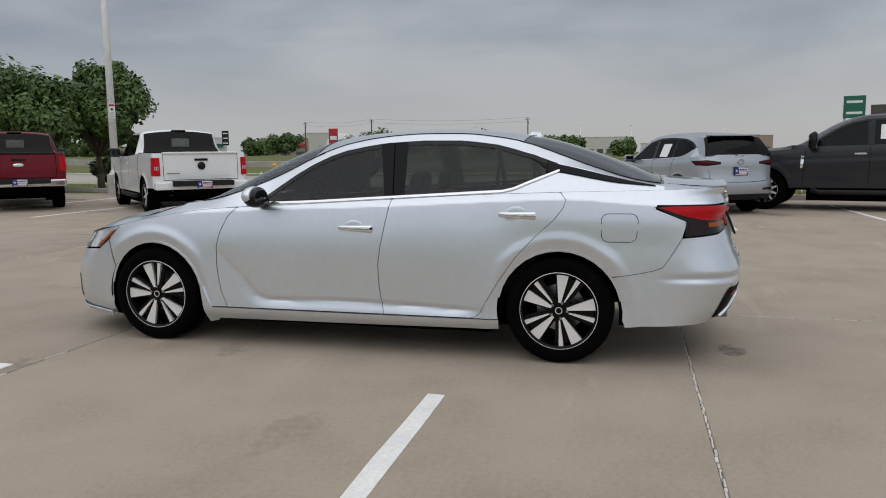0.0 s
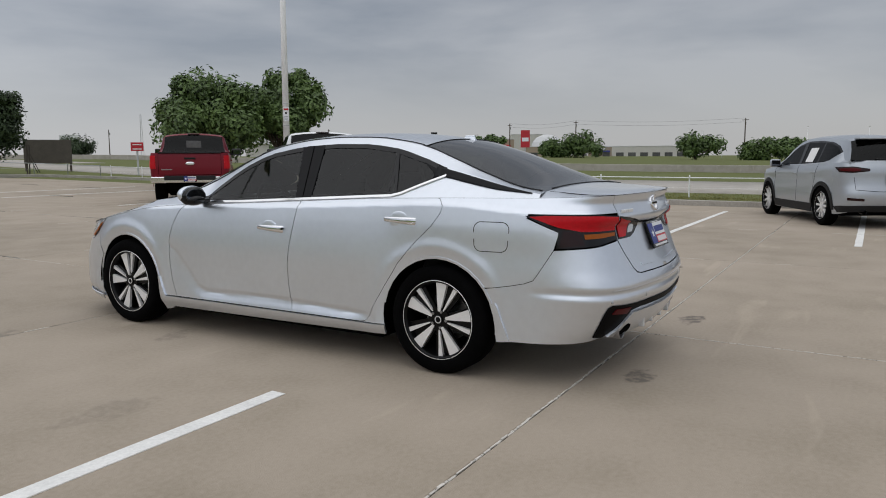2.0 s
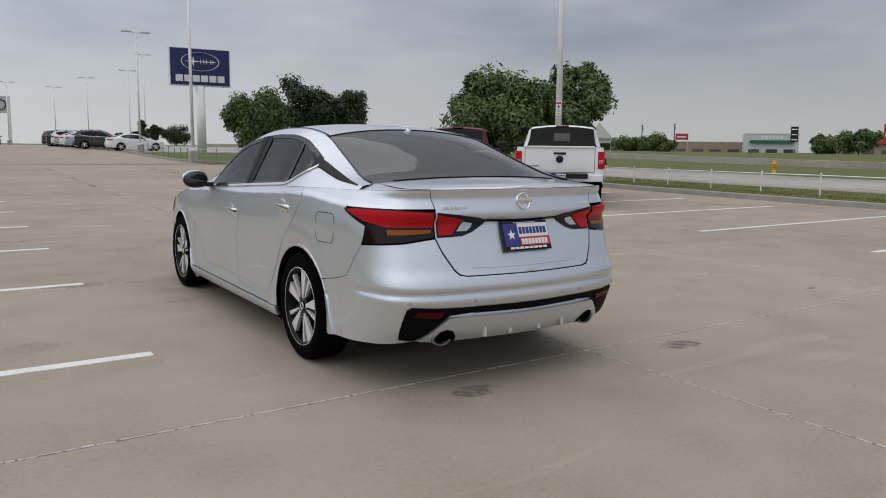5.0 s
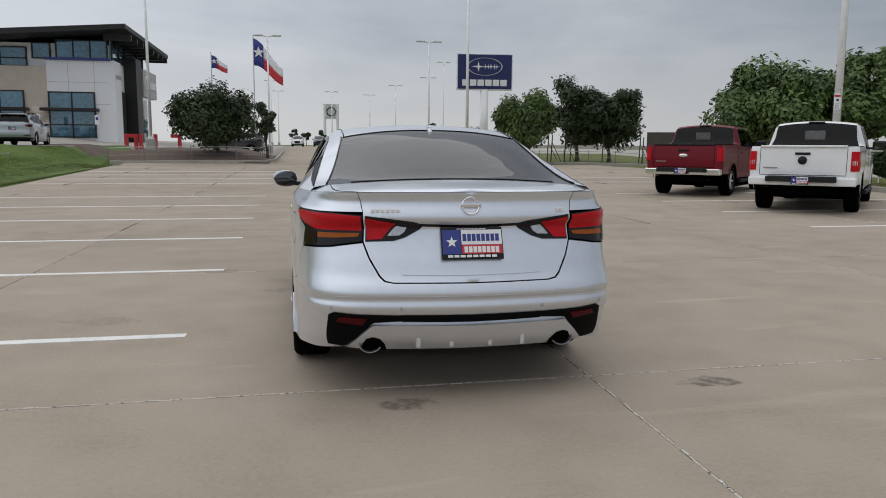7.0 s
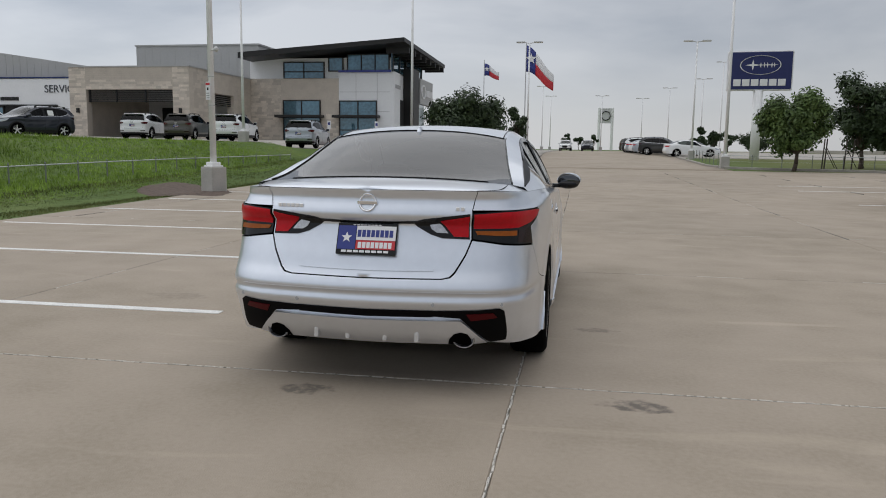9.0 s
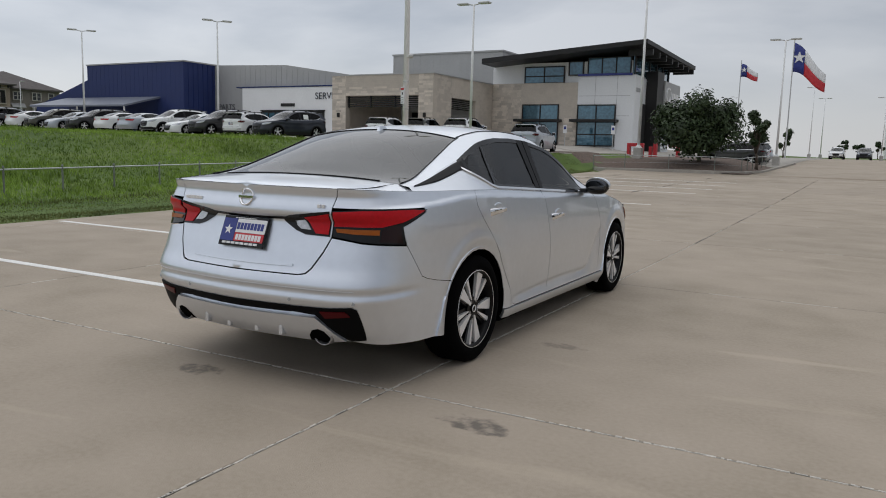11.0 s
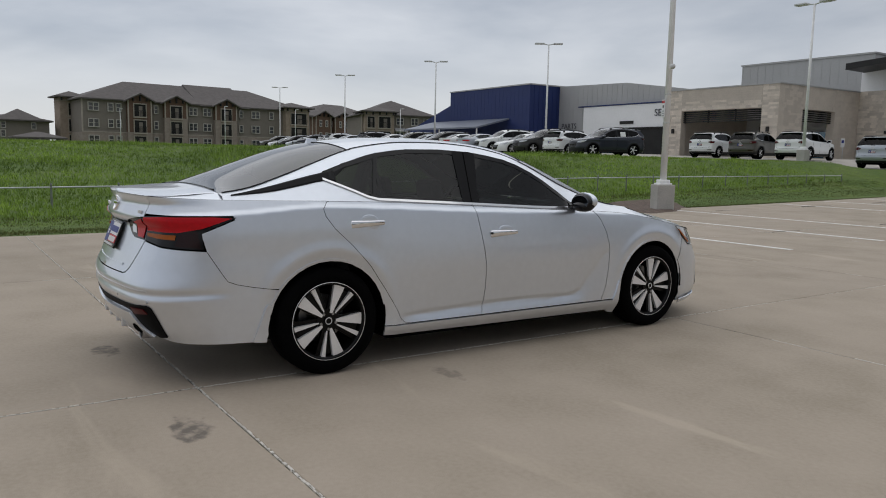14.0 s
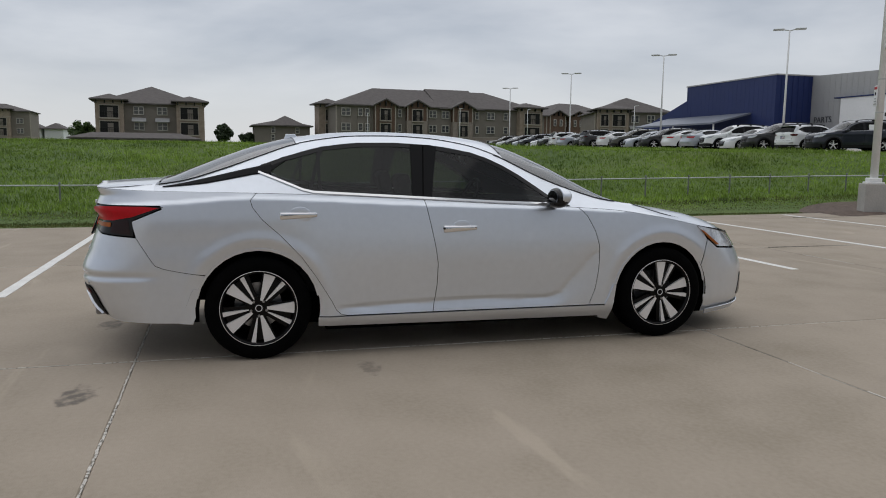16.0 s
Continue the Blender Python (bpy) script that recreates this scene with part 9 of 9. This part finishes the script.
    box("plate_pocket", (-0.64, 0.64, -3.212, -3.1, 0.655, 0.762), M_PLASTIC, ob, bevel=0.01)
    plate(ob, Matrix.Translation((0, -3.225, 0.69)))
    bm = bmesh.new()
    bmesh.ops.create_uvsphere(bm, u_segments=18, v_segments=10, radius=1, matrix=Matrix.Translation((0, -3.012, 1.09)) @ Matrix.Diagonal((0.085 if bumper is M_WHITE else 0.12, 0.02, 0.085 if bumper is M_WHITE else 0.05, 1)))
    part("badge", bm, M_TRIM if bumper is M_WHITE else M_CHROME, ob, smooth=True)
    box("model_bar", (-0.72, -0.45, -3.012, -2.99, 0.92, 0.945), M_GREYALLOY, ob)
    box("stop_lamp", (-0.16, 0.16, -1.055, -0.99, 1.895, 1.925), M_DARKRED, ob, bevel=0.01)
    if wide_mirrors:
        for side in (1, -1):
            part("fender_vent", patch([(Y(1.16), 1.12), (Y(1.10), 1.10), (Y(1.12), 0.88), (Y(1.17), 0.86)], W, (0.05, 0.05), 0.014, 0.02, 0, (side,), e), M_CHROME, ob, "bright chrome fender vent")
            part("door_crease", ribbon([(Y(1.0), 0.66), (Y(0.2), 0.65), (Y(-1.1), 0.65)], 0.02, W, 0.01, (side,)), body, ob)
        part("window_sheet", patch([(-0.22, 1.70), (-0.52, 1.70), (-0.52, 1.42), (-0.22, 1.42)], f, (0.1, 0.1), 0.005, 0.003, 0, (-1,), e), M_PAPER, ob, "white paper price sheet")
    else:
        box("sliding_pane", (-0.2, 0.2, -1.19, -1.17, 1.52, 1.72), M_PANE, ob)
    part("grille", patch([(0.0, 1.02), (sh.snose(0.58), 1.02), (sh.snose(0.55), 0.68), (0.0, 0.66)], W, (0.08, 0.06), 0.012, 0.02, 0, (1, -1), e), M_CHROME if bumper is not M_WHITE else M_TRIM, ob)
    box("front_bumper", (-0.96, 0.96, 2.62, 2.92, 0.46, 0.66), bumper, ob, bevel=0.05)
    door_seams(sh, ob, ((1.08, 1.12), (-0.06, -0.05)), 0.55)
    handles(sh, ob, ((0.1, 1.14), (-0.82, 1.16)), M_CHROME if wide_mirrors else body)
    side_mirrors(ob, 1.14, 0.92, 1.40, (0.13, 0.1, 0.19) if wide_mirrors else (0.14, 0.1, 0.11), M_TRIM)
    box("underbody", (-0.6, 0.6, -2.9, 2.5, 0.40, 0.62), M_DARKSHELL, ob)
    box("rear_axle", (-0.75, 0.75, -1.9, -1.75, 0.33, 0.46), M_DARKSHELL, ob, bevel=0.04)
    box("spare_wheel_carrier", (-0.35, 0.35, -2.8, -2.2, 0.42, 0.6), M_DARKSHELL, ob, bevel=0.08)
    cabin_fittings(ob, 0.75, 0.42, 0.3, -0.5, 0.95, 1.28, 1.32)
    four_wheels(ob, 0.985, 1.83, -1.83, 0.41, 0.255, 0.275, style)
    return ob


def far_saloon(body, label):
    """The low four-door car of the rows: painted shell, panes, lamps."""
    sh = SALOON
    ob = thing("saloon_car", label, "car")
    body_meshes(sh, ob, body, body, 0.09, panes=((0.56, -0.27), (-0.33, -1.37)), rows=8)
    for side in (1, -1):
        part("tail_lamp", patch([(sh.sy(-1.95), 0.95), (sh.sy(-2.1), 0.84), (sh.sx(0.4), 0.85), (sh.sx(0.4), 0.94)], sh.wall, (0.08, 0.04), 0.006, 0.012, 0, (side,)), M_REDLENS, ob)
        part("head_lamp", patch([(sh.sy(1.72), 0.79), (sh.sy(1.9), 0.64), (sh.snose(0.55), 0.62), (sh.snose(0.55), 0.69)], sh.wall, (0.08, 0.04), 0.006, 0.012, 0, (side,)), M_LAMPGLASS, ob)
    part("grille", patch([(0.0, 0.60), (sh.snose(0.45), 0.60), (sh.snose(0.36), 0.3), (0.0, 0.26)], sh.wall, (0.1, 0.05), 0.008, 0.01), M_TRIM, ob)
    side_mirrors(ob, 0.98, 0.56, 1.0, (0.1, 0.08, 0.07), body)
    box("underbody", (-0.72, 0.72, -1.95, 1.95, 0.2, 0.32), M_DARKSHELL, ob)
    cabin_fittings(ob, 0.36, 0.37, 0.02, -0.92, 0.75, 0.93, 0.98)
    four_wheels(ob, 0.895, 1.412, -1.4, 0.326, 0.24, 0.22, "five")
    return ob


def park(ob, x, y, heading, scale=(1, 1, 1), lift=0.0):
    """Sets a vehicle down: heading in degrees from +x."""
    h = Vector((math.cos(radians(heading)), math.sin(radians(heading)), 0))
    a, b = Vector((x, y, 0)) + h * 1.5, Vector((x, y, 0)) - h * 1.5
    za, zb = height(a.x, a.y), height(b.x, b.y)
    ob.matrix_world = pose(x, y, (za + zb) / 2 + lift, math.degrees(math.atan2(za - zb, 3.0)), 0, heading - 90) @ Matrix.Diagonal((*scale, 1))
    return ob


ram = park(pickup(M_WHITE, "white four-door pickup parked slantwise, tailgate shut", M_WHITE, "six", lamp_z=(0.88, 1.27)), 11.0, 9.55, 47, (1.0, 1.0, 0.975))
f150 = park(pickup(M_RED, "deep red four-door pickup with chrome bumper", M_CHROME, "six", lamp_z=(0.95, 1.30)), 11.1, 14.35, 45.5, (1.0, 1.0, 0.985))
f250 = park(pickup(M_CHARCOAL, "large charcoal pickup with tall tow mirrors", M_CHROME, "ten", True), 12.5, -6.45, 74, (1.02, 1.03, 1.03))
cx = park(suv(M_GREYPAINT, "silver-grey utility car with white price sheet in window", "ten", sticker=True), 12.45, -2.68, 27, (0.955, 1, 1))

high = park(suv(M_GREYPAINT, "silver utility car parked before the showroom", "five", lamps="wide", rails=True, cladding=False), -15.9, 39.3, 96, (1.05, 1.08, 1.03), 0.04)
wag = park(suv(M_WHITE, "white estate-like utility car with black cladding", "five", lamps="wide", rails=True), -20.9, 39.6, 97, (1.02, 1.06, 1.0), 0.04)
park(copy_thing(wag, Matrix()), -27.6, 40.2, 100, (1.02, 1.06, 1.0), 0.04)
wag2 = park(suv(M_OLIVE, "dark olive estate-like utility car with black cladding", "five", lamps="wide", rails=True), -24.4, 40.0, 99, (1.02, 1.06, 1.0), 0.04)
navy = park(suv(M_NAVY, "near-black utility car at the end of the row", "five", rails=True, sticker=True), -29.6, 31.8, -104, (1.04, 1.08, 1.06), 0.04)
whu = park(copy_thing(wag, Matrix()), -32.7, 32.0, 92, (1.02, 1.02, 0.95), 0.04)
blk = park(suv(M_BLACKPAINT, "black utility car in the row above the field", "five", rails=True), -35.3, 31.7, -103, (1.02, 1.04, 1.05), 0.04)
whs = park(far_saloon(M_WHITE, "white saloon in the row above the field"), -37.9, 32.0, -104, (1, 1, 1), 0.04)
park(copy_thing(wag, Matrix()), -40.5, 32.2, -102, (1.04, 1.06, 1.05), 0.04)
grs = park(far_saloon(M_GREYPAINT, "grey saloon in the row above the field"), -43.2, 32.4, 85, (1, 1, 1), 0.04)
row_kinds = [whs, blk, grs, wag2, whs, blk, blk, grs, whu, blk, whs, navy, grs, blk, whs, wag2]
rng_row = random.Random(8)
for k, src in enumerate(row_kinds):
    facing = (-103, 84)[rng_row.random() < 0.4]
    park(copy_thing(src, Matrix()), -46.0 - 2.75 * k, 32.3 + rng_row.uniform(-0.3, 0.3), facing + rng_row.uniform(-3, 3), (1.0, 1.0, 1.0) if src in (whs, grs) else (1.02, 1.05, 1.0), 0.04)
# cars up the northern drive
ws = park(copy_thing(whs, Matrix()), 10.6, 63.3, 2, (1, 1, 1), 0.04)
tagged(ws, "white saloon parked side-on beside the pylon")
for k, src in enumerate((blk, grs, whs, grs, whu, blk, wag2)):
    park(copy_thing(src, Matrix()), 8.6 - 0.15 * k, 68 + 3.1 * k, -12, (1, 1, 1), 0.04)
for k, src in enumerate((blk, navy, blk, grs, navy)):
    park(copy_thing(src, Matrix()), -5.8 - 0.3 * k, 52.5 + 3.2 * k, 175, (1, 1, 1), 0.04)
park(copy_thing(whu, Matrix()), -1.4, 112, -92, (1, 1, 1), 0.04), park(copy_thing(navy, Matrix()), 1.9, 113, -92, (1, 1, 1), 0.04)
